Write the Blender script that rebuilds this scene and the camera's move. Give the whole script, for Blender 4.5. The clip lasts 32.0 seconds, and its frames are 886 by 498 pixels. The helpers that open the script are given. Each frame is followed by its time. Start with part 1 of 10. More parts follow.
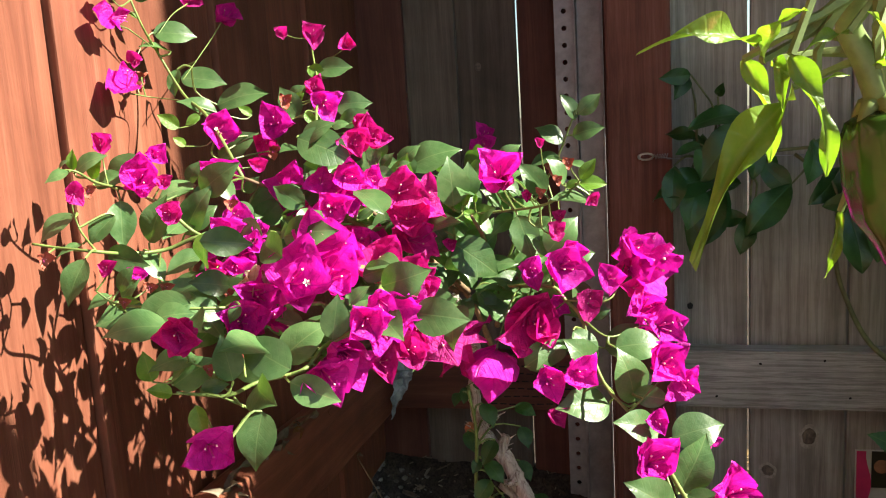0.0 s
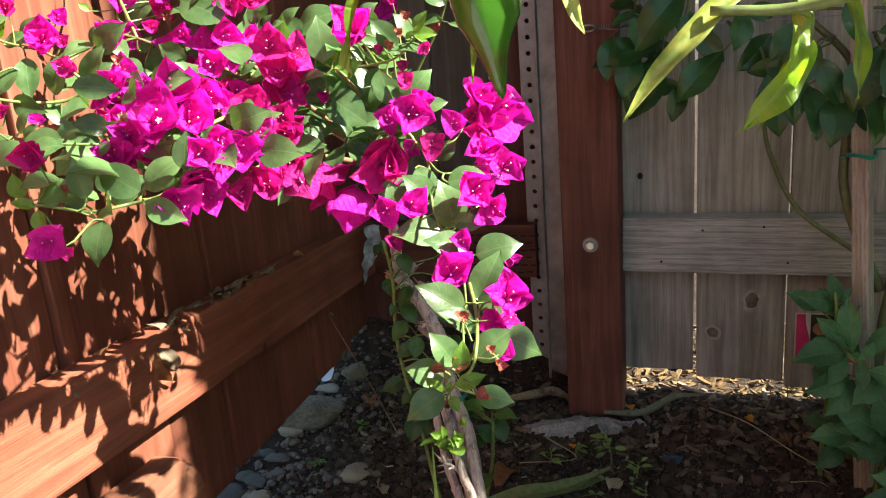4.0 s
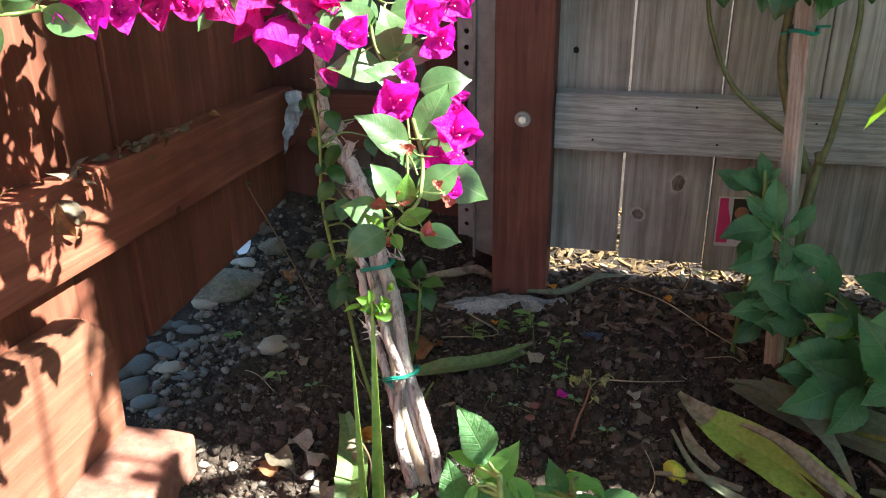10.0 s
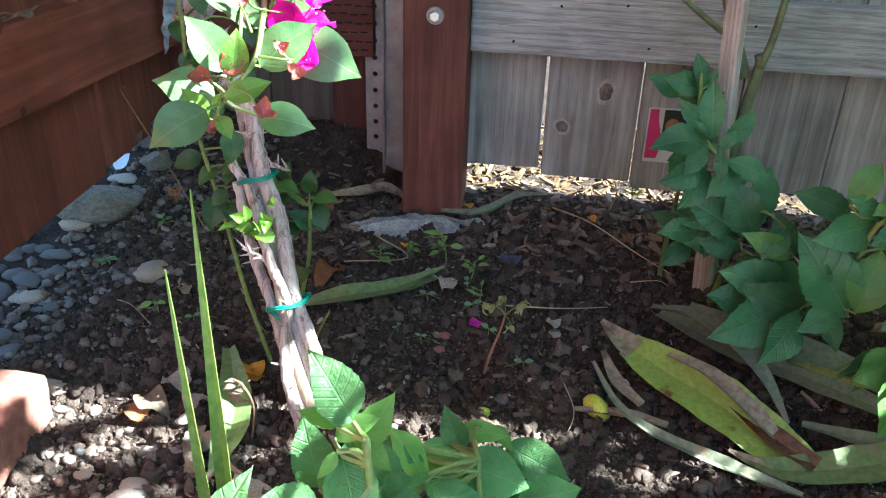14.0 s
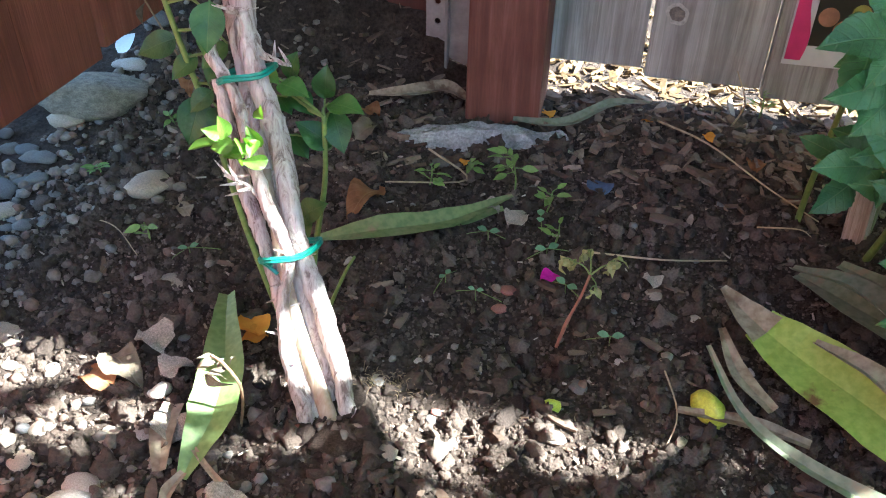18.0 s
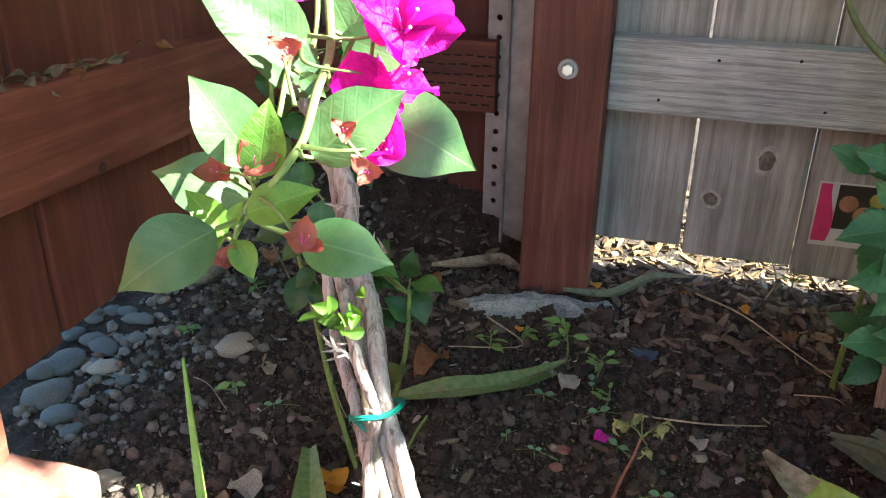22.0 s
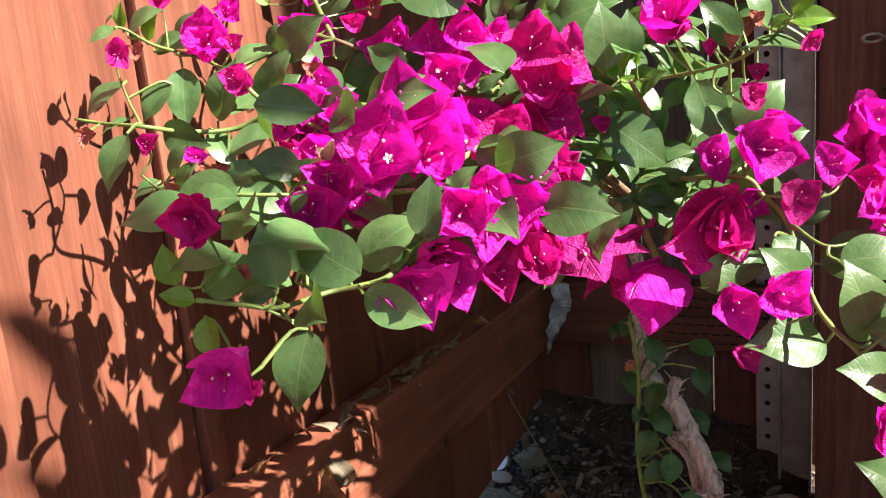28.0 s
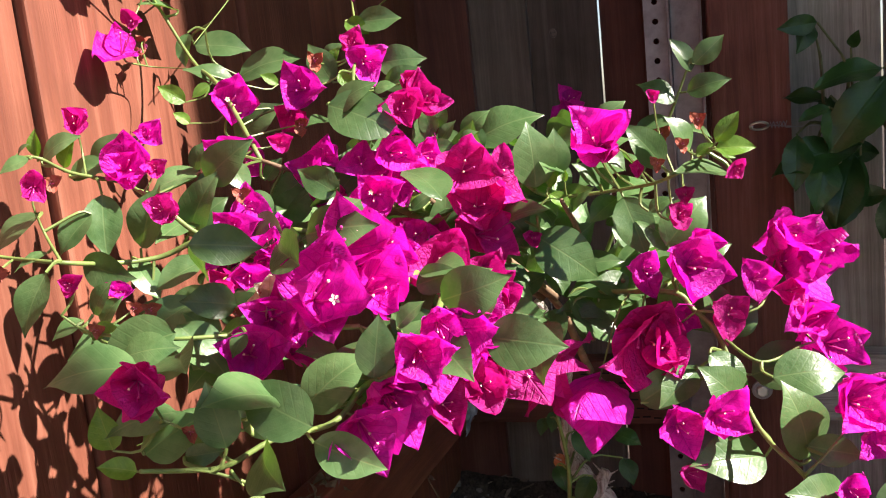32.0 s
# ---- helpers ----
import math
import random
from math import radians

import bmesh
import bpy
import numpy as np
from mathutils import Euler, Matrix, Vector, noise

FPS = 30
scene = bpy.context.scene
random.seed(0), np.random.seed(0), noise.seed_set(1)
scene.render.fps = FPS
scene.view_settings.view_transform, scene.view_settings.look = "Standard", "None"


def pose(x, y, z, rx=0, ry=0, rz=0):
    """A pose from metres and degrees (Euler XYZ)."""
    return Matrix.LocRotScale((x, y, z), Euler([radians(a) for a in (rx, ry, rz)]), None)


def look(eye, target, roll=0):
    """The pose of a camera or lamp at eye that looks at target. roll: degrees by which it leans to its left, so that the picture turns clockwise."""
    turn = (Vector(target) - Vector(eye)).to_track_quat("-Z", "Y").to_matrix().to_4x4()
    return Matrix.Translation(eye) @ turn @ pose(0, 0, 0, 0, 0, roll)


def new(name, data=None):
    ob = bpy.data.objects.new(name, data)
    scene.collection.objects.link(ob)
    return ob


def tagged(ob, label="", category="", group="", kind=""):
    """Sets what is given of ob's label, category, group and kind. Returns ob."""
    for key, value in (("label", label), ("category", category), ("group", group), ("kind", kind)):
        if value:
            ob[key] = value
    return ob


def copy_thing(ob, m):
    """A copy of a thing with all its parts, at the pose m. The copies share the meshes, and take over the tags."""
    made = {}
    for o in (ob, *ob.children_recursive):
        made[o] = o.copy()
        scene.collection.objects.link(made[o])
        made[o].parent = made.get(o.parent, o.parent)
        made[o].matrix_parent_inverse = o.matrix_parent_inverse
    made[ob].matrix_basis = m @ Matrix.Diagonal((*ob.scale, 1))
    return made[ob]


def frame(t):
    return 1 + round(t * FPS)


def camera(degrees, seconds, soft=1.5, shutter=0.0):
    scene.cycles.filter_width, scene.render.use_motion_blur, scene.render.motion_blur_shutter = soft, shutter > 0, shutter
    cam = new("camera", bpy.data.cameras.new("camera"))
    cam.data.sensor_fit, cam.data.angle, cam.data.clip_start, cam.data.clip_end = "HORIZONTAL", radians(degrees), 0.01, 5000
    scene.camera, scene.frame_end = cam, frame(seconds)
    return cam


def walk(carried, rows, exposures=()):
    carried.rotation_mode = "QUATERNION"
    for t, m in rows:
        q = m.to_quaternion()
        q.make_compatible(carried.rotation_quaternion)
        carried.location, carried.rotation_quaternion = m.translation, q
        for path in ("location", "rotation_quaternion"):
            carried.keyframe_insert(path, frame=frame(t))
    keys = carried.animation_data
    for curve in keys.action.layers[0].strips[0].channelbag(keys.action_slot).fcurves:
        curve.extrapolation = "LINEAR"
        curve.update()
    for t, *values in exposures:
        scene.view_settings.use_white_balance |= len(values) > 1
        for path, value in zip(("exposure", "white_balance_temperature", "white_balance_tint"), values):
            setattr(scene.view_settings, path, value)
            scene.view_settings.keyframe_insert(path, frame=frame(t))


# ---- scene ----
cam = camera(56.4, 32.0, soft=1.1)
PATH = [
    (0, (0.0239, -1.2046, 0.7039), (-0.3241, 0.3356, 0.4455), -3.41),
    (0.5, (-0.0283, -1.1632, 0.7082), (-0.3091, 0.3858, 0.4223), -1.86),
    (1, (-0.0319, -1.1586, 0.7058), (-0.2840, 0.3885, 0.3851), -2.12),
    (1.5, (-0.0150, -1.1631, 0.7073), (-0.2702, 0.3805, 0.3723), -2.81),
    (2, (0.0106, -1.1700, 0.7034), (-0.2638, 0.3691, 0.3630), -4.36),
    (2.5, (0.0566, -1.1844, 0.6936), (-0.2730, 0.3409, 0.3405), -5.33),
    (3, (0.1522, -1.2378, 0.6815), (-0.2892, 0.2505, 0.2942), -5.56),
    (3.5, (0.1991, -1.2505, 0.6719), (-0.2769, 0.2139, 0.2373), -4.86),
    (5.5, (0.2124, -1.2482, 0.6489), (-0.2244, 0.2264, 0.2077), -3.15),
    (6, (0.2213, -1.2522, 0.6558), (-0.2036, 0.2205, 0.1967), -3.47),
    (6.5, (0.2266, -1.2539, 0.6557), (-0.1902, 0.2106, 0.1643), -4.37),
    (7, (0.2195, -1.2530, 0.6549), (-0.2045, 0.2024, 0.1428), -4.64),
    (7.5, (0.2159, -1.2581, 0.6510), (-0.2097, 0.1996, 0.1470), -4.14),
    (8, (0.2177, -1.2559, 0.6449), (-0.1862, 0.2139, 0.1586), -3.21),
    (8.5, (0.1965, -1.2512, 0.6248), (-0.1658, 0.2242, 0.1229), -1.70),
    (9, (0.1841, -1.2326, 0.6118), (-0.1423, 0.2332, 0.0595), -0.97),
    (9.5, (0.1805, -1.2327, 0.6126), (-0.1267, 0.2188, 0.0136), -0.70),
    (10, (0.1770, -1.2282, 0.6112), (-0.1261, 0.2122, -0.0162), -0.70),
    (10.5, (0.1735, -1.2275, 0.6006), (-0.1130, 0.2097, -0.0417), 0.17),
    (11, (0.1788, -1.2325, 0.5958), (-0.0844, 0.1995, -0.0676), 0.42),
    (11.5, (0.2097, -1.2460, 0.5985), (-0.0463, 0.1812, -0.0780), 0.50),
    (12, (0.3159, -1.2792, 0.6045), (0.0191, 0.1401, -0.0718), -0.29),
    (12.5, (0.2903, -1.2620, 0.5993), (0.0167, 0.1531, -0.0954), -2.34),
    (13, (0.2124, -1.2139, 0.5659), (0.0948, 0.2064, -0.1613), 0.33),
    (13.5, (0.1912, -1.1866, 0.5552), (0.0887, 0.2317, -0.1783), 1.79),
    (14, (0.1894, -1.1152, 0.5471), (0.0318, 0.2866, -0.2080), 1.66),
    (14.5, (0.1982, -1.0140, 0.5161), (0.0407, 0.3421, -0.3183), 0.99),
    (15, (0.1832, -0.9542, 0.4949), (0.0064, 0.3727, -0.3815), 1.98),
    (15.5, (0.1743, -0.9047, 0.4696), (-0.0177, 0.4010, -0.4349), 2.54),
    (17.5, (0.1699, -0.8818, 0.4577), (-0.0837, 0.3913, -0.4776), 1.48),
    (18, (0.1708, -0.8864, 0.4600), (-0.1069, 0.3813, -0.4757), 1.17),
    (18.5, (0.1717, -0.8890, 0.4590), (-0.1202, 0.3758, -0.4765), 1.21),
    (19, (0.1743, -0.8918, 0.4606), (-0.1296, 0.3618, -0.4861), 1.17),
    (19.5, (0.1779, -0.8945, 0.4622), (-0.1388, 0.3520, -0.4896), 0.62),
    (20, (0.1797, -0.8935, 0.4605), (-0.1356, 0.3446, -0.5027), 0.43),
    (20.5, (0.1814, -0.9017, 0.4627), (-0.1305, 0.3317, -0.5077), 0.53),
    (21, (0.1814, -0.9066, 0.4712), (-0.1337, 0.3541, -0.4622), 0.89),
    (21.5, (0.1752, -0.9230, 0.4933), (-0.1551, 0.4305, -0.2934), 1.09),
    (22, (0.1575, -0.9644, 0.5173), (-0.2217, 0.4334, -0.1626), 0.64),
    (22.5, (0.1566, -0.9882, 0.5443), (-0.3338, 0.4005, -0.0809), -1.40),
    (23, (0.1505, -1.0050, 0.5716), (-0.4304, 0.3843, 0.0306), -2.23),
    (23.5, (0.1398, -1.0160, 0.5780), (-0.5087, 0.3692, 0.1083), -2.12),
    (24, (0.1469, -1.0318, 0.5904), (-0.5331, 0.3554, 0.1743), -2.88),
    (24.5, (0.1496, -1.0368, 0.5989), (-0.5246, 0.3624, 0.2142), -3.11),
    (25, (0.1505, -1.0367, 0.5980), (-0.5158, 0.3686, 0.2224), -3.04),
    (25.5, (0.1407, -1.0489, 0.6079), (-0.5432, 0.3523, 0.2489), -3.40),
    (26, (0.1000, -1.0607, 0.6125), (-0.5969, 0.3389, 0.2725), -3.08),
    (26.5, (0.0894, -1.0674, 0.6210), (-0.6124, 0.3444, 0.3481), -2.80),
    (28.5, (-0.0239, -1.0486, 0.6611), (-0.6600, 0.3709, 0.2862), -6.81),
    (29, (-0.0398, -1.0399, 0.6794), (-0.5670, 0.4214, 0.2967), -6.06),
    (29.5, (-0.0310, -1.0465, 0.6852), (-0.4996, 0.4421, 0.3324), -6.01),
    (30, (-0.0204, -1.0623, 0.6967), (-0.4924, 0.4450, 0.4410), -6.73),
    (30.5, (-0.0089, -1.0705, 0.7006), (-0.4801, 0.4521, 0.5605), -7.15),
    (31, (-0.0071, -1.0703, 0.6971), (-0.4790, 0.4543, 0.5836), -6.96),
    (31.5, (-0.0204, -1.0500, 0.6850), (-0.4924, 0.4648, 0.4787), -6.24),
    (32, (-0.0150, -1.0542, 0.6812), (-0.4983, 0.4487, 0.4212), -5.90),
]
walk(cam, [(t, look(eye, target, roll)) for t, eye, target, roll in PATH],
     exposures=((0, 2.03, 6700, 1), (2.2, 2.03, 6500, 8), (3.5, 2.25, 6650, 6), (6, 2.53, 6700, 4), (7, 2.74, 6550, 1), (8, 2.80, 6450, 1), (12, 3.02, 5400, 2), (13.5, 3.38, 5300, 1), (15, 3.72, 5300, 1), (17.5, 3.98, 5450, 2), (21, 3.98, 5500, 2), (22, 3.45, 5750, -2), (23, 2.82, 6200, -7), (24, 2.42, 6600, -2), (26, 2.30, 6600, -3), (29, 1.86, 6500, 15), (32, 1.82, 6500, 15)))

# ---- world, sun, exposure ----
SUN_ELEVATION, SUN_AZIMUTH = radians(41), radians(2)   # azimuth from +x towards +y
world = bpy.data.worlds.new("sky_world")
scene.world = world
world.use_nodes = True
wn = world.node_tree
for n in list(wn.nodes):
    wn.nodes.remove(n)
w_out = wn.nodes.new("ShaderNodeOutputWorld")
w_bg = wn.nodes.new("ShaderNodeBackground")
w_sky = wn.nodes.new("ShaderNodeTexSky")
w_sky.sky_type, w_sky.sun_disc = "NISHITA", False
w_sky.sun_elevation = SUN_ELEVATION
w_sky.sun_rotation = radians(90) - SUN_AZIMUTH
w_bg.inputs["Strength"].default_value = 0.06
wn.links.new(w_sky.outputs[0], w_bg.inputs[0])
wn.links.new(w_bg.outputs[0], w_out.inputs[0])

sun_data = bpy.data.lights.new("sun", "SUN")
sun_data.energy, sun_data.angle, sun_data.color = 5.0, radians(0.53), (1.0, 0.93, 0.82)
sun = new("sun", sun_data)
SUN_DIR = Vector((math.cos(SUN_ELEVATION) * math.cos(SUN_AZIMUTH), math.cos(SUN_ELEVATION) * math.sin(SUN_AZIMUTH), math.sin(SUN_ELEVATION)))
sun.matrix_world = look(SUN_DIR * 6, (0, 0, 0))


# ---- materials ----
def nodes_of(name):
    m = bpy.data.materials.new(name)
    m.use_nodes = True
    nt = m.node_tree
    bsdf = nt.nodes["Principled BSDF"]
    return m, nt, bsdf


def link(nt, a, b):
    nt.links.new(a, b)


def ramp(nt, fac, stops):
    r = nt.nodes.new("ShaderNodeValToRGB")
    while len(r.color_ramp.elements) < len(stops):
        r.color_ramp.elements.new(0.5)
    for el, (p, c) in zip(r.color_ramp.elements, stops):
        el.position, el.color = p, (*c, 1)
    link(nt, fac, r.inputs[0])
    return r.outputs[0]


def coords(nt, scale=(1, 1, 1), by_object=True):
    tc = nt.nodes.new("ShaderNodeTexCoord")
    mp = nt.nodes.new("ShaderNodeMapping")
    mp.inputs["Scale"].default_value = scale
    link(nt, tc.outputs["Object"], mp.inputs[0])
    if by_object:
        info = nt.nodes.new("ShaderNodeObjectInfo")
        mul = nt.nodes.new("ShaderNodeMath")
        mul.operation = "MULTIPLY"
        mul.inputs[1].default_value = 37.0
        link(nt, info.outputs["Random"], mul.inputs[0])
        link(nt, mul.outputs[0], mp.inputs["Location"])
    return mp.outputs[0]


def noise_tex(nt, vec, scale, detail=6, rough=0.6, distort=0.0):
    n = nt.nodes.new("ShaderNodeTexNoise")
    n.inputs["Scale"].default_value, n.inputs["Detail"].default_value = scale, detail
    n.inputs["Roughness"].default_value, n.inputs["Distortion"].default_value = rough, distort
    link(nt, vec, n.inputs["Vector"])
    return n.outputs["Fac"]


def mix_col(nt, fac, a, b, mode="MIX"):
    m = nt.nodes.new("ShaderNodeMix")
    m.data_type, m.blend_type = "RGBA", mode
    for slot, v in ((0, fac), (6, a), (7, b)):
        if isinstance(v, (int, float)):
            m.inputs[slot].default_value = v
        elif isinstance(v, tuple):
            m.inputs[slot].default_value = (*v, 1)
        else:
            link(nt, v, m.inputs[slot])
    return m.outputs[2]


def math_node(nt, op, a, b=0.0):
    m = nt.nodes.new("ShaderNodeMath")
    m.operation = op
    for slot, v in ((0, a), (1, b)):
        if isinstance(v, (int, float)):
            m.inputs[slot].default_value = v
        else:
            link(nt, v, m.inputs[slot])
    return m.outputs[0]


def bump(nt, height, bsdf, strength, distance):
    b = nt.nodes.new("ShaderNodeBump")
    b.inputs["Strength"].default_value, b.inputs["Distance"].default_value = strength, distance
    link(nt, height, b.inputs["Height"])
    link(nt, b.outputs[0], bsdf.inputs["Normal"])


def random_tint(nt, col, low, high):
    """Multiply a colour by a value that differs from object to object."""
    info = nt.nodes.new("ShaderNodeObjectInfo")
    mr = nt.nodes.new("ShaderNodeMapRange")
    mr.inputs["To Min"].default_value, mr.inputs["To Max"].default_value = low, high
    link(nt, info.outputs["Random"], mr.inputs[0])
    comb = nt.nodes.new("ShaderNodeCombineColor")
    for k in range(3):
        link(nt, mr.outputs[0], comb.inputs[k])
    return mix_col(nt, 1.0, col, comb.outputs[0], "MULTIPLY")


def wood(name, dark, mid, light, axis, rough, grain=1.0, relief=0.5, tint=(0.8, 1.15), rings=None):
    """Sawn board wood with its grain along one axis of the piece."""
    m, nt, bsdf = nodes_of(name)
    stretch = [26.0, 26.0, 26.0]
    stretch["xyz".index(axis)] = 1.3
    v = coords(nt, tuple(stretch))
    g1 = noise_tex(nt, v, 2.2 * grain, 8, 0.65, 0.6)
    fine = [420.0, 420.0, 420.0]
    fine["xyz".index(axis)] = 9.0
    g2 = noise_tex(nt, coords(nt, tuple(fine)), 1.0, 3, 0.6)
    blot = noise_tex(nt, coords(nt, (7, 7, 7)), 1.0, 5, 0.6)
    col = ramp(nt, g1, [(0.30, dark), (0.52, mid), (0.75, light)])
    col = mix_col(nt, math_node(nt, "MULTIPLY", g2, 0.62), col, dark)
    if rings:       # raised lines of the year rings: across which axis, spacing, strength
        slow = [1.0, 1.0, 1.0]
        slow["xyz".index(axis)] = 0.05
        wave = nt.nodes.new("ShaderNodeTexWave")
        wave.bands_direction = rings[0]
        wave.inputs["Scale"].default_value = 0.314 / rings[1]
        wave.inputs["Distortion"].default_value = 5.0
        wave.inputs["Detail"].default_value = 3.0
        wave.inputs["Detail Scale"].default_value = 0.12 / rings[1]
        link(nt, coords(nt, tuple(slow)), wave.inputs["Vector"])
        line = ramp(nt, wave.outputs["Fac"], [(0.05, (1, 1, 1)), (0.35, (0, 0, 0))])
        col = mix_col(nt, math_node(nt, "MULTIPLY", line, rings[2]), col, dark)
    stain = ramp(nt, blot, [(0.35, (0.62, 0.60, 0.58)), (0.65, (1.08, 1.06, 1.04))])
    col = mix_col(nt, 0.8, col, stain, "MULTIPLY")
    col = random_tint(nt, col, *tint)
    link(nt, col, bsdf.inputs["Base Color"])
    link(nt, math_node(nt, "ADD", math_node(nt, "MULTIPLY", g1, 0.25), rough - 0.12), bsdf.inputs["Roughness"])
    h = math_node(nt, "ADD", math_node(nt, "MULTIPLY", g1, 1.0), math_node(nt, "MULTIPLY", g2, 0.6))
    bump(nt, h, bsdf, relief, 0.0025)
    bsdf.inputs["Specular IOR Level"].default_value = 0.3
    return m


RED = ((0.145, 0.045, 0.027), (0.262, 0.090, 0.054), (0.40, 0.165, 0.105))
GREY = ((0.20, 0.178, 0.158), (0.455, 0.418, 0.382), (0.61, 0.575, 0.54))
M_red_z = wood("stained_red_board_wood", *RED, "z", 0.62)
# corner panel boards: grey and red wood with the recess's shade in the colour
M_corner = wood("shaded_grey_board_wood", (0.085, 0.065, 0.052), (0.165, 0.130, 0.105), (0.24, 0.20, 0.165), "z", 0.8, relief=0.9)
M_corner_red = wood("shaded_red_board_wood", (0.085, 0.030, 0.022), (0.145, 0.052, 0.037), (0.21, 0.088, 0.066), "z", 0.75, relief=0.6)
M_plank = wood("pale_cedar_plank", (0.175, 0.068, 0.040), (0.285, 0.120, 0.074), (0.39, 0.195, 0.128), "y", 0.65)
M_post = wood("dull_red_post_wood", (0.115, 0.042, 0.032), (0.225, 0.082, 0.060), (0.35, 0.165, 0.135), "z", 0.7, 1.6, 0.7)
M_red_x = wood("stained_red_rail_wood", (0.105, 0.036, 0.025), (0.19, 0.067, 0.045), (0.28, 0.115, 0.08), "x", 0.62)
M_red_y = wood("stained_red_side_rail_wood", *RED, "y", 0.60)
M_grey_z = wood("weathered_grey_board_wood", *GREY, "z", 0.8, relief=0.7, rings=("X", 0.013, 0.38))
M_grey_x = wood("weathered_grey_rail_wood", (0.24, 0.225, 0.21), (0.62, 0.60, 0.575), (0.78, 0.76, 0.735), "x", 0.8, 2.4, relief=1.0, rings=("Z", 0.009, 0.55))


def plain(name, col, rough, metal=0.0, var=0.25, scale=60.0, relief=0.2, depth=0.001, tint=None, spec=0.5):
    m, nt, bsdf = nodes_of(name)
    n = noise_tex(nt, coords(nt), scale, 6, 0.65)
    n2 = noise_tex(nt, coords(nt), scale * 0.17, 4, 0.6)
    lo = tuple(c * (1 - var) for c in col)
    hi = tuple(min(1, c * (1 + var)) for c in col)
    c = ramp(nt, n, [(0.3, lo), (0.7, hi)])
    c = mix_col(nt, 0.7, c, ramp(nt, n2, [(0.35, (1 - var, 1 - var, 1 - var)), (0.65, (1 + var, 1 + var, 1 + var))]), "MULTIPLY")
    if tint:
        c = random_tint(nt, c, *tint)
    link(nt, c, bsdf.inputs["Base Color"])
    bsdf.inputs["Roughness"].default_value, bsdf.inputs["Metallic"].default_value = rough, metal
    bsdf.inputs["Specular IOR Level"].default_value = spec
    bump(nt, n, bsdf, relief, depth)
    return m


def leaf_material(name, dark, light, rough, glow, vein, gloss=0.5, wear=None, side_veins=7.0, crinkle=0.0, ribs=0.30, relief=0.22):
    """A leaf: midrib and side veins in the leaf's own axes (length along y), some light passing through."""
    m, nt, bsdf = nodes_of(name)
    tc = nt.nodes.new("ShaderNodeTexCoord")
    sep = nt.nodes.new("ShaderNodeSeparateXYZ")
    link(nt, tc.outputs["Object"], sep.inputs[0])
    ax = math_node(nt, "ABSOLUTE", sep.outputs[0])
    mid = math_node(nt, "SUBTRACT", 1.0, math_node(nt, "MULTIPLY", ax, 62.0))
    mid.node.use_clamp = True
    diag = math_node(nt, "SUBTRACT", math_node(nt, "MULTIPLY", sep.outputs[1], side_veins), math_node(nt, "MULTIPLY", ax, side_veins * 0.85))
    saw = math_node(nt, "ABSOLUTE", math_node(nt, "SUBTRACT", math_node(nt, "FRACT", diag), 0.5))
    sv = math_node(nt, "SUBTRACT", 1.0, math_node(nt, "MULTIPLY", saw, 9.0))
    sv.node.use_clamp = True
    veins = math_node(nt, "MAXIMUM", mid, math_node(nt, "MULTIPLY", sv, ribs))
    n = noise_tex(nt, coords(nt), 3.0, 5, 0.6)
    col = ramp(nt, n, [(0.3, dark), (0.7, light)])
    col = mix_col(nt, math_node(nt, "MULTIPLY", veins, vein[1]), col, vein[0])
    if wear:
        patch = noise_tex(nt, coords(nt), wear[1], 4, 0.55)
        col = mix_col(nt, ramp(nt, patch, [(wear[2], (0, 0, 0)), (wear[2] + 0.08, (1, 1, 1))]), col, wear[0])
    col = random_tint(nt, col, 0.72, 1.22)
    link(nt, col, bsdf.inputs["Base Color"])
    bsdf.inputs["Roughness"].default_value = rough
    bsdf.inputs["Specular IOR Level"].default_value = gloss
    h = math_node(nt, "ADD", math_node(nt, "MULTIPLY", veins, -0.7), math_node(nt, "MULTIPLY", n, 0.6))
    if crinkle:
        h = math_node(nt, "ADD", h, math_node(nt, "MULTIPLY", noise_tex(nt, coords(nt), 9.0, 4, 0.6), crinkle * 3.0))
    bump(nt, h, bsdf, relief + 0.35 * crinkle, 0.02)
    tr = nt.nodes.new("ShaderNodeBsdfTranslucent")
    tcol = mix_col(nt, 1.0, col, glow[0], "MULTIPLY")
    link(nt, tcol, tr.inputs["Color"])
    mx = nt.nodes.new("ShaderNodeMixShader")
    mx.inputs[0].default_value = glow[1]
    link(nt, bsdf.outputs[0], mx.inputs[1])
    link(nt, tr.outputs[0], mx.inputs[2])
    link(nt, mx.outputs[0], nt.nodes["Material Output"].inputs[0])
    return m


M_leaf = leaf_material("bougainvillea_leaf", (0.060, 0.134, 0.042), (0.118, 0.203, 0.078), 0.34, ((1.5, 1.8, 0.5), 0.26), ((0.23, 0.31, 0.13), 0.35), 0.5, ribs=0.10, relief=0.10)
M_leaf_young = leaf_material("young_leaf", (0.09, 0.205, 0.022), (0.155, 0.29, 0.040), 0.40, ((1.6, 1.8, 0.6), 0.35), ((0.30, 0.36, 0.10), 0.35))
M_bract = leaf_material("magenta_bract", (0.60, 0.008, 0.38), (0.86, 0.036, 0.62), 0.45, ((1.3, 0.6, 1.1), 0.40), ((0.40, 0.003, 0.24), 0.55), 0.35, side_veins=7.0, crinkle=0.26, ribs=0.6, relief=0.38)
M_bract_red = leaf_material("crimson_bract", (0.54, 0.008, 0.24), (0.72, 0.03, 0.38), 0.55, ((1.3, 0.6, 1.0), 0.38), ((0.36, 0.003, 0.13), 0.55), 0.35, side_veins=7.0, crinkle=0.26, ribs=0.6, relief=0.38)
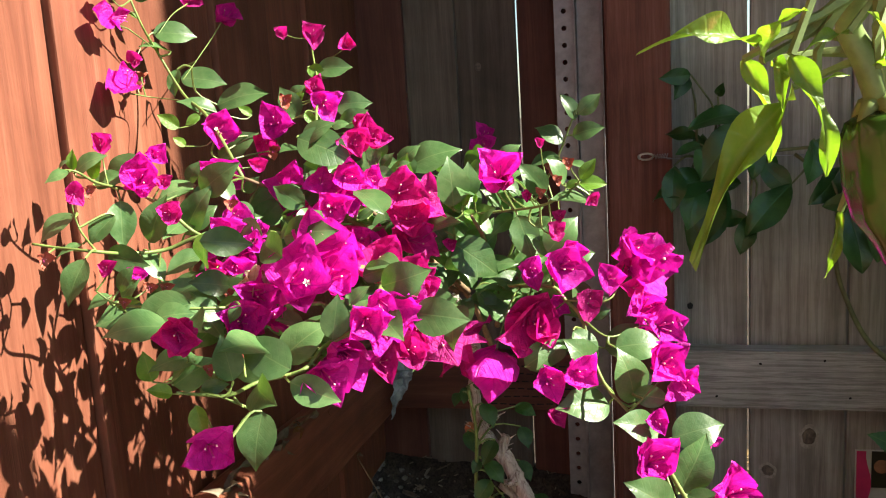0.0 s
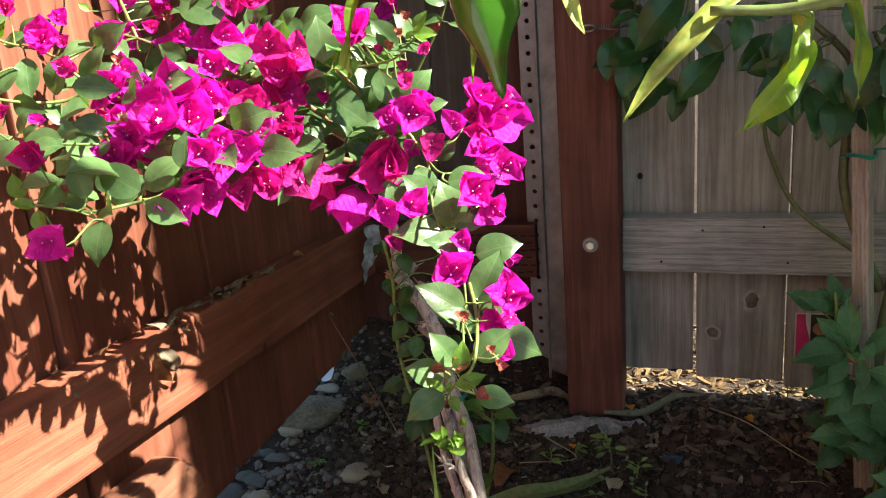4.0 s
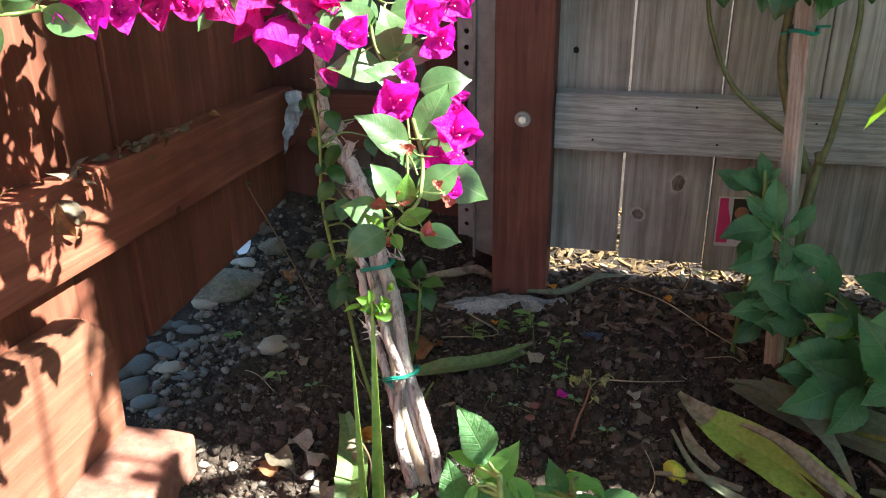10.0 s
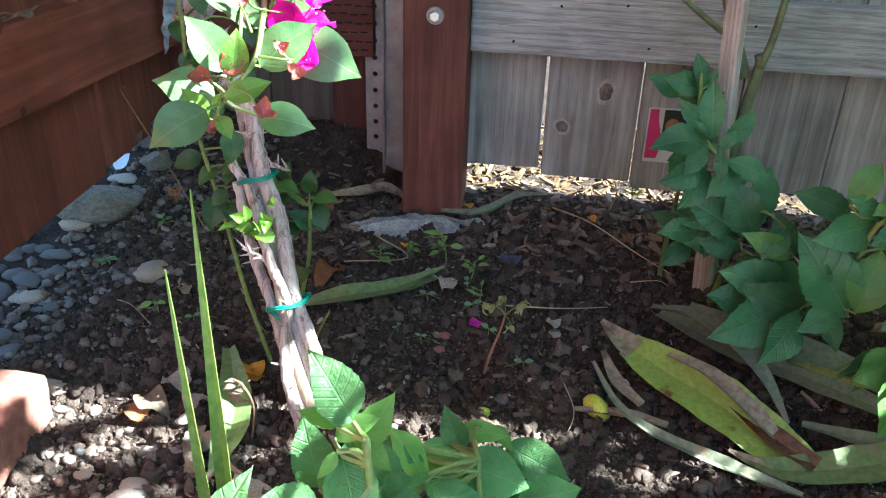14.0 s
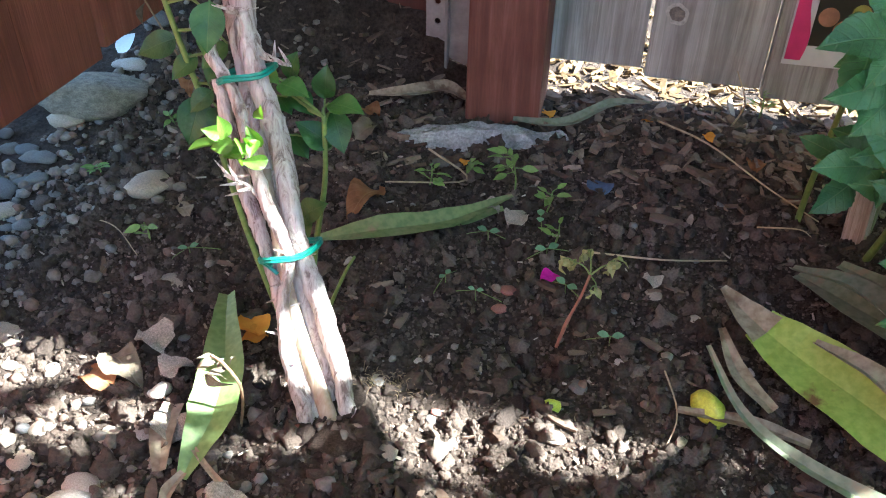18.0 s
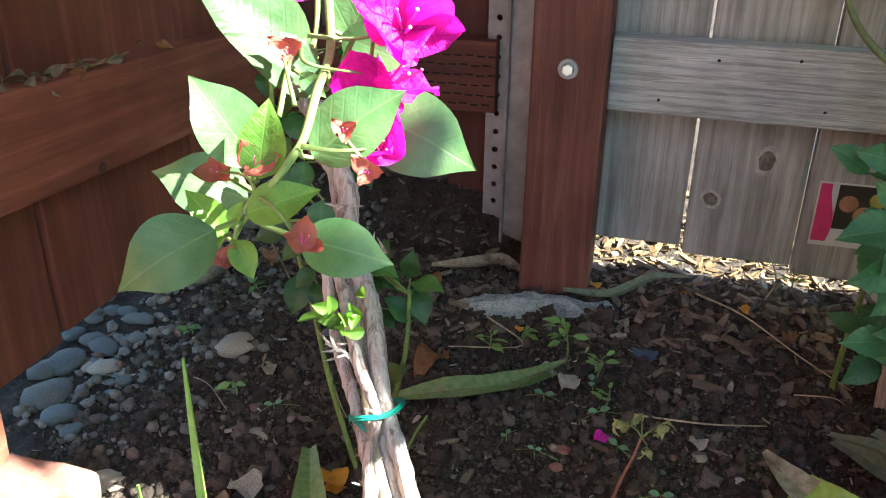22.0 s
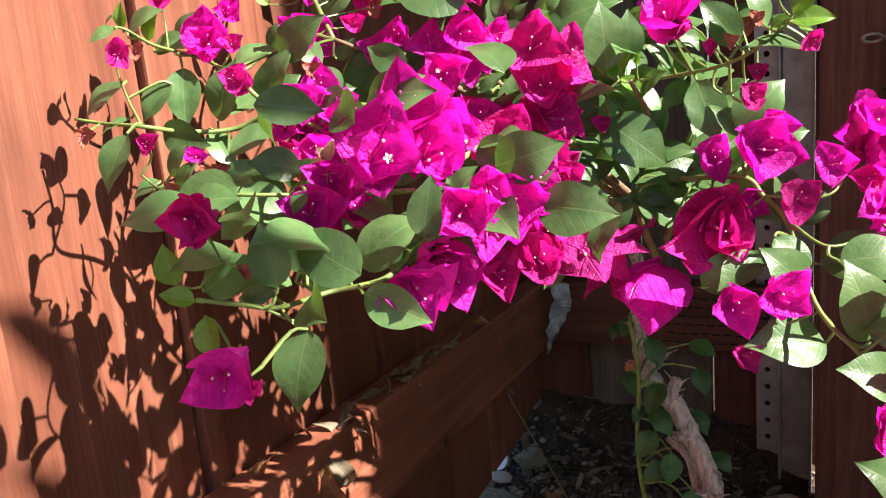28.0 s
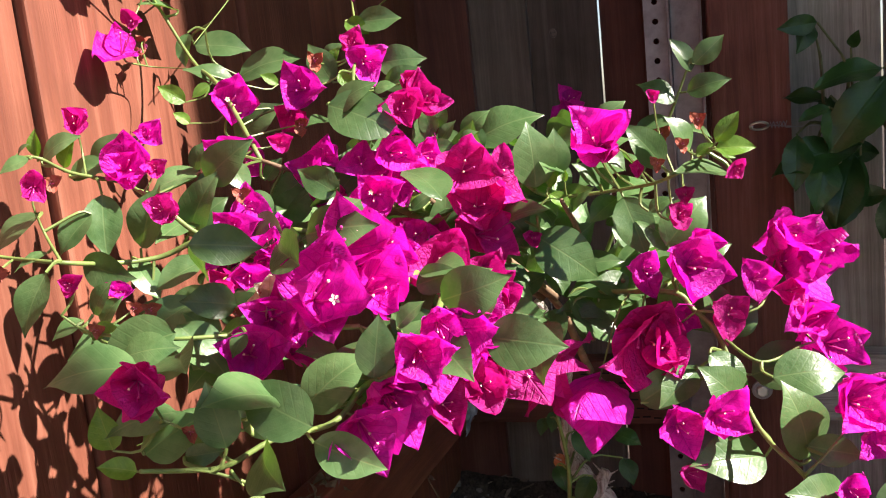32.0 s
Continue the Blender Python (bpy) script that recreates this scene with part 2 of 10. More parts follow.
M_bud = plain("rusty_bud", (0.30, 0.075, 0.045), 0.6, var=0.4, scale=300)
M_stamen = plain("pink_tube", (0.60, 0.05, 0.30), 0.6, var=0.2)
M_cream = plain("cream_stamen", (0.80, 0.55, 0.46), 0.6, var=0.2)
M_white = plain("white_floret", (0.85, 0.82, 0.62), 0.6, var=0.08)
M_stem = plain("green_stem", (0.15, 0.21, 0.055), 0.5, var=0.3, scale=120)
M_twig = plain("brown_twig", (0.20, 0.125, 0.07), 0.75, var=0.35, scale=150, relief=0.5)


def mesh_object(name, bm, material, smooth=False):
    me = bpy.data.meshes.new(name)
    bm.to_mesh(me)
    bm.free()
    if smooth:
        me.polygons.foreach_set("use_smooth", [True] * len(me.polygons))
    if material:
        me.materials.append(material)
    return new(name, me)


def part(name, bm, material, parent, label="", smooth=False):
    ob = mesh_object(name, bm, material, smooth)
    ob.parent = parent
    if label:
        ob["label"] = label
    return ob


def piece(name, mesh, parent, m=None):
    """An object of its own on a shared mesh, under its thing or part."""
    ob = new(name, mesh)
    ob.parent = parent
    if m is not None:
        ob.matrix_local = m
    return ob


def thing(name, label, category, group="", kind="", at=(0, 0, 0)):
    ob = new(name)
    ob.empty_display_size = 0.05
    ob.location = at
    return tagged(ob, label, category, group, kind)


def add_box(bm, lo, hi, bevel=0.0, wobble=0.0, cuts=None, rng=None):
    """A box between two corners, its edges rounded; cut along its long side and made slightly uneven if asked."""
    r = bmesh.ops.create_cube(bm, size=1.0)
    vs = r["verts"]
    for v in vs:
        v.co = Vector([lo[k] + (v.co[k] + 0.5) * (hi[k] - lo[k]) for k in range(3)])
    es = list({e for v in vs for e in v.link_edges})
    if bevel:
        bmesh.ops.bevel(bm, geom=es, offset=bevel, segments=2, profile=0.6, affect="EDGES")
    return vs


def box_mesh(name, size, bevel, material, seed=0, long=2, cuts=6, uneven=0.0012):
    """A board, centred on x and y, standing on z = 0, with rounded and slightly uneven edges."""
    rng = random.Random(seed)
    bm = bmesh.new()
    add_box(bm, (-size[0] / 2, -size[1] / 2, 0), (size[0] / 2, size[1] / 2, size[2]), bevel)
    if cuts:
        for k in range(1, cuts):
            co, no = [0, 0, 0], [0, 0, 0]
            no[long] = 1
            base = 0 if long == 2 else -size[long] / 2
            co[long] = base + size[long] * k / cuts
            bmesh.ops.bisect_plane(bm, geom=bm.verts[:] + bm.edges[:] + bm.faces[:], plane_co=co, plane_no=no)
        ph = rng.uniform(0, 50)
        for v in bm.verts:
            d = noise.noise_vector(Vector((ph, v.co[long] * 9, 1.7))) * uneven
            d[long] = 0
            v.co += d
    me = bpy.data.meshes.new(name)
    bm.to_mesh(me)
    bm.free()
    me.materials.append(material)
    return me


def tube(bm, pts, radii, sides=7, caps=True):
    """A round rod along a line of points with a radius at each."""
    rings = []
    pts = [Vector(p) for p in pts]
    ref = Vector((0.31, 0.17, 0.93))
    for i, p in enumerate(pts):
        t = (pts[min(i + 1, len(pts) - 1)] - pts[max(i - 1, 0)]).normalized()
        a = t.cross(ref)
        if a.length < 0.05:
            a = t.cross(Vector((1, 0, 0)))
        a.normalize()
        b = t.cross(a)
        rings.append([bm.verts.new(p + (a * math.cos(k * 2 * math.pi / sides) + b * math.sin(k * 2 * math.pi / sides)) * radii[i]) for k in range(sides)])
    for r0, r1 in zip(rings, rings[1:]):
        for k in range(sides):
            bm.faces.new((r0[k], r0[(k + 1) % sides], r1[(k + 1) % sides], r1[k]))
    if caps:
        bm.faces.new(rings[0][::-1])
        bm.faces.new(rings[-1])


def curve_points(pts, steps=6):
    """A smooth line through the given points."""
    P = [Vector(p) for p in pts]
    P = [P[0] * 2 - P[1]] + P + [P[-1] * 2 - P[-2]]
    out = []
    for i in range(1, len(P) - 2):
        a, b, c, d = P[i - 1:i + 3]
        for s in range(steps):
            t = s / steps
            out.append(0.5 * ((2 * b) + (c - a) * t + (2 * a - 5 * b + 4 * c - d) * t * t + (3 * b - a - 3 * c + d) * t ** 3))
    out.append(P[-2])
    return out


# ---- ground ----
def ground_z(x, y):
    z = 0.048 * min(0.25, y) + 0.03 * math.exp(-((x + 0.45) ** 2 + (y - 0.05) ** 2) / 0.03)
    z += 0.010 * math.exp(-((x - 0.25) ** 2 / 0.08 + (y - 0.02) ** 2 / 0.01))
    z += 0.082 * math.exp(-((x + 0.26) / 0.24) ** 6) * max(0.0, min(1.0, (y - 0.075) / 0.065)) ** 1.5
    z += 0.019 * math.exp(-((x + 0.008) ** 2 + (y + 0.478) ** 2) / 0.0028)
    z -= 0.022 * math.exp(-((x - 0.134) ** 2 + (y + 0.368) ** 2) / 0.0010)
    near = max(0.0, 1 - max(abs(x) / 4, abs(y) / 4))
    n = noise.fractal(Vector((x * 11, y * 11, 0.3)), 0.75, 2.2, 5) * 0.0085 + noise.noise(Vector((x * 95, y * 95, 0.9))) * 0.0016
    return z + n * near


M_soil = plain("dark_garden_soil", (0.050, 0.036, 0.028), 0.95, var=0.6, scale=230, relief=1.0, depth=0.006, spec=0.2)


def build_ground():
    xs = sorted(set([round(-0.62 + 0.005 * k, 4) for k in range(300)] + [-60, -20, -6, -2, -1.2, -0.8, 1.2, 1.6, 2.5, 6, 20, 60]))
    ys = sorted(set([round(-0.85 + 0.005 * k, 4) for k in range(212)] + [-60, -20, -6, -3, -2, -1.5, -1.2, 0.4, 0.6, 1, 2, 6, 20, 60]))
    bm = bmesh.new()
    grid = [[bm.verts.new((x, y, ground_z(x, y))) for y in ys] for x in xs]
    for i in range(len(xs) - 1):
        for j in range(len(ys) - 1):
            bm.faces.new((grid[i][j], grid[i + 1][j], grid[i + 1][j + 1], grid[i][j + 1]))
    g = mesh_object("ground", bm, M_soil, True)
    tagged(g, "dark crumbly garden soil sloping gently away from the fences", "soil", kind="structure")
    return g


ground = build_ground()

# ---- back fence, right panel ----
FENCE_TOP = 1.83
back_fence = thing("wall_back", "weathered grey board fence on a single lower rail", "fence", kind="structure")
for i in range(17):
    x0 = 0.062 + 0.139 * i
    me = box_mesh("board", (0.1345 if i in (0, 1) else 0.1372, 0.018, FENCE_TOP - 0.055), 0.002, M_grey_z, seed=i)
    piece("board", me, back_fence, pose(x0 + 0.0695, 0.086, 0.060 - 0.02 * ((i * 7) % 5) / 5 - 0.006 * min(3, i / 2), 0, 0, 0.12 * ((i * 5) % 3 - 1)))
me = box_mesh("rail", (2.4, 0.038, 0.089), 0.003, M_grey_x, seed=40, long=0, cuts=20)
piece("rail", me, back_fence, pose(0.0895 + 1.2, 0.0565, 0.233, 0, 0.55, 0))
me = box_mesh("rail", (2.4, 0.038, 0.089), 0.003, M_grey_x, seed=41, long=0, cuts=20)
piece("rail", me, back_fence, pose(0.0895 + 1.2, 0.0565, 1.5))

post = thing("fence_post", "red-stained square fence post with a bolt", "post")
me = box_mesh("post_body", (0.089, 0.089, 2.1), 0.004, M_post, seed=50, cuts=16)
piece("post_body", me, post, pose(0.0445, 0.0445, -0.2))

# ---- back fence, panel left of the post ----
side_panel = thing("wall_corner", "short fence panel with grey and red boards", "fence", kind="structure")
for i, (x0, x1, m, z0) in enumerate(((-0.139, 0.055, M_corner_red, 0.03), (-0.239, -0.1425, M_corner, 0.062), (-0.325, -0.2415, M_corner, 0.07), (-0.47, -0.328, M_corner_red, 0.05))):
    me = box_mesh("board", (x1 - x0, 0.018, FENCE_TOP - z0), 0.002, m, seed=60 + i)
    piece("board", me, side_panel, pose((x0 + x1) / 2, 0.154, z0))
me = box_mesh("rail", (0.335, 0.038, 0.096), 0.003, M_red_x, seed=70, long=0)
piece("rail", me, side_panel, pose(-0.230, 0.125, 0.208))
me = box_mesh("rail", (0.33, 0.038, 0.089), 0.003, M_red_x, seed=71, long=0)
piece("rail", me, side_panel, pose(-0.235, 0.125, 0.932))

# ---- left fence ----
left_fence = thing("wall_left", "red-stained board fence with a wide lower rail", "fence", kind="structure")
SEAMS = (-2.3, -2.16, -2.02, -1.88, -1.74, -1.6, -1.46, -1.32, -1.18, -1.04, -0.905, -0.767, -0.63, -0.490, -0.365, -0.225, -0.095, 0.04, 0.16)
for i, (y0, y1) in enumerate(zip(SEAMS, SEAMS[1:])):
    me = box_mesh("board", (0.018, y1 - y0 - 0.003, FENCE_TOP - 0.06), 0.002, M_red_z, seed=80 + i)
    piece("board", me, left_fence, pose(-0.410 - 0.006 * (i % 2), (y0 + y1) / 2, 0.055 + 0.012 * (i % 3) + (0.02 if y0 > -0.3 else 0)))
me = box_mesh("rail", (0.036, 2.35, 0.100), 0.004, M_red_y, seed=110, long=1, cuts=20)
piece("rail", me, left_fence, pose(-0.382, -1.07, 0.276, -3.0, 0, 0))
me = box_mesh("rail", (0.036, 2.35, 0.118), 0.004, M_red_y, seed=111, long=1, cuts=20)
piece("rail", me, left_fence, pose(-0.382, -1.07, 1.45))

# ---- bougainvillea ----
def leaf_mesh(name, material, width, fold, curl, wave, seed, tip=1.0, notch=0.0, teeth=0.0, rows=9, belly=0.42):
    """A leaf of length 1 along y, its stalk end at the origin, folded along the midrib, its tip drawn out and curled."""
    rng = random.Random(seed)
    bm = bmesh.new()
    cols = (-1.0, -0.66, -0.33, 0.0, 0.33, 0.66, 1.0)
    ph = rng.uniform(0, 6)
    side = rng.uniform(-0.05, 0.05)
    grid = []
    for i in range(rows + 1):
        v = i / rows
        w = width * (math.sin(math.pi * min(1, v ** (math.log(0.5) / math.log(belly)))) ** 0.8 if 0 < v < 1 else 0.0)
        if v > 0.72:
            w *= 1 - tip * 0.35 * ((v - 0.72) / 0.28)
        if teeth and i % 2:
            w *= 1 - teeth
        row = []
        for c in cols:
            x = c * w + side * math.sin(v * math.pi) * 0.6
            y = v - notch * 0.12 * abs(c) * (1 - v) ** 2
            z = fold * abs(c) * w + curl * (v - 0.35) ** 2 * (-1 if v > 0.35 else -0.4) + wave * math.sin(v * 9 + ph + c * 1.5) * abs(c)
            row.append(bm.verts.new((x, y, z)))
        grid.append(row)
    for i in range(rows):
        for j in range(len(cols) - 1):
            a, b, c, d = grid[i][j], grid[i][j + 1], grid[i + 1][j + 1], grid[i + 1][j]
            bm.faces.new((a, b, c, d))
    bmesh.ops.remove_doubles(bm, verts=bm.verts[:], dist=1e-5)
    me = bpy.data.meshes.new(name)
    bm.to_mesh(me)
    bm.free()
    me.polygons.foreach_set("use_smooth", [True] * len(me.polygons))
    me.materials.append(material)
    return me


LEAVES = {
    "d": [leaf_mesh("leaf", M_leaf, 0.29 + 0.022 * k, 0.30 - 0.07 * k, 0.30 + 0.1 * k, 0.02, k, tip=1.6, rows=13) for k in range(4)],
    "m": [leaf_mesh("leaf", M_leaf, 0.29 + 0.022 * k, 0.24 - 0.05 * k, 0.25 + 0.1 * k, 0.015, 10 + k, tip=1.6, rows=13) for k in range(4)],
    "y": [leaf_mesh("leaf", M_leaf_young, 0.27 + 0.03 * k, 0.4, 0.3, 0.02, 20 + k) for k in range(3)],
}


def bract_mesh(material, seed, narrow=1.0):
    """A papery bract of length 1 along y: ovate, creased along the midrib, bowed outwards, crumpled and drawn to a point."""
    rng = random.Random(seed)
    bm = bmesh.new()
    cols = [k / 5 - 1 for k in range(11)]
    rows = 12
    ph, lean = Vector((rng.uniform(0, 60), rng.uniform(0, 60), seed)), rng.uniform(-0.08, 0.08)
    cup, bow, wide = rng.uniform(0.30, 0.85), rng.uniform(-0.02, 0.20), rng.uniform(0.42, 0.53) * narrow
    flare, fold = rng.uniform(-0.12, 0.16), rng.uniform(0.0, 0.38)
    grid = []
    for i in range(rows + 1):
        v = i / rows
        w = wide * math.sin(math.pi * v ** 0.74) ** 0.60 if 0 < v < 1 else 0.0
        if v > 0.5:
            w *= 1 - 0.50 * ((v - 0.5) / 0.5) ** 1.2
        row = []
        for c in cols:
            x = c * w
            at = Vector((x * 4, v * 4, 0)) + ph
            z = cup * x * x * 1.7 + fold * abs(x) - bow * 4 * v * (1 - v) + noise.noise(at) * 0.10 * v + noise.noise(at * 2.4) * 0.045
            z += flare * v ** 3 * abs(c) + 0.07 * c * c * math.sin(v * 8 + seed * 1.3 + (2 if c > 0 else 0))
            z += 0.035 * math.cos(c * 10 + v * 3) * v * (1 - v) * 2 - 0.030 * (abs(c) < 0.1) * (1 - v)
            row.append(bm.verts.new((x + lean * v * (1 - v) * 2, v - 0.13 * c * c * (1 - v), z)))
        grid.append(row)
    for i in range(rows):
        for j in range(10):
            bm.faces.new((grid[i][j], grid[i][j + 1], grid[i + 1][j + 1], grid[i + 1][j]))
    bmesh.ops.remove_doubles(bm, verts=bm.verts[:], dist=1e-5)
    me = bpy.data.meshes.new("bract")
    bm.to_mesh(me)
    bm.free()
    me.polygons.foreach_set("use_smooth", [True] * len(me.polygons))
    me.materials.append(material)
    return me


M_bract_dry = leaf_material("cream_dry_bract", (0.62, 0.50, 0.36), (0.78, 0.72, 0.60), 0.7, ((1.2, 1.1, 0.9), 0.35), ((0.45, 0.25, 0.12), 0.5), 0.2, ((0.34, 0.13, 0.05), 4.0, 0.60), crinkle=0.12)
BRACTS = {"m": [bract_mesh(M_bract, k) for k in range(12)], "c": [bract_mesh(M_bract_red, 17 + k) for k in range(12)], "b": [bract_mesh(M_bud, 40 + k, 0.75) for k in range(3)], "d": [bract_mesh(M_bract_dry, 50 + k) for k in range(3)]}
BRACTS["w"] = BRACTS["m"]


def floret_mesh(open_star, seed):
    """Three slender tubes at the heart of the bracts, knobbed or with a small white star."""
    rng = random.Random(seed)
    bm = bmesh.new()
    for k in range(3):
        a = k * 2.094 + 0.5
        foot = Vector((0.03 * math.cos(a), 0.03 * math.sin(a), 0.02))
        head = Vector((0.15 * math.cos(a), 0.15 * math.sin(a), 0.52 + 0.08 * rng.random()))
        tube(bm, [foot, foot.lerp(head, 0.5), head], [0.017, 0.021, 0.018], 5)
        r = bmesh.ops.create_icosphere(bm, subdivisions=1, radius=0.029, matrix=Matrix.Translation(head))
        for f in {f for v in r["verts"] for f in v.link_faces}:
            f.material_index = 2 if (seed + k) % 2 else 0
    n = len(bm.faces)
    if open_star:
        head += Vector((0, 0, 0.04))
        for k in range(5):
            a = k * 2 * math.pi / 5
            c = [head + Vector((r * math.cos(a + b), r * math.sin(a + b), h)) for r, b, h in ((0.01, 0, 0), (0.055, -0.48, 0.015), (0.082, 0, 0.02), (0.055, 0.48, 0.015))]
            f = bm.faces.new([bm.verts.new(p) for p in c])
            f.material_index = 1
    me = bpy.data.meshes.new("floret")
    bm.to_mesh(me)
    bm.free()
    me.materials.append(M_stamen)
    me.materials.append(M_white)
    me.materials.append(M_cream)
    return me


FLORETS = [floret_mesh(False, 1), floret_mesh(False, 2), floret_mesh(True, 3)]
bougainvillea = thing("bougainvillea", "staked bougainvillea in full magenta flower with braided bare trunks", "shrub")
B_RNG = random.Random(5)
B_ENDS = []


def lf(x, y, z, X, Y, Z, roll, kind, parent=None, stock=None, ends=None, hint=(0.25, -0.75, 0.62)):
    """One leaf from its stalk end to its tip, its face turned up and out and then rolled about its length."""
    base, tip = Vector((x, y, z)), Vector((X, Y, Z))
    along = tip - base
    yv = along.normalized()
    h = Vector(hint)
    zv = (h - yv * h.dot(yv)).normalized()
    zv.rotate(Matrix.Rotation(radians(roll), 3, yv))
    xv = yv.cross(zv)
    s = along.length
    m = Matrix(((*xv, 0), (*yv, 0), (*zv, 0), (0, 0, 0, 1))).transposed()
    m = Matrix.Translation(base) @ m @ Matrix.Diagonal((s, s, s, 1))
    ob = piece("leaf", B_RNG.choice((stock or LEAVES)[kind]), parent or bougainvillea, m)
    (B_ENDS if ends is None else ends).append((base, yv, 0.0011 if kind != "y" else 0.0008))
    return ob


def fl(heart, kind, *tips, mate=True):
    """One flower: papery bracts from its heart to their tips, cupped round slender tubes."""
    h = Vector(heart)
    ways = [Vector(p) - h for p in tips]
    axis = sum((w.normalized() for w in ways), Vector()).normalized()
    length = max(w.length for w in ways)
    s = length * 0.85
    m = Matrix.Translation(h) @ axis.to_track_quat("Z", "Y").to_matrix().to_4x4() @ pose(0, 0, 0, 0, 0, B_RNG.uniform(0, 360)) @ Matrix.Diagonal((s, s, s, 1))
    flower = piece("flower", FLORETS[2] if kind == "w" else FLORETS[B_RNG.randrange(2)], bougainvillea, m)
    inner = m.inverted()
    for w in ways:
        y = w.normalized()
        z = axis - y * axis.dot(y)
        z = (z if z.length > 0.05 else Vector((0.3, -0.8, 0.5)) - y * y.dot(Vector((0.3, -0.8, 0.5)))).normalized()
        x = y.cross(z)
        n = w.length
        pm = Matrix.Translation(h) @ Matrix(((*x, 0), (*y, 0), (*z, 0), (0, 0, 0, 1))).transposed() @ Matrix.Diagonal((n, n, n, 1))
        piece("bract", B_RNG.choice(BRACTS[kind]), flower, inner @ pm)
    B_ENDS.append((h, axis, 0.0008))
    if mate and kind in "mcw" and length > 0.0125 and -0.31 < h.x < -0.085 and h.y > -0.77 and h.z < 0.70:
        for k in range(2 if B_RNG.random() < 0.3 else 1):
            turn = Matrix.Rotation(B_RNG.uniform(0.5, 2.2) * B_RNG.choice((-1, 1)), 3, axis) @ Matrix.Rotation(B_RNG.uniform(-0.7, 0.7), 3, "X")
            side = turn @ ways[k % len(ways)]
            foot = h + Vector((side.x * 0.55, 0.55 * length + abs(side.y) * 0.3, side.z * 0.55))
            fl(foot, "m" if kind == "w" else kind, *(foot + turn @ w * 0.88 for w in ways[:3]), mate=False)


ALL_BRANCH_POINTS = []


def branch(r0, *pts):
    """A twig, woody where it is thick and green towards its end."""
    line = curve_points(pts, 7)
    n = len(line) - 1
    bm = bmesh.new()
    tube(bm, line, [r0 * (1 - 0.55 * i / n) for i in range(n + 1)], 7)
    part("branch", bm, M_twig if r0 > 0.0022 else M_stem, bougainvillea, smooth=True)
    ALL_BRANCH_POINTS.extend(line)


branch(0.0016, (-0.2650, -0.6123, 0.6639), (-0.3084, -0.5752, 0.7116), (-0.3503, -0.5360, 0.7336), (-0.3774, -0.5260, 0.7731), (-0.3750, -0.5502, 0.7942), (-0.3820, -0.5570, 0.8269), (-0.3820, -0.5592, 0.8445))
branch(0.0008, (-0.3573, -0.4351, 0.8054), (-0.3599, -0.4589, 0.7853), (-0.3563, -0.5234, 0.7470))
branch(0.0007, (-0.3815, -0.5599, 0.7896), (-0.3779, -0.5411, 0.7800), (-0.3745, -0.5304, 0.7725))
branch(0.0007, (-0.3820, -0.5654, 0.7358), (-0.3758, -0.5450, 0.7327), (-0.3468, -0.5498, 0.7284))
branch(0.0007, (-0.3707, -0.4754, 0.8185), (-0.3662, -0.5130, 0.8044), (-0.3693, -0.5344, 0.7862))
branch(0.0014, (-0.2079, -0.5935, 0.6635), (-0.2143, -0.5776, 0.7063), (-0.2298, -0.5259, 0.7305), (-0.2557, -0.4637, 0.7654), (-0.2601, -0.4532, 0.7801))
branch(0.0007, (-0.2175, -0.4790, 0.7676), (-0.2323, -0.4793, 0.7591), (-0.2414, -0.4917, 0.7501))
branch(0.0020, (-0.1999, -0.6445, 0.6199), (-0.2418, -0.6447, 0.6259), (-0.2771, -0.6605, 0.6265), (-0.3040, -0.6676, 0.6181), (-0.3208, -0.6904, 0.6197), (-0.3286, -0.7156, 0.6257), (-0.3552, -0.7145, 0.6284), (-0.3751, -0.7169, 0.6322))
branch(0.0009, (-0.3245, -0.7200, 0.6272), (-0.3447, -0.7051, 0.6387), (-0.3466, -0.7080, 0.6551), (-0.3437, -0.7079, 0.6642))
branch(0.0016, (-0.2491, -0.6555, 0.6122), (-0.2827, -0.6600, 0.6284), (-0.2969, -0.6661, 0.6438), (-0.3349, -0.6482, 0.6590), (-0.3460, -0.6771, 0.6692), (-0.3513, -0.6935, 0.6791), (-0.3609, -0.6976, 0.6805))
branch(0.0014, (-0.1725, -0.7056, 0.5859), (-0.2164, -0.7050, 0.5842), (-0.2331, -0.7299, 0.5892), (-0.2587, -0.7427, 0.5922), (-0.3077, -0.7265, 0.5915), (-0.3216, -0.7289, 0.6010))
branch(0.0018, (-0.1656, -0.6731, 0.5936), (-0.1584, -0.5967, 0.6072), (-0.1278, -0.5743, 0.6397), (-0.1034, -0.5610, 0.6250), (-0.0605, -0.5669, 0.6267), (-0.0324, -0.5881, 0.6334), (-0.0078, -0.6090, 0.6495))
branch(0.0012, (-0.1099, -0.5674, 0.6051), (-0.1088, -0.5713, 0.6182), (-0.1018, -0.5698, 0.6256))
lf(-0.3820, -0.5592, 0.8417, -0.3816, -0.5456, 0.8600, 2, "y")
lf(-0.3820, -0.5609, 0.8399, -0.3820, -0.5670, 0.8499, 9, "y")
lf(-0.3820, -0.5610, 0.8391, -0.3820, -0.5741, 0.8344, -9, "y")
lf(-0.3820, -0.5538, 0.8386, -0.3719, -0.5422, 0.8410, 0, "y")
lf(-0.3820, -0.5554, 0.8367, -0.3759, -0.5434, 0.8464, 17, "y")
lf(-0.3820, -0.5477, 0.8265, -0.3529, -0.5369, 0.8214, 30, "m")
lf(-0.3820, -0.5462, 0.8160, -0.3673, -0.5386, 0.8207, 17, "d")
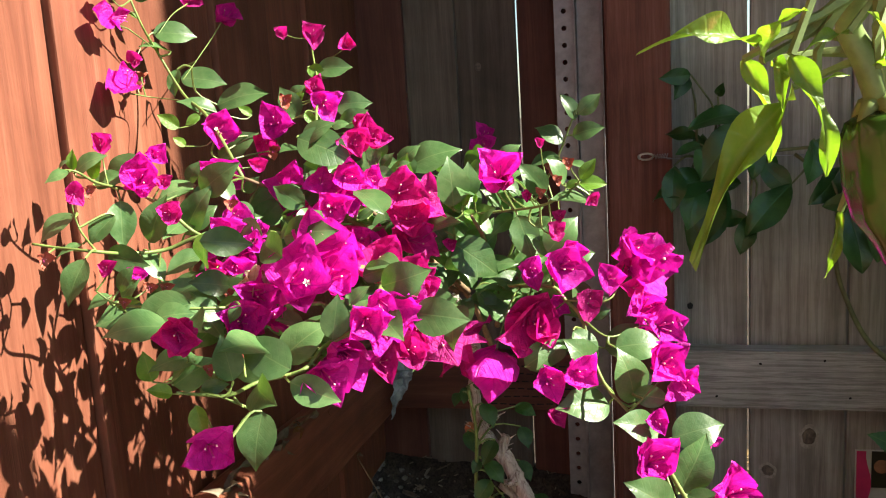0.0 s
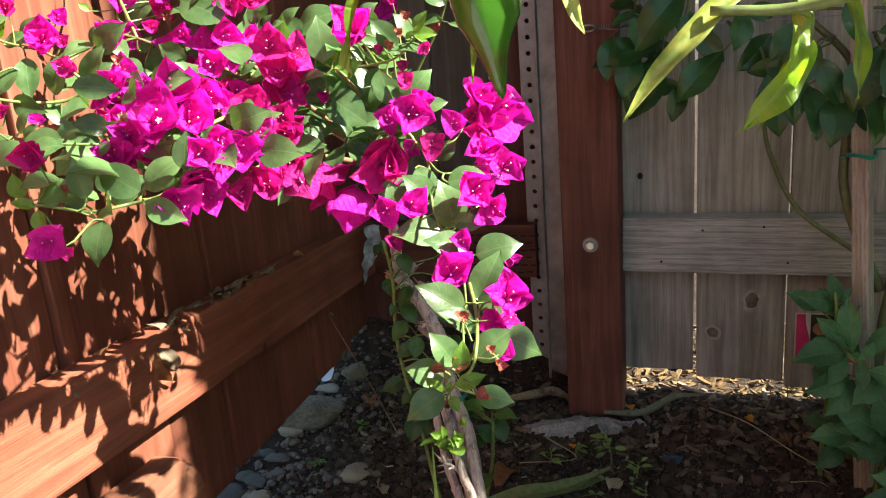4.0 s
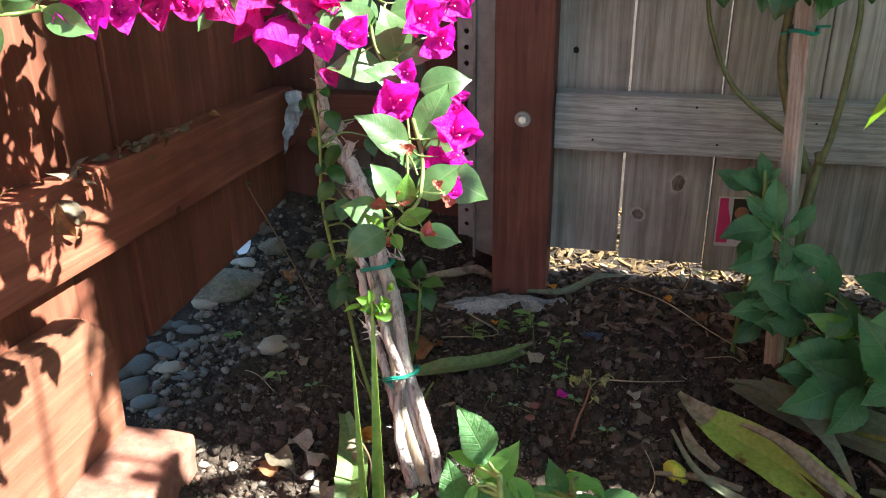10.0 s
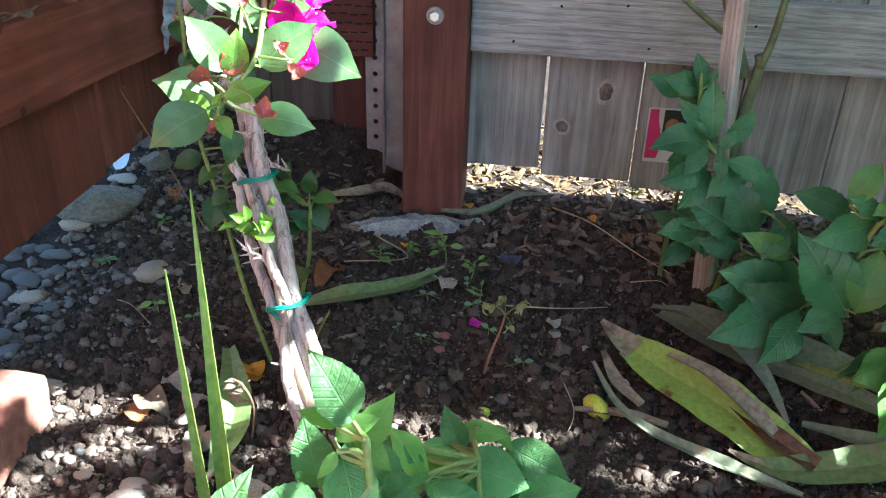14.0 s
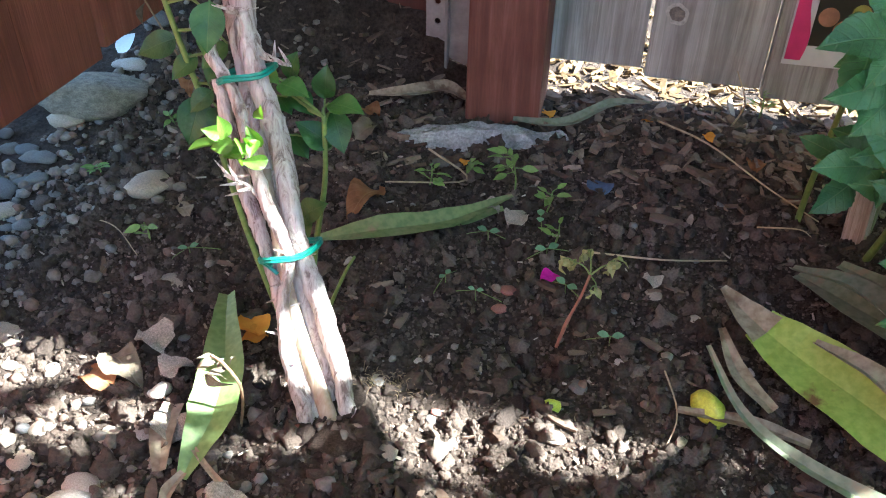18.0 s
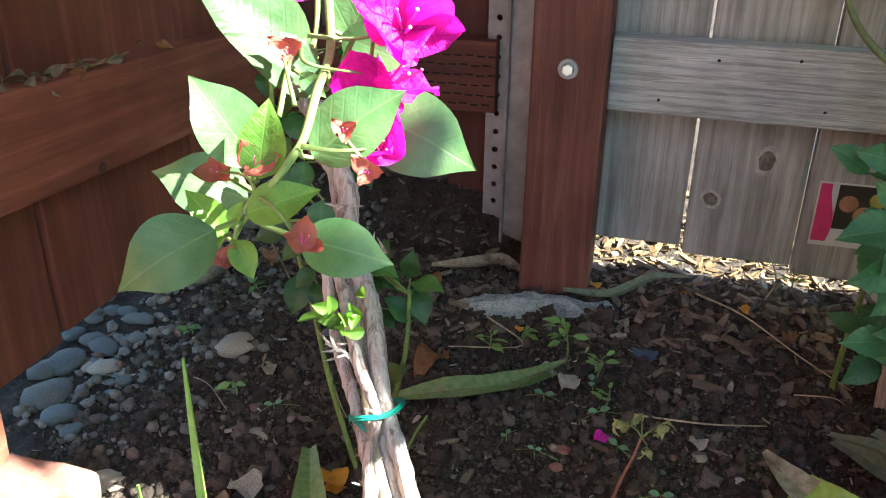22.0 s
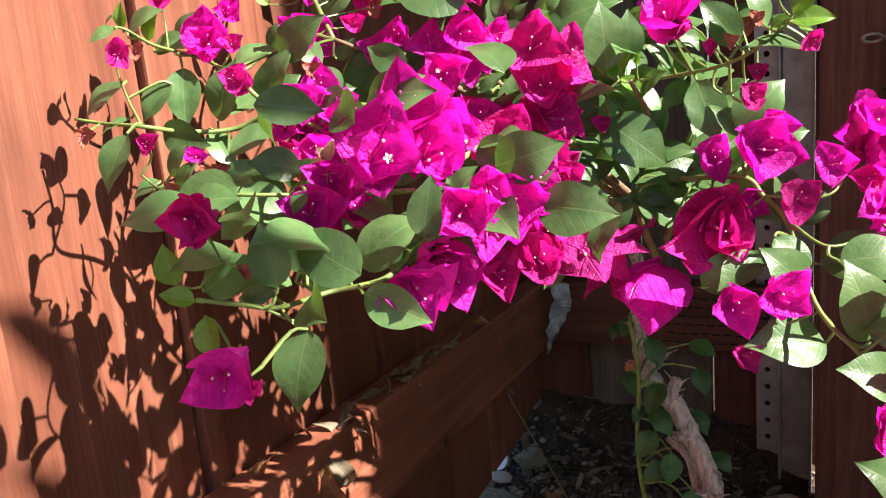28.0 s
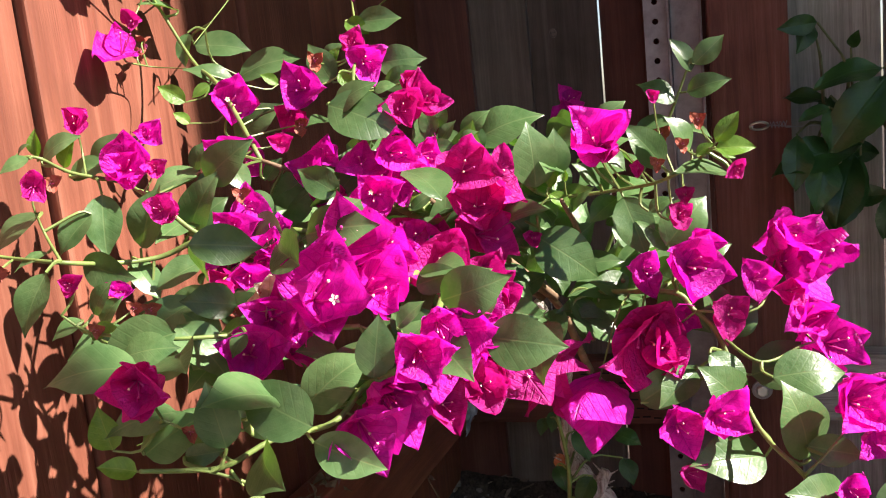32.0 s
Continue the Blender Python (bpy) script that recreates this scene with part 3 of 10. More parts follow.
lf(-0.3820, -0.5212, 0.7898, -0.3487, -0.5026, 0.7875, 10, "m")
lf(-0.3820, -0.5556, 0.8029, -0.3747, -0.5499, 0.7974, -16, "y")
lf(-0.3688, -0.5169, 0.7728, -0.3820, -0.5443, 0.7792, 25, "m")
lf(-0.3820, -0.4822, 0.7516, -0.3398, -0.4734, 0.7466, 0, "m")
lf(-0.3693, -0.5087, 0.7575, -0.3713, -0.5184, 0.7334, 20, "d")
lf(-0.3479, -0.4820, 0.7246, -0.2989, -0.4797, 0.7381, -8, "m")
lf(-0.2969, -0.5171, 0.7125, -0.3063, -0.5235, 0.7205, -13, "y")
lf(-0.3179, -0.5391, 0.7141, -0.3440, -0.5569, 0.7310, 20, "m")
lf(-0.3371, -0.5725, 0.7049, -0.3503, -0.5819, 0.7171, -20, "y")
lf(-0.3158, -0.6029, 0.6903, -0.3229, -0.6082, 0.6981, -3, "y")
lf(-0.3178, -0.5706, 0.7144, -0.3280, -0.5787, 0.7074, -21, "y")
lf(-0.3067, -0.5687, 0.6772, -0.2731, -0.5676, 0.6992, 10, "d")
lf(-0.3567, -0.6887, 0.6796, -0.3541, -0.6911, 0.6944, -2, "y")
lf(-0.3536, -0.6974, 0.6792, -0.3668, -0.7074, 0.6744, 7, "m")
lf(-0.3611, -0.6805, 0.6789, -0.3391, -0.6794, 0.6918, -10, "m")
lf(-0.3512, -0.6768, 0.6723, -0.3423, -0.6776, 0.6871, 8, "y")
lf(-0.3599, -0.6629, 0.6677, -0.3343, -0.6613, 0.6734, 4, "m")
lf(-0.3626, -0.6955, 0.6823, -0.3562, -0.6953, 0.6880, -21, "m")
lf(-0.3593, -0.6462, 0.6702, -0.3277, -0.6446, 0.6874, 5, "d")
lf(-0.3354, -0.6689, 0.6555, -0.3301, -0.6803, 0.6213, -10, "m")
lf(-0.3304, -0.6858, 0.6466, -0.3451, -0.7004, 0.6282, 0, "d")
lf(-0.3530, -0.6990, 0.6501, -0.3735, -0.7162, 0.6357, 20, "m")
lf(-0.3412, -0.7096, 0.6302, -0.3554, -0.7205, 0.6249, 30, "m")
lf(-0.3309, -0.6984, 0.6222, -0.3015, -0.6982, 0.6115, 35, "m")
lf(-0.3199, -0.6723, 0.6175, -0.3017, -0.6761, 0.5961, -20, "m")
lf(-0.3199, -0.6632, 0.6227, -0.3023, -0.6658, 0.6580, 0, "d")
lf(-0.3010, -0.6445, 0.6256, -0.2785, -0.6465, 0.6626, -10, "d")
lf(-0.3103, -0.6152, 0.6618, -0.2995, -0.6162, 0.6790, 3, "m")
lf(-0.2939, -0.6337, 0.6614, -0.3186, -0.6513, 0.6557, 15, "d")
lf(-0.3261, -0.7292, 0.6233, -0.3354, -0.7445, 0.5953, 10, "m")
lf(-0.3154, -0.7222, 0.5966, -0.3283, -0.7323, 0.5910, 15, "m")
lf(-0.3128, -0.7171, 0.5983, -0.3015, -0.7177, 0.6155, -11, "m")
lf(-0.3182, -0.7068, 0.5903, -0.3047, -0.7067, 0.6053, -4, "d")
lf(-0.3090, -0.7248, 0.5886, -0.2937, -0.7238, 0.5932, -10, "y")
lf(-0.3043, -0.7005, 0.5815, -0.2761, -0.6992, 0.6017, -5, "d")
lf(-0.2959, -0.6763, 0.5851, -0.2696, -0.6751, 0.6025, 10, "d")
lf(-0.2486, -0.7058, 0.5803, -0.2606, -0.7149, 0.5982, 10, "d")
lf(-0.2573, -0.6999, 0.5868, -0.2561, -0.7025, 0.6012, 8, "y")
lf(-0.2563, -0.6813, 0.5815, -0.2409, -0.6818, 0.6024, -3, "m")
lf(-0.2450, -0.7092, 0.5858, -0.2238, -0.7081, 0.5878, -15, "y")
lf(-0.2183, -0.7303, 0.5911, -0.2239, -0.7369, 0.5811, 2, "m")
lf(-0.2575, -0.7663, 0.5913, -0.2328, -0.7648, 0.5965, 0, "m")
lf(-0.2669, -0.6065, 0.6518, -0.2549, -0.6066, 0.6644, 12, "m")
lf(-0.2647, -0.6062, 0.6356, -0.2386, -0.6054, 0.6542, 20, "m")
lf(-0.2594, -0.6371, 0.6481, -0.2464, -0.6398, 0.6327, -9, "m")
lf(-0.2414, -0.6486, 0.6300, -0.2238, -0.6513, 0.6130, 30, "d")
lf(-0.2792, -0.6257, 0.6654, -0.2649, -0.6289, 0.6479, -12, "d")
lf(-0.2825, -0.6298, 0.6585, -0.2961, -0.6399, 0.6528, -5, "d")
lf(-0.2414, -0.4940, 0.7496, -0.2089, -0.4930, 0.7497, 25, "m")
lf(-0.2498, -0.4954, 0.7511, -0.2326, -0.4962, 0.7412, 19, "y")
lf(-0.2101, -0.5460, 0.7164, -0.1783, -0.5450, 0.7177, 25, "d")
lf(-0.2014, -0.5598, 0.6998, -0.1772, -0.5591, 0.7110, 21, "d")
lf(-0.2439, -0.5426, 0.7079, -0.2536, -0.5522, 0.7334, -20, "m")
lf(-0.2619, -0.5119, 0.7265, -0.2483, -0.5117, 0.7364, 8, "d")
lf(-0.2454, -0.5430, 0.7199, -0.2362, -0.5432, 0.7297, 18, "y")
lf(-0.2173, -0.6039, 0.6894, -0.1935, -0.6034, 0.7054, -10, "m")
lf(-0.2199, -0.6071, 0.6926, -0.1759, -0.6080, 0.6747, 10, "m")
lf(-0.2235, -0.5778, 0.7111, -0.2132, -0.5795, 0.7004, 15, "y")
lf(-0.2023, -0.5762, 0.6983, -0.1888, -0.5757, 0.7025, -5, "m")
lf(-0.1706, -0.5679, 0.6682, -0.1731, -0.5724, 0.6847, -18, "d")
lf(-0.1764, -0.5678, 0.6592, -0.1757, -0.5726, 0.6821, 7, "d")
lf(-0.1761, -0.5690, 0.6593, -0.1542, -0.5684, 0.6593, 20, "m")
lf(-0.1701, -0.5620, 0.6720, -0.1634, -0.5636, 0.6875, 3, "d")
lf(-0.1679, -0.5641, 0.6631, -0.1570, -0.5645, 0.6760, -6, "d")
lf(-0.1595, -0.5141, 0.6606, -0.1142, -0.5129, 0.6786, -5, "d")
lf(-0.1566, -0.5497, 0.6636, -0.1412, -0.5503, 0.6814, -12, "d")
lf(-0.1505, -0.5793, 0.6643, -0.1391, -0.5789, 0.6688, -4, "d")
lf(-0.1089, -0.5700, 0.6311, -0.1079, -0.5779, 0.6697, 5, "m")
lf(-0.1020, -0.5585, 0.6346, -0.0950, -0.5629, 0.6644, 20, "m")
lf(-0.1225, -0.5693, 0.6271, -0.1327, -0.5792, 0.6556, -1, "m")
lf(-0.1027, -0.5651, 0.6309, -0.0957, -0.5658, 0.6414, -10, "y")
lf(-0.0923, -0.5666, 0.6335, -0.0913, -0.5678, 0.6406, -9, "y")
lf(-0.1021, -0.5634, 0.6267, -0.0888, -0.5649, 0.6167, -2, "y")
lf(-0.0985, -0.5612, 0.6203, -0.0901, -0.5622, 0.6141, 16, "y")
lf(-0.0715, -0.5683, 0.6306, -0.0839, -0.5768, 0.6455, 4, "m")
lf(-0.1907, -0.5917, 0.6275, -0.1755, -0.5912, 0.6362, -10, "y")
lf(-0.1727, -0.5844, 0.6228, -0.1554, -0.5838, 0.6264, -10, "d")
lf(-0.1742, -0.5954, 0.6072, -0.1543, -0.5947, 0.6107, -2, "d")
lf(-0.2614, -0.6012, 0.6425, -0.2406, -0.6006, 0.6566, 10, "m")
lf(-0.1129, -0.5633, 0.6016, -0.0748, -0.5671, 0.5761, 15, "m")
lf(-0.1084, -0.5567, 0.5808, -0.0947, -0.5609, 0.5622, -10, "m")
lf(-0.1319, -0.5592, 0.5627, -0.1098, -0.5588, 0.5785, -13, "m")
lf(-0.1261, -0.5958, 0.5543, -0.1057, -0.5951, 0.5645, -13, "m")
lf(-0.1385, -0.5657, 0.6286, -0.1150, -0.5709, 0.6018, 15, "d")
lf(-0.1351, -0.5572, 0.6122, -0.1164, -0.5617, 0.5898, 1, "d")
lf(-0.1528, -0.5706, 0.6232, -0.1324, -0.5748, 0.6009, -18, "d")
lf(-0.1578, -0.6991, 0.5760, -0.1356, -0.6984, 0.5909, 10, "m")
lf(-0.1612, -0.6934, 0.5800, -0.1677, -0.6982, 0.5898, -1, "m")
lf(-0.1762, -0.6926, 0.5489, -0.1531, -0.6917, 0.5635, -6, "m")
lf(-0.0344, -0.5850, 0.6397, -0.0518, -0.5976, 0.6654, -15, "m")
lf(-0.0589, -0.5674, 0.6224, -0.0464, -0.5772, 0.5884, 10, "m")
lf(-0.0704, -0.5740, 0.6662, -0.0545, -0.5741, 0.6780, 9, "d")
lf(-0.0197, -0.5898, 0.6480, -0.0291, -0.5977, 0.6681, 11, "m")
lf(-0.0073, -0.6187, 0.6528, 0.0039, -0.6196, 0.6672, 8, "y")
lf(-0.0076, -0.6201, 0.6500, 0.0115, -0.6201, 0.6499, 8, "y")
lf(-0.0171, -0.6129, 0.6471, -0.0078, -0.6128, 0.6523, -6, "y")
lf(-0.0011, -0.6046, 0.6360, -0.0285, -0.6212, 0.6418, 30, "m")
lf(-0.0049, -0.6143, 0.6467, 0.0022, -0.6146, 0.6443, 7, "y")
lf(-0.0670, -0.5766, 0.6518, -0.0541, -0.5787, 0.6400, -7, "d")
lf(-0.0641, -0.5446, 0.6193, -0.0809, -0.5572, 0.6083, 3, "d")
lf(-0.0443, -0.5786, 0.6146, -0.0312, -0.5785, 0.6226, -8, "d")
lf(-0.0335, -0.5799, 0.6090, -0.0258, -0.5809, 0.6219, -2, "d")
lf(-0.0076, -0.5809, 0.5470, -0.0148, -0.5894, 0.5775, 10, "m")
lf(-0.0153, -0.6215, 0.5443, 0.0044, -0.6257, 0.5252, -10, "m")
lf(0.0056, -0.5922, 0.5227, 0.0454, -0.5917, 0.5364, -10, "m")
lf(-0.0538, -0.5585, 0.5604, -0.0794, -0.5744, 0.5764, 10, "d")
lf(-0.0943, -0.5666, 0.5644, -0.0760, -0.5721, 0.5403, -19, "d")
lf(-0.0524, -0.6154, 0.5147, -0.0225, -0.6150, 0.5359, 10, "d")
lf(-0.0307, -0.5656, 0.5924, -0.0482, -0.5769, 0.6095, -11, "d")
lf(-0.1034, -0.5442, 0.5851, -0.0791, -0.5443, 0.6058, 21, "d")
lf(-0.0930, -0.5452, 0.5773, -0.0636, -0.5445, 0.5828, -12, "d")
fl((-0.3820, -0.5784, 0.8124), "c", (-0.3820, -0.5941, 0.8182), (-0.3820, -0.5752, 0.8264), (-0.3820, -0.5701, 0.8149))
fl((-0.3820, -0.5813, 0.7966), "m", (-0.3820, -0.6036, 0.8022), (-0.3737, -0.5681, 0.8036), (-0.3780, -0.5730, 0.7877))
fl((-0.3726, -0.4676, 0.8210), "c", (-0.3764, -0.4799, 0.8239), (-0.3644, -0.4758, 0.8297), (-0.3560, -0.4710, 0.8167))
fl((-0.3585, -0.4300, 0.8061), "m", (-0.3573, -0.4461, 0.8195), (-0.3416, -0.4366, 0.8213), (-0.3335, -0.4390, 0.8062))
fl((-0.2822, -0.4697, 0.7857), "c", (-0.2867, -0.4761, 0.7902), (-0.2747, -0.4735, 0.7908), (-0.2778, -0.4768, 0.7792))
fl((-0.2579, -0.4580, 0.7812), "c", (-0.2607, -0.4681, 0.7948), (-0.2426, -0.4642, 0.7898), (-0.2509, -0.4718, 0.7686))
fl((-0.2183, -0.4788, 0.7686), "c", (-0.2139, -0.4842, 0.7797), (-0.2056, -0.4858, 0.7675), (-0.2217, -0.4913, 0.7657))
fl((-0.3820, -0.5529, 0.7648), "c", (-0.3820, -0.5632, 0.7725), (-0.3810, -0.5442, 0.7658), (-0.3820, -0.5572, 0.7574))
fl((-0.3820, -0.5696, 0.7419), "m", (-0.3820, -0.5979, 0.7405), (-0.3820, -0.5723, 0.7626), (-0.3755, -0.5609, 0.7402))
fl((-0.3820, -0.5528, 0.7427), "b", (-0.3820, -0.5437, 0.7476), (-0.3820, -0.5555, 0.7480), (-0.3820, -0.5502, 0.7369))
fl((-0.3510, -0.6609, 0.6946), "c", (-0.3529, -0.6687, 0.7052), (-0.3365, -0.6665, 0.7023), (-0.3429, -0.6706, 0.6900))
fl((-0.3253, -0.6354, 0.6841), "m", (-0.3130, -0.6385, 0.6933), (-0.3261, -0.6466, 0.6881), (-0.3103, -0.6423, 0.6813))
fl((-0.2987, -0.5826, 0.7005), "w", (-0.2997, -0.6004, 0.7061), (-0.2852, -0.5892, 0.7180), (-0.2743, -0.5882, 0.6982), (-0.2901, -0.5983, 0.6851))
fl((-0.2515, -0.5723, 0.7038), "m", (-0.2554, -0.5858, 0.7231), (-0.2284, -0.5855, 0.7028), (-0.2516, -0.5934, 0.6924))
fl((-0.2622, -0.5711, 0.6921), "c", (-0.2663, -0.5854, 0.6957), (-0.2626, -0.5821, 0.6794), (-0.2477, -0.5763, 0.6826))
fl((-0.2329, -0.5309, 0.7301), "c", (-0.2357, -0.5437, 0.7374), (-0.2244, -0.5360, 0.7423), (-0.2211, -0.5404, 0.7254))
fl((-0.2158, -0.5556, 0.7187), "m", (-0.1965, -0.5623, 0.7230), (-0.2192, -0.5724, 0.7244), (-0.2056, -0.5646, 0.7019))
fl((-0.2505, -0.5518, 0.7214), "b", (-0.2521, -0.5569, 0.7286), (-0.2426, -0.5544, 0.7266), (-0.2475, -0.5584, 0.7142))
fl((-0.1792, -0.5771, 0.7015), "c", (-0.1704, -0.5797, 0.7069), (-0.1808, -0.5857, 0.7061), (-0.1784, -0.5858, 0.6960))
fl((-0.1825, -0.5889, 0.6847), "c", (-0.1892, -0.6070, 0.6886), (-0.1666, -0.5941, 0.6967), (-0.1711, -0.6025, 0.6737))
fl((-0.3298, -0.6531, 0.6665), "m", (-0.3251, -0.6716, 0.6766), (-0.3196, -0.6622, 0.6896), (-0.3057, -0.6665, 0.6643), (-0.3130, -0.6694, 0.6562))
fl((-0.3095, -0.6527, 0.6661), "c", (-0.2998, -0.6544, 0.6702), (-0.3110, -0.6592, 0.6711), (-0.3044, -0.6589, 0.6611))
fl((-0.3439, -0.7084, 0.6649), "c", (-0.3438, -0.7175, 0.6609), (-0.3364, -0.7131, 0.6742), (-0.3351, -0.7126, 0.6563))
fl((-0.3368, -0.7037, 0.6654), "b", (-0.3292, -0.7048, 0.6687), (-0.3361, -0.7087, 0.6693), (-0.3330, -0.7074, 0.6602))
fl((-0.2818, -0.6226, 0.6659), "m", (-0.2874, -0.6367, 0.6799), (-0.2600, -0.6271, 0.6763), (-0.2743, -0.6387, 0.6570))
fl((-0.2595, -0.5980, 0.6718), "c", (-0.2634, -0.6058, 0.6773), (-0.2485, -0.6002, 0.6760), (-0.2540, -0.6055, 0.6663))
fl((-0.2392, -0.6000, 0.6521), "m", (-0.2492, -0.6134, 0.6608), (-0.2271, -0.6058, 0.6681), (-0.2363, -0.6154, 0.6470))
fl((-0.2318, -0.6018, 0.6431), "c", (-0.2376, -0.6141, 0.6483), (-0.2159, -0.6053, 0.6410), (-0.2314, -0.6125, 0.6328))
fl((-0.2061, -0.6003, 0.6557), "m", (-0.2156, -0.6151, 0.6556), (-0.1990, -0.6068, 0.6718), (-0.1882, -0.6058, 0.6513))
fl((-0.1892, -0.5937, 0.6611), "m", (-0.1666, -0.6004, 0.6528), (-0.1777, -0.6086, 0.6732), (-0.1920, -0.6141, 0.6589))
fl((-0.1978, -0.6049, 0.6374), "w", (-0.2073, -0.6240, 0.6344), (-0.1757, -0.6098, 0.6443), (-0.1860, -0.6192, 0.6245), (-0.1980, -0.6221, 0.6496))
fl((-0.1441, -0.6021, 0.6470), "c", (-0.1555, -0.6272, 0.6448), (-0.1327, -0.6163, 0.6681), (-0.1181, -0.6093, 0.6423))
fl((-0.1394, -0.5952, 0.6257), "c", (-0.1533, -0.6120, 0.6397), (-0.1189, -0.6014, 0.6393), (-0.1314, -0.6137, 0.6130))
fl((-0.1145, -0.3853, 0.6688), "m", (-0.1255, -0.4010, 0.6616), (-0.1156, -0.3981, 0.6831), (-0.0997, -0.3903, 0.6777))
fl((-0.0686, -0.5900, 0.6527), "m", (-0.0775, -0.6178, 0.6549), (-0.0802, -0.6087, 0.6775), (-0.0510, -0.6036, 0.6730))
fl((-0.0628, -0.5940, 0.6545), "c", (-0.0689, -0.6052, 0.6517), (-0.0566, -0.6018, 0.6515), (-0.0643, -0.6016, 0.6451))
fl((-0.0155, -0.6106, 0.6638), "b", (-0.0190, -0.6150, 0.6688), (-0.0116, -0.6141, 0.6673), (-0.0152, -0.6161, 0.6594))
fl((-0.0475, -0.5890, 0.6401), "c", (-0.0519, -0.5946, 0.6425), (-0.0460, -0.5917, 0.6461), (-0.0483, -0.5932, 0.6348))
fl((-0.0374, -0.5948, 0.6425), "b", (-0.0405, -0.5988, 0.6464), (-0.0328, -0.5968, 0.6442), (-0.0377, -0.5984, 0.6378))
fl((0.0011, -0.6210, 0.6403), "c", (-0.0039, -0.6275, 0.6357), (0.0060, -0.6257, 0.6440), (0.0037, -0.6255, 0.6342))
fl((-0.0237, -0.6076, 0.6521), "b", (-0.0268, -0.6114, 0.6565), (-0.0198, -0.6100, 0.6550), (-0.0228, -0.6119, 0.6481))
fl((-0.2932, -0.6744, 0.6451), "c", (-0.2993, -0.6832, 0.6503), (-0.2817, -0.6804, 0.6536), (-0.2889, -0.6844, 0.6377))
fl((-0.2593, -0.6613, 0.6305), "m", (-0.2636, -0.6734, 0.6421), (-0.2396, -0.6652, 0.6344), (-0.2558, -0.6711, 0.6162))
fl((-0.2745, -0.6605, 0.6148), "m", (-0.2803, -0.6700, 0.6102), (-0.2610, -0.6674, 0.6131), (-0.2709, -0.6679, 0.6267))
fl((-0.2398, -0.6601, 0.6186), "m", (-0.2460, -0.6688, 0.6260), (-0.2259, -0.6635, 0.6153), (-0.2328, -0.6659, 0.6303))
fl((-0.2500, -0.6684, 0.6063), "m", (-0.2560, -0.6812, 0.6061), (-0.2324, -0.6715, 0.6087), (-0.2456, -0.6804, 0.5997))
fl((-0.3074, -0.7339, 0.6172), "c", (-0.3108, -0.7394, 0.6212), (-0.2982, -0.7355, 0.6225), (-0.3070, -0.7395, 0.6119))
fl((-0.3103, -0.6994, 0.6059), "m", (-0.3130, -0.7048, 0.6120), (-0.2995, -0.7009, 0.6072), (-0.3049, -0.7052, 0.6030))
fl((-0.2619, -0.6797, 0.5971), "c", (-0.2699, -0.6902, 0.6029), (-0.2480, -0.6875, 0.6043), (-0.2575, -0.6911, 0.5939))
fl((-0.2970, -0.7046, 0.5976), "b", (-0.2989, -0.7085, 0.6025), (-0.2890, -0.7064, 0.5991), (-0.2947, -0.7094, 0.5941))
fl((-0.3005, -0.7306, 0.5938), "b", (-0.3014, -0.7346, 0.5975), (-0.2936, -0.7322, 0.5953), (-0.2989, -0.7336, 0.5895))
fl((-0.2563, -0.6549, 0.6480), "b", (-0.2590, -0.6592, 0.6522), (-0.2491, -0.6567, 0.6504), (-0.2543, -0.6596, 0.6435))
fl((-0.2430, -0.6986, 0.5920), "b", (-0.2444, -0.7029, 0.5963), (-0.2361, -0.6997, 0.5939), (-0.2405, -0.7027, 0.5884))
fl((-0.3577, -0.7292, 0.6236), "b", (-0.3570, -0.7350, 0.6281), (-0.3475, -0.7311, 0.6249), (-0.3556, -0.7334, 0.6174))
fl((-0.3820, -0.5456, 0.7509), "b", (-0.3820, -0.5526, 0.7550), (-0.3817, -0.5359, 0.7535), (-0.3820, -0.5456, 0.7451))
fl((-0.0235, -0.6034, 0.6253), "c", (-0.0283, -0.6090, 0.6296), (-0.0182, -0.6056, 0.6295), (-0.0237, -0.6098, 0.6213))
fl((-0.0386, -0.5768, 0.6783), "c", (-0.0418, -0.5807, 0.6821), (-0.0344, -0.5791, 0.6806), (-0.0381, -0.5809, 0.6739))
fl((-0.2249, -0.6964, 0.5922), "d", (-0.2208, -0.7089, 0.6088), (-0.2171, -0.7032, 0.6112), (-0.2092, -0.7065, 0.6013))
branch(0.0020, (-0.1513, -0.6094, 0.6014), (-0.1380, -0.6961, 0.5846), (-0.1341, -0.7326, 0.5791), (-0.1680, -0.7175, 0.5602), (-0.1770, -0.7353, 0.5500), (-0.2029, -0.7445, 0.5451), (-0.2047, -0.7799, 0.5488), (-0.2084, -0.8016, 0.5567), (-0.2169, -0.8160, 0.5628))
branch(0.0009, (-0.1995, -0.7854, 0.5495), (-0.1930, -0.7878, 0.5443))
branch(0.0009, (-0.1843, -0.8227, 0.5397), (-0.1839, -0.8333, 0.5387))
branch(0.0009, (-0.1933, -0.7810, 0.5416), (-0.2021, -0.7921, 0.5515), (-0.2063, -0.8033, 0.5578))
branch(0.0009, (-0.2063, -0.7557, 0.5516), (-0.2173, -0.7355, 0.5688))
branch(0.0009, (-0.2147, -0.8073, 0.5881), (-0.2202, -0.7946, 0.5739))
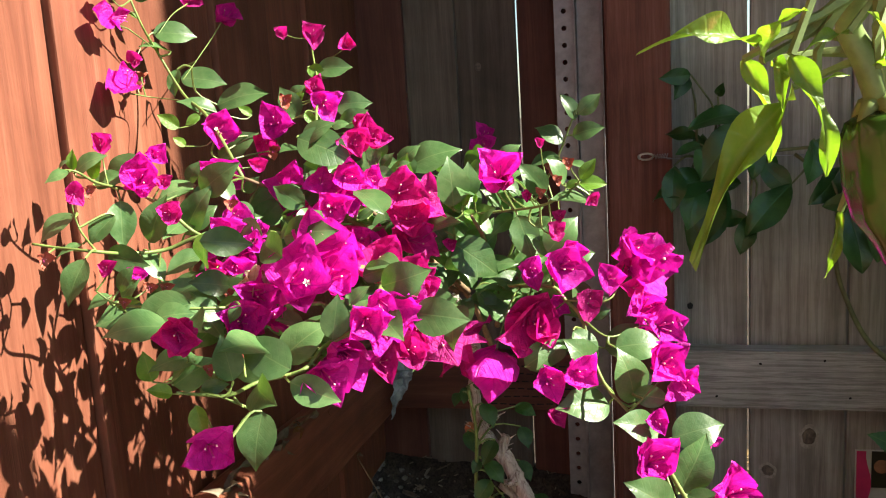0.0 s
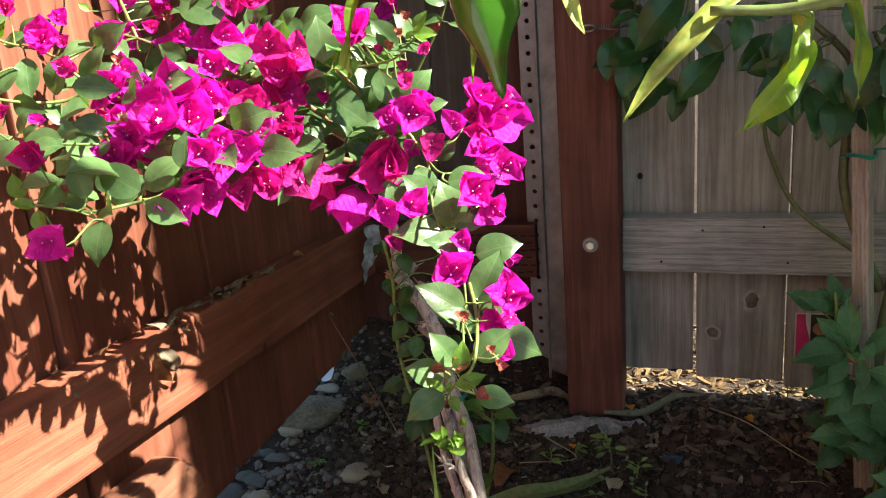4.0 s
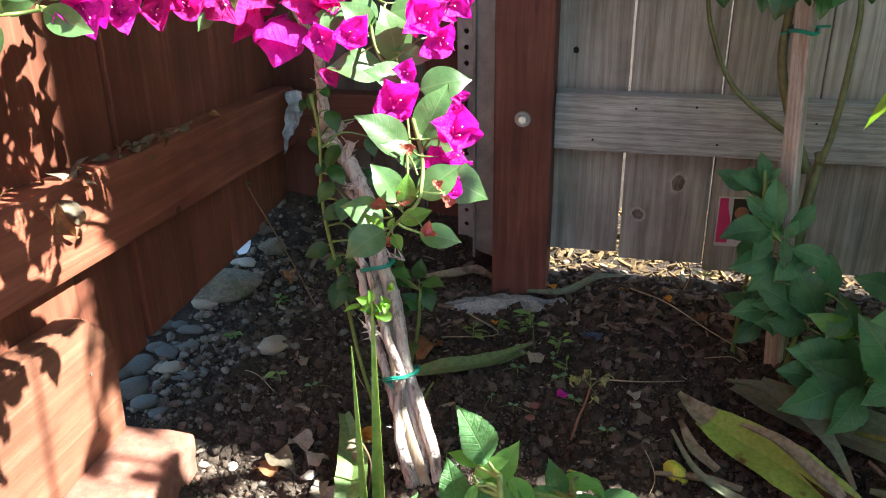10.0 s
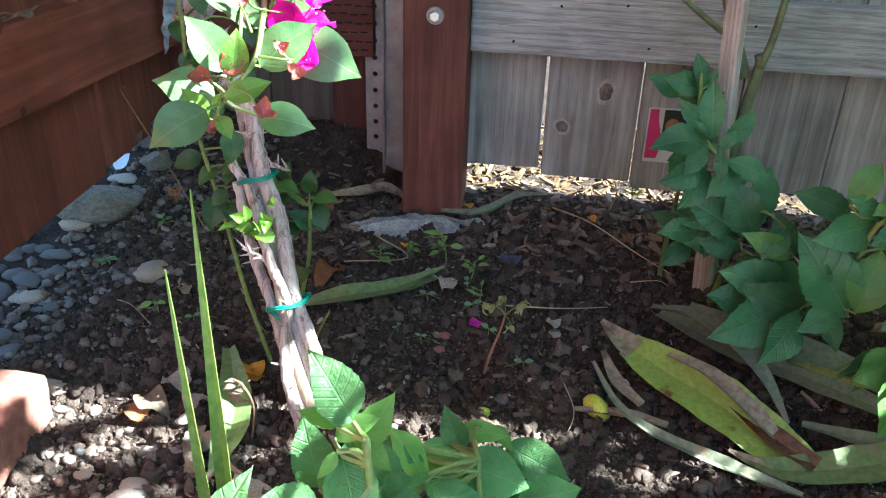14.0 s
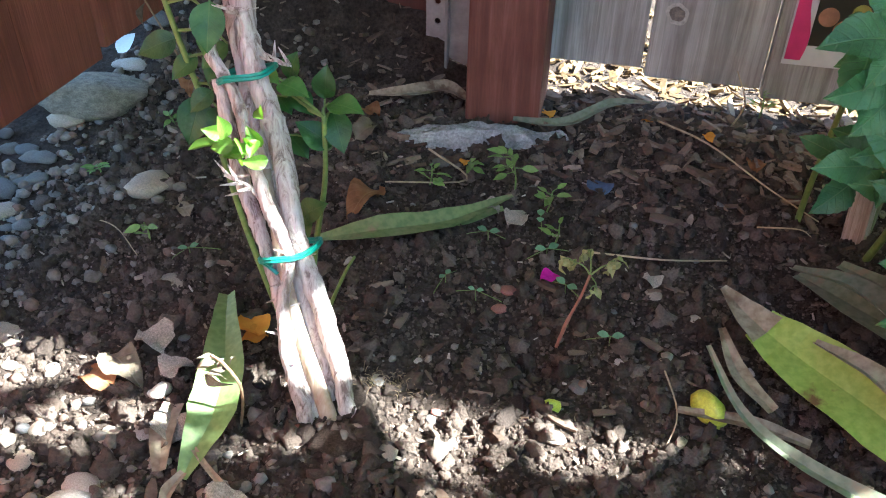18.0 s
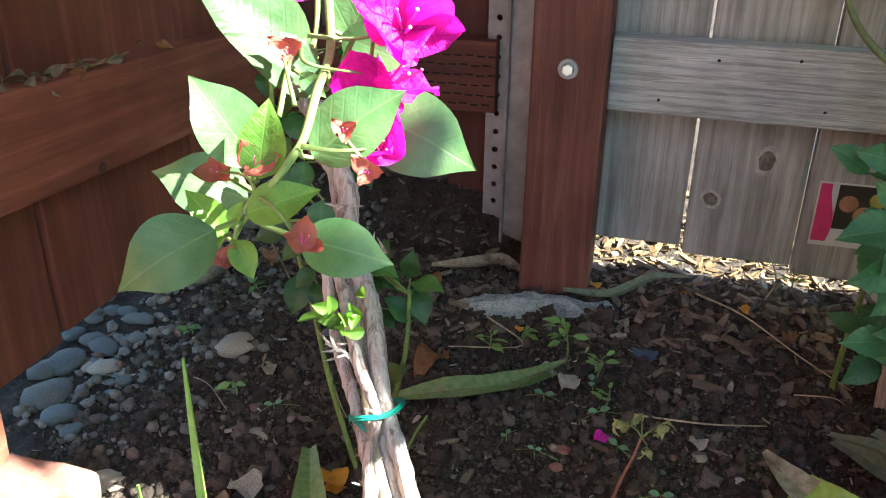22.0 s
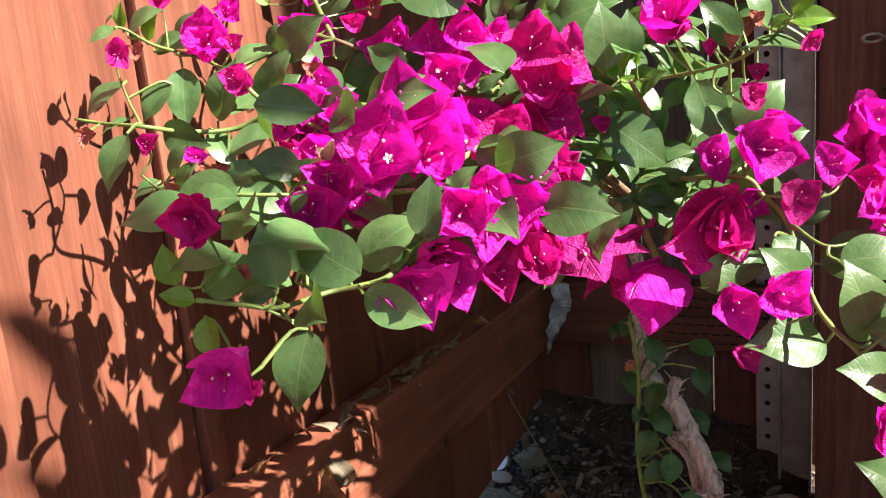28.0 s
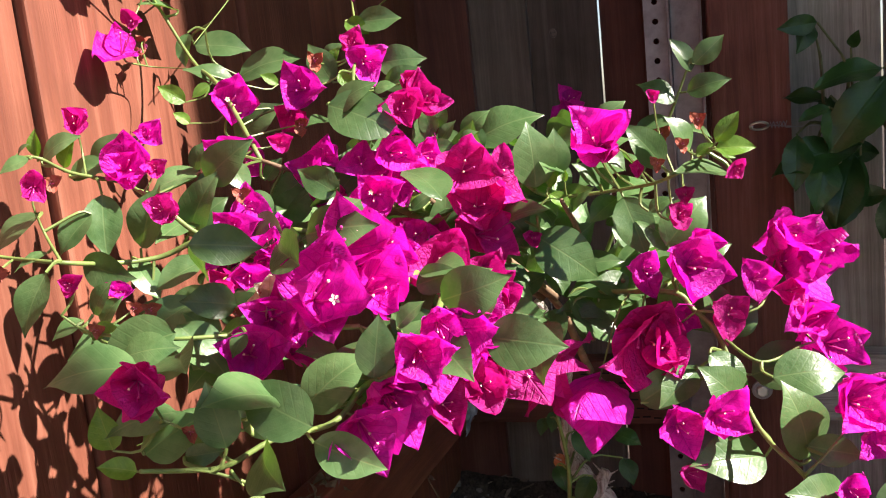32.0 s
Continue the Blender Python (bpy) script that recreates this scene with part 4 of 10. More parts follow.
branch(0.0017, (-0.0775, -0.5629, 0.5649), (-0.0441, -0.5876, 0.5703), (-0.0294, -0.5921, 0.5689), (-0.0226, -0.5931, 0.5603), (-0.0104, -0.6033, 0.5487), (0.0014, -0.6359, 0.5211), (0.0098, -0.6526, 0.5103), (0.0218, -0.6767, 0.5051), (0.0381, -0.6944, 0.4876), (0.0485, -0.7196, 0.4665), (0.0547, -0.7508, 0.4659), (0.0601, -0.7718, 0.4561))
branch(0.0010, (-0.0095, -0.6073, 0.5493), (0.0095, -0.6240, 0.5403), (0.0317, -0.5994, 0.5414), (0.0461, -0.5716, 0.5358))
branch(0.0009, (0.0226, -0.6807, 0.5062), (0.0303, -0.6731, 0.5108), (0.0417, -0.6638, 0.5202))
branch(0.0008, (0.0505, -0.7298, 0.4689), (0.0627, -0.7233, 0.4675), (0.0777, -0.7210, 0.4706))
branch(0.0008, (0.0522, -0.7362, 0.4689), (0.0615, -0.7560, 0.4670), (0.0711, -0.7391, 0.4609))
branch(0.0009, (-0.0213, -0.5981, 0.5608), (0.0100, -0.5969, 0.5612), (0.0211, -0.5736, 0.5809), (0.0291, -0.5562, 0.5956))
lf(-0.1964, -0.7904, 0.5610, -0.1991, -0.7941, 0.5886, 5, "m")
lf(-0.2156, -0.7717, 0.5686, -0.2041, -0.7682, 0.5791, 8, "d")
lf(-0.2413, -0.8003, 0.5633, -0.2431, -0.8028, 0.5816, 10, "y")
lf(-0.2320, -0.7943, 0.5593, -0.2088, -0.7873, 0.5740, 7, "m")
lf(-0.2222, -0.8112, 0.5603, -0.2321, -0.8198, 0.5661, 10, "y")
lf(-0.1922, -0.8399, 0.5648, -0.1859, -0.8454, 0.5501, 10, "y")
lf(-0.2193, -0.7865, 0.5550, -0.2032, -0.7828, 0.5564, 25, "m")
lf(-0.1722, -0.8070, 0.5499, -0.1732, -0.8240, 0.5234, 8, "m")
lf(-0.2161, -0.7467, 0.5551, -0.2180, -0.7490, 0.5711, -1, "m")
lf(-0.2236, -0.7358, 0.5453, -0.1950, -0.7272, 0.5654, 5, "m")
lf(-0.1955, -0.7276, 0.5536, -0.1669, -0.7190, 0.5785, -8, "m")
lf(-0.1586, -0.7278, 0.5675, -0.1528, -0.7273, 0.5964, 10, "m")
lf(-0.1789, -0.7528, 0.5479, -0.1480, -0.7505, 0.5346, 25, "m")
lf(-0.1817, -0.7009, 0.5583, -0.1440, -0.6945, 0.5541, 30, "m")
lf(-0.1863, -0.7190, 0.5524, -0.1690, -0.7140, 0.5627, 4, "m")
lf(-0.1216, -0.6378, 0.5340, -0.1286, -0.6501, 0.5217, -19, "m")
lf(-0.1531, -0.7068, 0.5852, -0.1401, -0.7030, 0.5975, -19, "m")
lf(-0.1318, -0.5999, 0.5664, -0.1022, -0.5968, 0.5579, 20, "d")
lf(-0.1406, -0.5921, 0.5713, -0.1232, -0.5871, 0.5910, -13, "d")
lf(-0.1651, -0.5842, 0.6036, -0.1600, -0.5846, 0.6366, 10, "m")
lf(-0.0620, -0.5463, 0.5660, -0.0918, -0.5717, 0.5716, 20, "m")
lf(-0.0687, -0.5500, 0.5490, -0.1002, -0.5759, 0.5593, 15, "d")
lf(-0.0929, -0.5735, 0.5554, -0.0620, -0.5735, 0.5379, -15, "d")
lf(-0.1365, -0.5614, 0.5840, -0.1164, -0.5626, 0.5690, -18, "d")
lf(-0.1238, -0.5613, 0.5946, -0.1348, -0.5698, 0.6168, -16, "d")
lf(-0.1161, -0.5731, 0.5627, -0.1304, -0.5839, 0.5765, 2, "m")
lf(-0.1833, -0.5864, 0.6249, -0.1680, -0.5822, 0.6364, -14, "d")
lf(-0.0863, -0.5623, 0.5359, -0.0946, -0.5687, 0.5585, 20, "d")
lf(0.0007, -0.6304, 0.5181, -0.0171, -0.6432, 0.5441, -5, "m")
lf(0.0140, -0.6319, 0.5352, 0.0495, -0.6256, 0.5385, -5, "m")
lf(0.0271, -0.6609, 0.5049, 0.0210, -0.6666, 0.5430, 10, "m")
lf(-0.0051, -0.5933, 0.5455, 0.0109, -0.5890, 0.5628, 8, "m")
lf(0.0254, -0.6637, 0.5127, 0.0508, -0.6612, 0.5071, 25, "m")
lf(-0.0226, -0.6137, 0.5329, -0.0409, -0.6350, 0.5204, 2, "d")
lf(0.0092, -0.6338, 0.4940, -0.0238, -0.6610, 0.5019, 0, "m")
lf(-0.0218, -0.5718, 0.5877, 0.0002, -0.5673, 0.5926, 9, "d")
lf(0.0488, -0.6887, 0.4922, 0.0824, -0.6818, 0.5014, 0, "m")
lf(0.0529, -0.7044, 0.4625, 0.0702, -0.6996, 0.4985, 5, "m")
lf(0.0412, -0.6816, 0.4931, 0.0159, -0.7007, 0.5078, 0, "m")
lf(0.0491, -0.7255, 0.4596, 0.0223, -0.7444, 0.4877, 5, "m")
lf(0.0559, -0.7162, 0.4671, 0.0784, -0.7152, 0.4590, 25, "m")
lf(0.0623, -0.7462, 0.4569, 0.0418, -0.7606, 0.4757, 15, "m")
fl((-0.1888, -0.7162, 0.6018), "w", (-0.1701, -0.7226, 0.6347), (-0.1828, -0.7445, 0.6172), (-0.1517, -0.7319, 0.6056), (-0.1672, -0.7428, 0.5924))
fl((-0.1880, -0.6733, 0.6093), "m", (-0.1862, -0.6843, 0.6264), (-0.1650, -0.6802, 0.6147), (-0.1798, -0.6874, 0.5901))
fl((-0.2188, -0.7038, 0.5909), "m", (-0.2271, -0.7193, 0.6007), (-0.1970, -0.7115, 0.5982), (-0.1975, -0.7117, 0.5767))
fl((-0.2235, -0.7212, 0.5773), "m", (-0.2318, -0.7368, 0.5870), (-0.2042, -0.7289, 0.5903), (-0.2173, -0.7407, 0.5689), (-0.1986, -0.7267, 0.5854))
fl((-0.2157, -0.8107, 0.5954), "c", (-0.2221, -0.8256, 0.5958), (-0.2020, -0.8187, 0.6062), (-0.1958, -0.8190, 0.5925), (-0.2051, -0.8256, 0.5843))
fl((-0.1877, -0.8393, 0.5439), "m", (-0.1940, -0.8581, 0.5397), (-0.1678, -0.8475, 0.5585), (-0.1683, -0.8521, 0.5405))
fl((-0.1848, -0.8314, 0.5341), "c", (-0.1868, -0.8365, 0.5334), (-0.1778, -0.8327, 0.5382), (-0.1817, -0.8351, 0.5293))
fl((-0.1662, -0.7327, 0.5498), "m", (-0.1701, -0.7555, 0.5386), (-0.1381, -0.7375, 0.5590), (-0.1498, -0.7454, 0.5298))
fl((-0.1571, -0.7030, 0.5419), "m", (-0.1641, -0.7151, 0.5534), (-0.1386, -0.7033, 0.5508), (-0.1459, -0.7153, 0.5301))
fl((-0.1432, -0.6822, 0.5386), "c", (-0.1443, -0.6990, 0.5427), (-0.1302, -0.6837, 0.5539), (-0.1317, -0.6943, 0.5264))
fl((-0.1269, -0.6644, 0.5423), "c", (-0.1337, -0.6772, 0.5591), (-0.1089, -0.6745, 0.5461), (-0.1169, -0.6819, 0.5319))
fl((-0.1187, -0.6353, 0.5529), "c", (-0.1114, -0.6678, 0.5413), (-0.0948, -0.6524, 0.5263), (-0.1093, -0.6022, 0.5345))
fl((-0.1198, -0.6395, 0.5600), "c", (-0.1307, -0.6595, 0.5625), (-0.1076, -0.6512, 0.5696), (-0.1066, -0.6507, 0.5430), (-0.0987, -0.6492, 0.5594))
fl((-0.1375, -0.6369, 0.5814), "c", (-0.1495, -0.6552, 0.5895), (-0.1220, -0.6481, 0.5902), (-0.1307, -0.6577, 0.5673))
fl((-0.1354, -0.6131, 0.5889), "c", (-0.1465, -0.6306, 0.5903), (-0.1225, -0.6172, 0.6033), (-0.1185, -0.6210, 0.5764))
fl((-0.1353, -0.6947, 0.5786), "m", (-0.1311, -0.7135, 0.5910), (-0.1067, -0.6958, 0.5818), (-0.1185, -0.7131, 0.5624))
fl((-0.1330, -0.7359, 0.5840), "m", (-0.1358, -0.7508, 0.5960), (-0.1120, -0.7437, 0.5863), (-0.1202, -0.7510, 0.5712), (-0.1392, -0.7539, 0.5747))
fl((-0.1567, -0.6314, 0.5973), "c", (-0.1648, -0.6591, 0.6016), (-0.1387, -0.6350, 0.6200), (-0.1354, -0.6512, 0.5819))
fl((-0.2016, -0.6188, 0.6169), "c", (-0.1979, -0.6396, 0.6251), (-0.1758, -0.6297, 0.6205), (-0.1883, -0.6346, 0.5930))
fl((-0.1870, -0.6228, 0.6101), "m", (-0.1657, -0.6250, 0.6060), (-0.1834, -0.6360, 0.6203), (-0.1751, -0.6368, 0.5968))
fl((-0.1402, -0.5959, 0.6093), "c", (-0.1469, -0.6162, 0.6215), (-0.1190, -0.5991, 0.6221), (-0.1153, -0.6016, 0.5984), (-0.1233, -0.6124, 0.5925))
fl((-0.1147, -0.5677, 0.6010), "c", (-0.1186, -0.5735, 0.6049), (-0.1074, -0.5688, 0.6036), (-0.1111, -0.5738, 0.5955))
fl((0.0217, -0.5671, 0.5963), "m", (0.0262, -0.5892, 0.6119), (0.0468, -0.5712, 0.6064), (0.0441, -0.5853, 0.5883), (0.0108, -0.5470, 0.5853))
fl((0.0281, -0.5542, 0.5833), "m", (0.0382, -0.5908, 0.5732), (0.0554, -0.5747, 0.5989), (0.0600, -0.5154, 0.5643), (0.0657, -0.5612, 0.5863))
fl((0.0241, -0.5694, 0.5799), "c", (0.0172, -0.5837, 0.5829), (0.0353, -0.5711, 0.5835), (0.0255, -0.5819, 0.5751))
fl((-0.0277, -0.5913, 0.6130), "c", (-0.0318, -0.5996, 0.6200), (-0.0199, -0.5927, 0.6193), (-0.0244, -0.6014, 0.6062))
fl((-0.0250, -0.5954, 0.5861), "m", (-0.0311, -0.6207, 0.5981), (-0.0125, -0.6063, 0.6058), (0.0010, -0.6011, 0.5796), (-0.0224, -0.6230, 0.5709))
fl((-0.0189, -0.5858, 0.5967), "m", (-0.0030, -0.5883, 0.5962), (-0.0210, -0.5999, 0.6060), (-0.0139, -0.6010, 0.5867))
fl((-0.0489, -0.5848, 0.5821), "m", (-0.0538, -0.6009, 0.5878), (-0.0412, -0.5890, 0.5951), (-0.0420, -0.5949, 0.5684))
fl((0.0092, -0.5871, 0.5752), "m", (0.0032, -0.5973, 0.5897), (0.0237, -0.5932, 0.5779), (0.0113, -0.6039, 0.5675))
fl((-0.0047, -0.6007, 0.5598), "c", (0.0062, -0.6025, 0.5692), (-0.0117, -0.6128, 0.5698), (-0.0049, -0.6134, 0.5477))
fl((0.0270, -0.5787, 0.5660), "c", (0.0175, -0.5916, 0.5699), (0.0368, -0.5804, 0.5736), (0.0345, -0.5884, 0.5589))
fl((0.0333, -0.5825, 0.5500), "m", (0.0235, -0.6080, 0.5518), (0.0357, -0.5980, 0.5678), (0.0524, -0.5853, 0.5579))
fl((0.0464, -0.5738, 0.5342), "m", (0.0312, -0.6007, 0.5438), (0.0683, -0.5774, 0.5408), (0.0664, -0.5834, 0.5243), (0.0417, -0.5963, 0.5494))
fl((0.0440, -0.6601, 0.5327), "m", (0.0421, -0.6793, 0.5509), (0.0626, -0.6630, 0.5456), (0.0386, -0.6864, 0.5288), (0.0588, -0.6770, 0.5262))
fl((0.0562, -0.6575, 0.5217), "m", (0.0678, -0.6672, 0.5308), (0.0477, -0.6761, 0.5118), (0.0692, -0.6674, 0.5145))
fl((-0.0512, -0.5971, 0.5482), "c", (-0.0339, -0.6150, 0.5703), (-0.0663, -0.6327, 0.5396), (-0.0316, -0.6228, 0.5336), (-0.0567, -0.6272, 0.5241))
fl((-0.0407, -0.6049, 0.5428), "c", (-0.0333, -0.6108, 0.5654), (-0.0299, -0.6243, 0.5327), (-0.0402, -0.6278, 0.5393))
fl((-0.0748, -0.6099, 0.5249), "m", (-0.0854, -0.6472, 0.5127), (-0.0742, -0.6392, 0.4977), (-0.0740, -0.5797, 0.5079))
fl((-0.0327, -0.6491, 0.5163), "m", (-0.0406, -0.6696, 0.5174), (-0.0326, -0.6635, 0.5301), (-0.0245, -0.6606, 0.5018), (-0.0172, -0.6576, 0.5230))
fl((-0.0143, -0.6425, 0.5193), "m", (-0.0191, -0.6656, 0.5199), (0.0015, -0.6448, 0.5353), (0.0026, -0.6558, 0.5159))
fl((-0.0285, -0.6522, 0.4919), "c", (-0.0322, -0.6633, 0.4983), (-0.0188, -0.6536, 0.4985), (-0.0209, -0.6575, 0.4847))
fl((0.0344, -0.7052, 0.4823), "m", (0.0335, -0.7233, 0.5069), (0.0528, -0.7078, 0.5007), (0.0291, -0.7315, 0.4833), (0.0440, -0.7244, 0.4820))
fl((0.0393, -0.6860, 0.5029), "m", (0.0440, -0.6917, 0.5129), (0.0345, -0.6984, 0.5070), (0.0445, -0.6929, 0.4946))
fl((0.0741, -0.6749, 0.4848), "m", (0.0817, -0.6761, 0.4875), (0.0686, -0.6849, 0.4880), (0.0761, -0.6825, 0.4838))
fl((0.0786, -0.7215, 0.4704), "m", (0.0811, -0.7324, 0.4954), (0.0694, -0.7444, 0.4841), (0.0986, -0.7256, 0.4728), (0.0845, -0.7405, 0.4691))
fl((0.0733, -0.7248, 0.4532), "m", (0.0633, -0.7482, 0.4580), (0.0728, -0.7049, 0.4555), (0.0916, -0.7282, 0.4561))
fl((0.0580, -0.7595, 0.4699), "b", (0.0546, -0.7640, 0.4736), (0.0621, -0.7599, 0.4735), (0.0588, -0.7644, 0.4686))
fl((-0.2519, -0.5823, 0.6825), "b", (-0.2512, -0.5888, 0.6855), (-0.2445, -0.5855, 0.6851), (-0.2487, -0.5878, 0.6746))
fl((-0.0269, -0.5896, 0.5573), "m", (-0.0281, -0.5999, 0.5481), (-0.0307, -0.5993, 0.5655), (-0.0180, -0.5959, 0.5509))
fl((-0.2091, -0.7941, 0.5692), "b", (-0.2104, -0.7971, 0.5722), (-0.2030, -0.7938, 0.5708), (-0.2058, -0.7973, 0.5656))
fl((-0.2739, -0.7230, 0.6017), "b", (-0.2755, -0.7268, 0.6051), (-0.2665, -0.7227, 0.6033), (-0.2699, -0.7270, 0.5969))
fl((-0.2114, -0.7426, 0.5633), "b", (-0.2130, -0.7462, 0.5673), (-0.2041, -0.7432, 0.5647), (-0.2076, -0.7468, 0.5593))
fl((-0.2575, -0.6898, 0.6030), "b", (-0.2593, -0.6937, 0.6065), (-0.2503, -0.6897, 0.6048), (-0.2543, -0.6940, 0.5980))
branch(0.0015, (0.0468, -0.7033, 0.4759), (0.0582, -0.7309, 0.4651), (0.0671, -0.7623, 0.4609), (0.0691, -0.7760, 0.4528), (0.0710, -0.7882, 0.4510), (0.0689, -0.7930, 0.4471), (0.0614, -0.7890, 0.4397), (0.0532, -0.7844, 0.4294), (0.0497, -0.7840, 0.4242))
branch(0.0008, (0.0722, -0.7852, 0.4532), (0.0802, -0.7823, 0.4519), (0.0809, -0.7625, 0.4462))
branch(0.0007, (0.0670, -0.7762, 0.4607), (0.0636, -0.7719, 0.4664), (0.0570, -0.7603, 0.4692))
branch(0.0007, (0.0628, -0.7922, 0.4417), (0.0720, -0.7994, 0.4413), (0.0756, -0.7961, 0.4318))
branch(0.0007, (0.0628, -0.7922, 0.4417), (0.0553, -0.7831, 0.4428), (0.0432, -0.7753, 0.4401))
lf(0.0647, -0.7629, 0.4422, 0.0880, -0.7552, 0.4627, -5, "m")
lf(0.0627, -0.7142, 0.4429, 0.1010, -0.7168, 0.4292, 5, "m")
lf(0.0560, -0.7778, 0.4442, 0.0420, -0.7829, 0.4682, 0, "m")
lf(0.0393, -0.7546, 0.4235, 0.0173, -0.7677, 0.4363, 0, "d")
lf(0.0607, -0.7867, 0.4437, 0.0634, -0.7840, 0.4639, 5, "y")
lf(0.0440, -0.7773, 0.4219, 0.0352, -0.7806, 0.4358, 5, "y")
lf(0.0500, -0.7918, 0.4309, 0.0320, -0.8121, 0.4220, 0, "m")
lf(0.0607, -0.7950, 0.4376, 0.0786, -0.7908, 0.4449, 5, "y")
lf(0.0689, -0.7827, 0.4267, 0.0944, -0.7818, 0.4230, 0, "m")
lf(0.0543, -0.7902, 0.4278, 0.0607, -0.7946, 0.4194, 0, "y")
lf(0.0515, -0.7870, 0.4301, 0.0544, -0.7855, 0.4366, -10, "y")
lf(0.0486, -0.7860, 0.4262, 0.0470, -0.7898, 0.4227, 19, "y")
lf(0.0588, -0.7542, 0.4634, 0.0668, -0.7562, 0.4579, 15, "m")
lf(0.0439, -0.7528, 0.4671, 0.0486, -0.7540, 0.4638, 10, "m")
fl((0.0822, -0.7550, 0.4433), "m", (0.0873, -0.7556, 0.4545), (0.0798, -0.7658, 0.4451), (0.0884, -0.7621, 0.4454))
fl((0.0858, -0.7747, 0.4446), "b", (0.0825, -0.7778, 0.4493), (0.0907, -0.7771, 0.4454), (0.0851, -0.7802, 0.4428))
fl((0.0778, -0.7708, 0.4529), "b", (0.0755, -0.7732, 0.4573), (0.0816, -0.7709, 0.4563), (0.0798, -0.7750, 0.4515))
fl((0.0553, -0.7567, 0.4706), "b", (0.0524, -0.7597, 0.4743), (0.0600, -0.7570, 0.4733), (0.0574, -0.7611, 0.4692))
fl((0.0599, -0.7864, 0.4475), "b", (0.0592, -0.7906, 0.4550), (0.0674, -0.7867, 0.4509), (0.0613, -0.7929, 0.4474))
fl((0.0766, -0.7970, 0.4325), "b", (0.0788, -0.7975, 0.4407), (0.0832, -0.8002, 0.4342), (0.0750, -0.8025, 0.4375))
fl((0.0431, -0.7760, 0.4404), "b", (0.0384, -0.7822, 0.4417), (0.0454, -0.7794, 0.4471), (0.0484, -0.7806, 0.4410))
fl((0.0518, -0.7914, 0.4224), "b", (0.0483, -0.7951, 0.4249), (0.0554, -0.7929, 0.4271), (0.0540, -0.7956, 0.4216))

# thin sprig at the back of the crown
for a in ((-0.030, -0.452, 0.672, -0.052, -0.455, 0.690), (-0.022, -0.450, 0.678, 0.006, -0.456, 0.686), (-0.018, -0.450, 0.692, -0.030, -0.452, 0.716), (-0.016, -0.450, 0.696, 0.004, -0.45, 0.714), (-0.034, -0.452, 0.660, -0.060, -0.462, 0.655), (-0.028, -0.452, 0.655, -0.006, -0.462, 0.648)):
    lf(*a, B_RNG.randint(-30, 30), "d")
fl((-0.040, -0.455, 0.650), "b", (-0.034, -0.462, 0.656), (-0.047, -0.460, 0.655), (-0.041, -0.461, 0.643))

# limbs from the head of the trunk into the crown
branch(0.0032, (-0.105, -0.43, 0.47), (-0.13, -0.48, 0.55), (-0.2, -0.6, 0.598), (-0.27, -0.655, 0.612))
branch(0.0030, (-0.12, -0.46, 0.52), (-0.13, -0.6, 0.555), (-0.135, -0.68, 0.556))
branch(0.0030, (-0.13, -0.47, 0.54), (-0.20, -0.55, 0.62), (-0.262, -0.617, 0.664))
branch(0.0028, (-0.12, -0.47, 0.54), (-0.17, -0.56, 0.62), (-0.207, -0.594, 0.664))
branch(0.0028, (-0.10, -0.45, 0.52), (-0.09, -0.54, 0.595), (-0.092, -0.585, 0.625))
branch(0.0030, (-0.10, -0.44, 0.50), (-0.075, -0.51, 0.555), (-0.062, -0.565, 0.572))
branch(0.0018, (-0.10, -0.45, 0.53), (-0.07, -0.45, 0.60), (-0.04, -0.45, 0.65), (-0.018, -0.45, 0.70))

# foliage deeper in the crown
CORE = [q for q in ALL_BRANCH_POINTS if -0.29 < q.x < -0.03 and 0.555 < q.z < 0.68 and q.y < -0.5]
for k in range(130):
    b = B_RNG.choice(CORE) + Vector((B_RNG.gauss(0, 0.022), 0.014 + abs(B_RNG.gauss(0.0, 0.025)), B_RNG.gauss(0.0, 0.018)))
    b.z = max(b.z, 0.555)
    d = Vector((B_RNG.uniform(-1, 1), B_RNG.uniform(-1, 0.3), B_RNG.uniform(-0.5, 0.6))).normalized() * B_RNG.uniform(0.024, 0.042)
    lf(*b, *(b + d), B_RNG.randint(-40, 40), "d", ends=[])

for k in range(55):
    b = Vector((B_RNG.uniform(-0.29, -0.07), B_RNG.uniform(-0.53, -0.43), B_RNG.uniform(0.565, 0.665)))
    d = Vector((B_RNG.uniform(-1, 1), B_RNG.uniform(-0.8, 0.5), B_RNG.uniform(-0.8, 0.4))).normalized() * B_RNG.uniform(0.026, 0.046)
    lf(*b, *(b + d), B_RNG.randint(-60, 60), "d", ends=[])

# leaves added along the sun's rays to shade the left fence behind the crown
for k in range(42):
    b = Vector((-0.40, B_RNG.uniform(-0.75, -0.50), B_RNG.uniform(0.35, 0.54))) + SUN_DIR * B_RNG.uniform(0.16, 0.36)
    d = Vector((B_RNG.uniform(-1, 1), B_RNG.uniform(-1, 1), B_RNG.uniform(-0.8, 0.4))).normalized() * B_RNG.uniform(0.026, 0.040)
    if 0.57 < b.z < 0.68:
        lf(*b, *(b + d), B_RNG.randint(-60, 60), "d", ends=[])

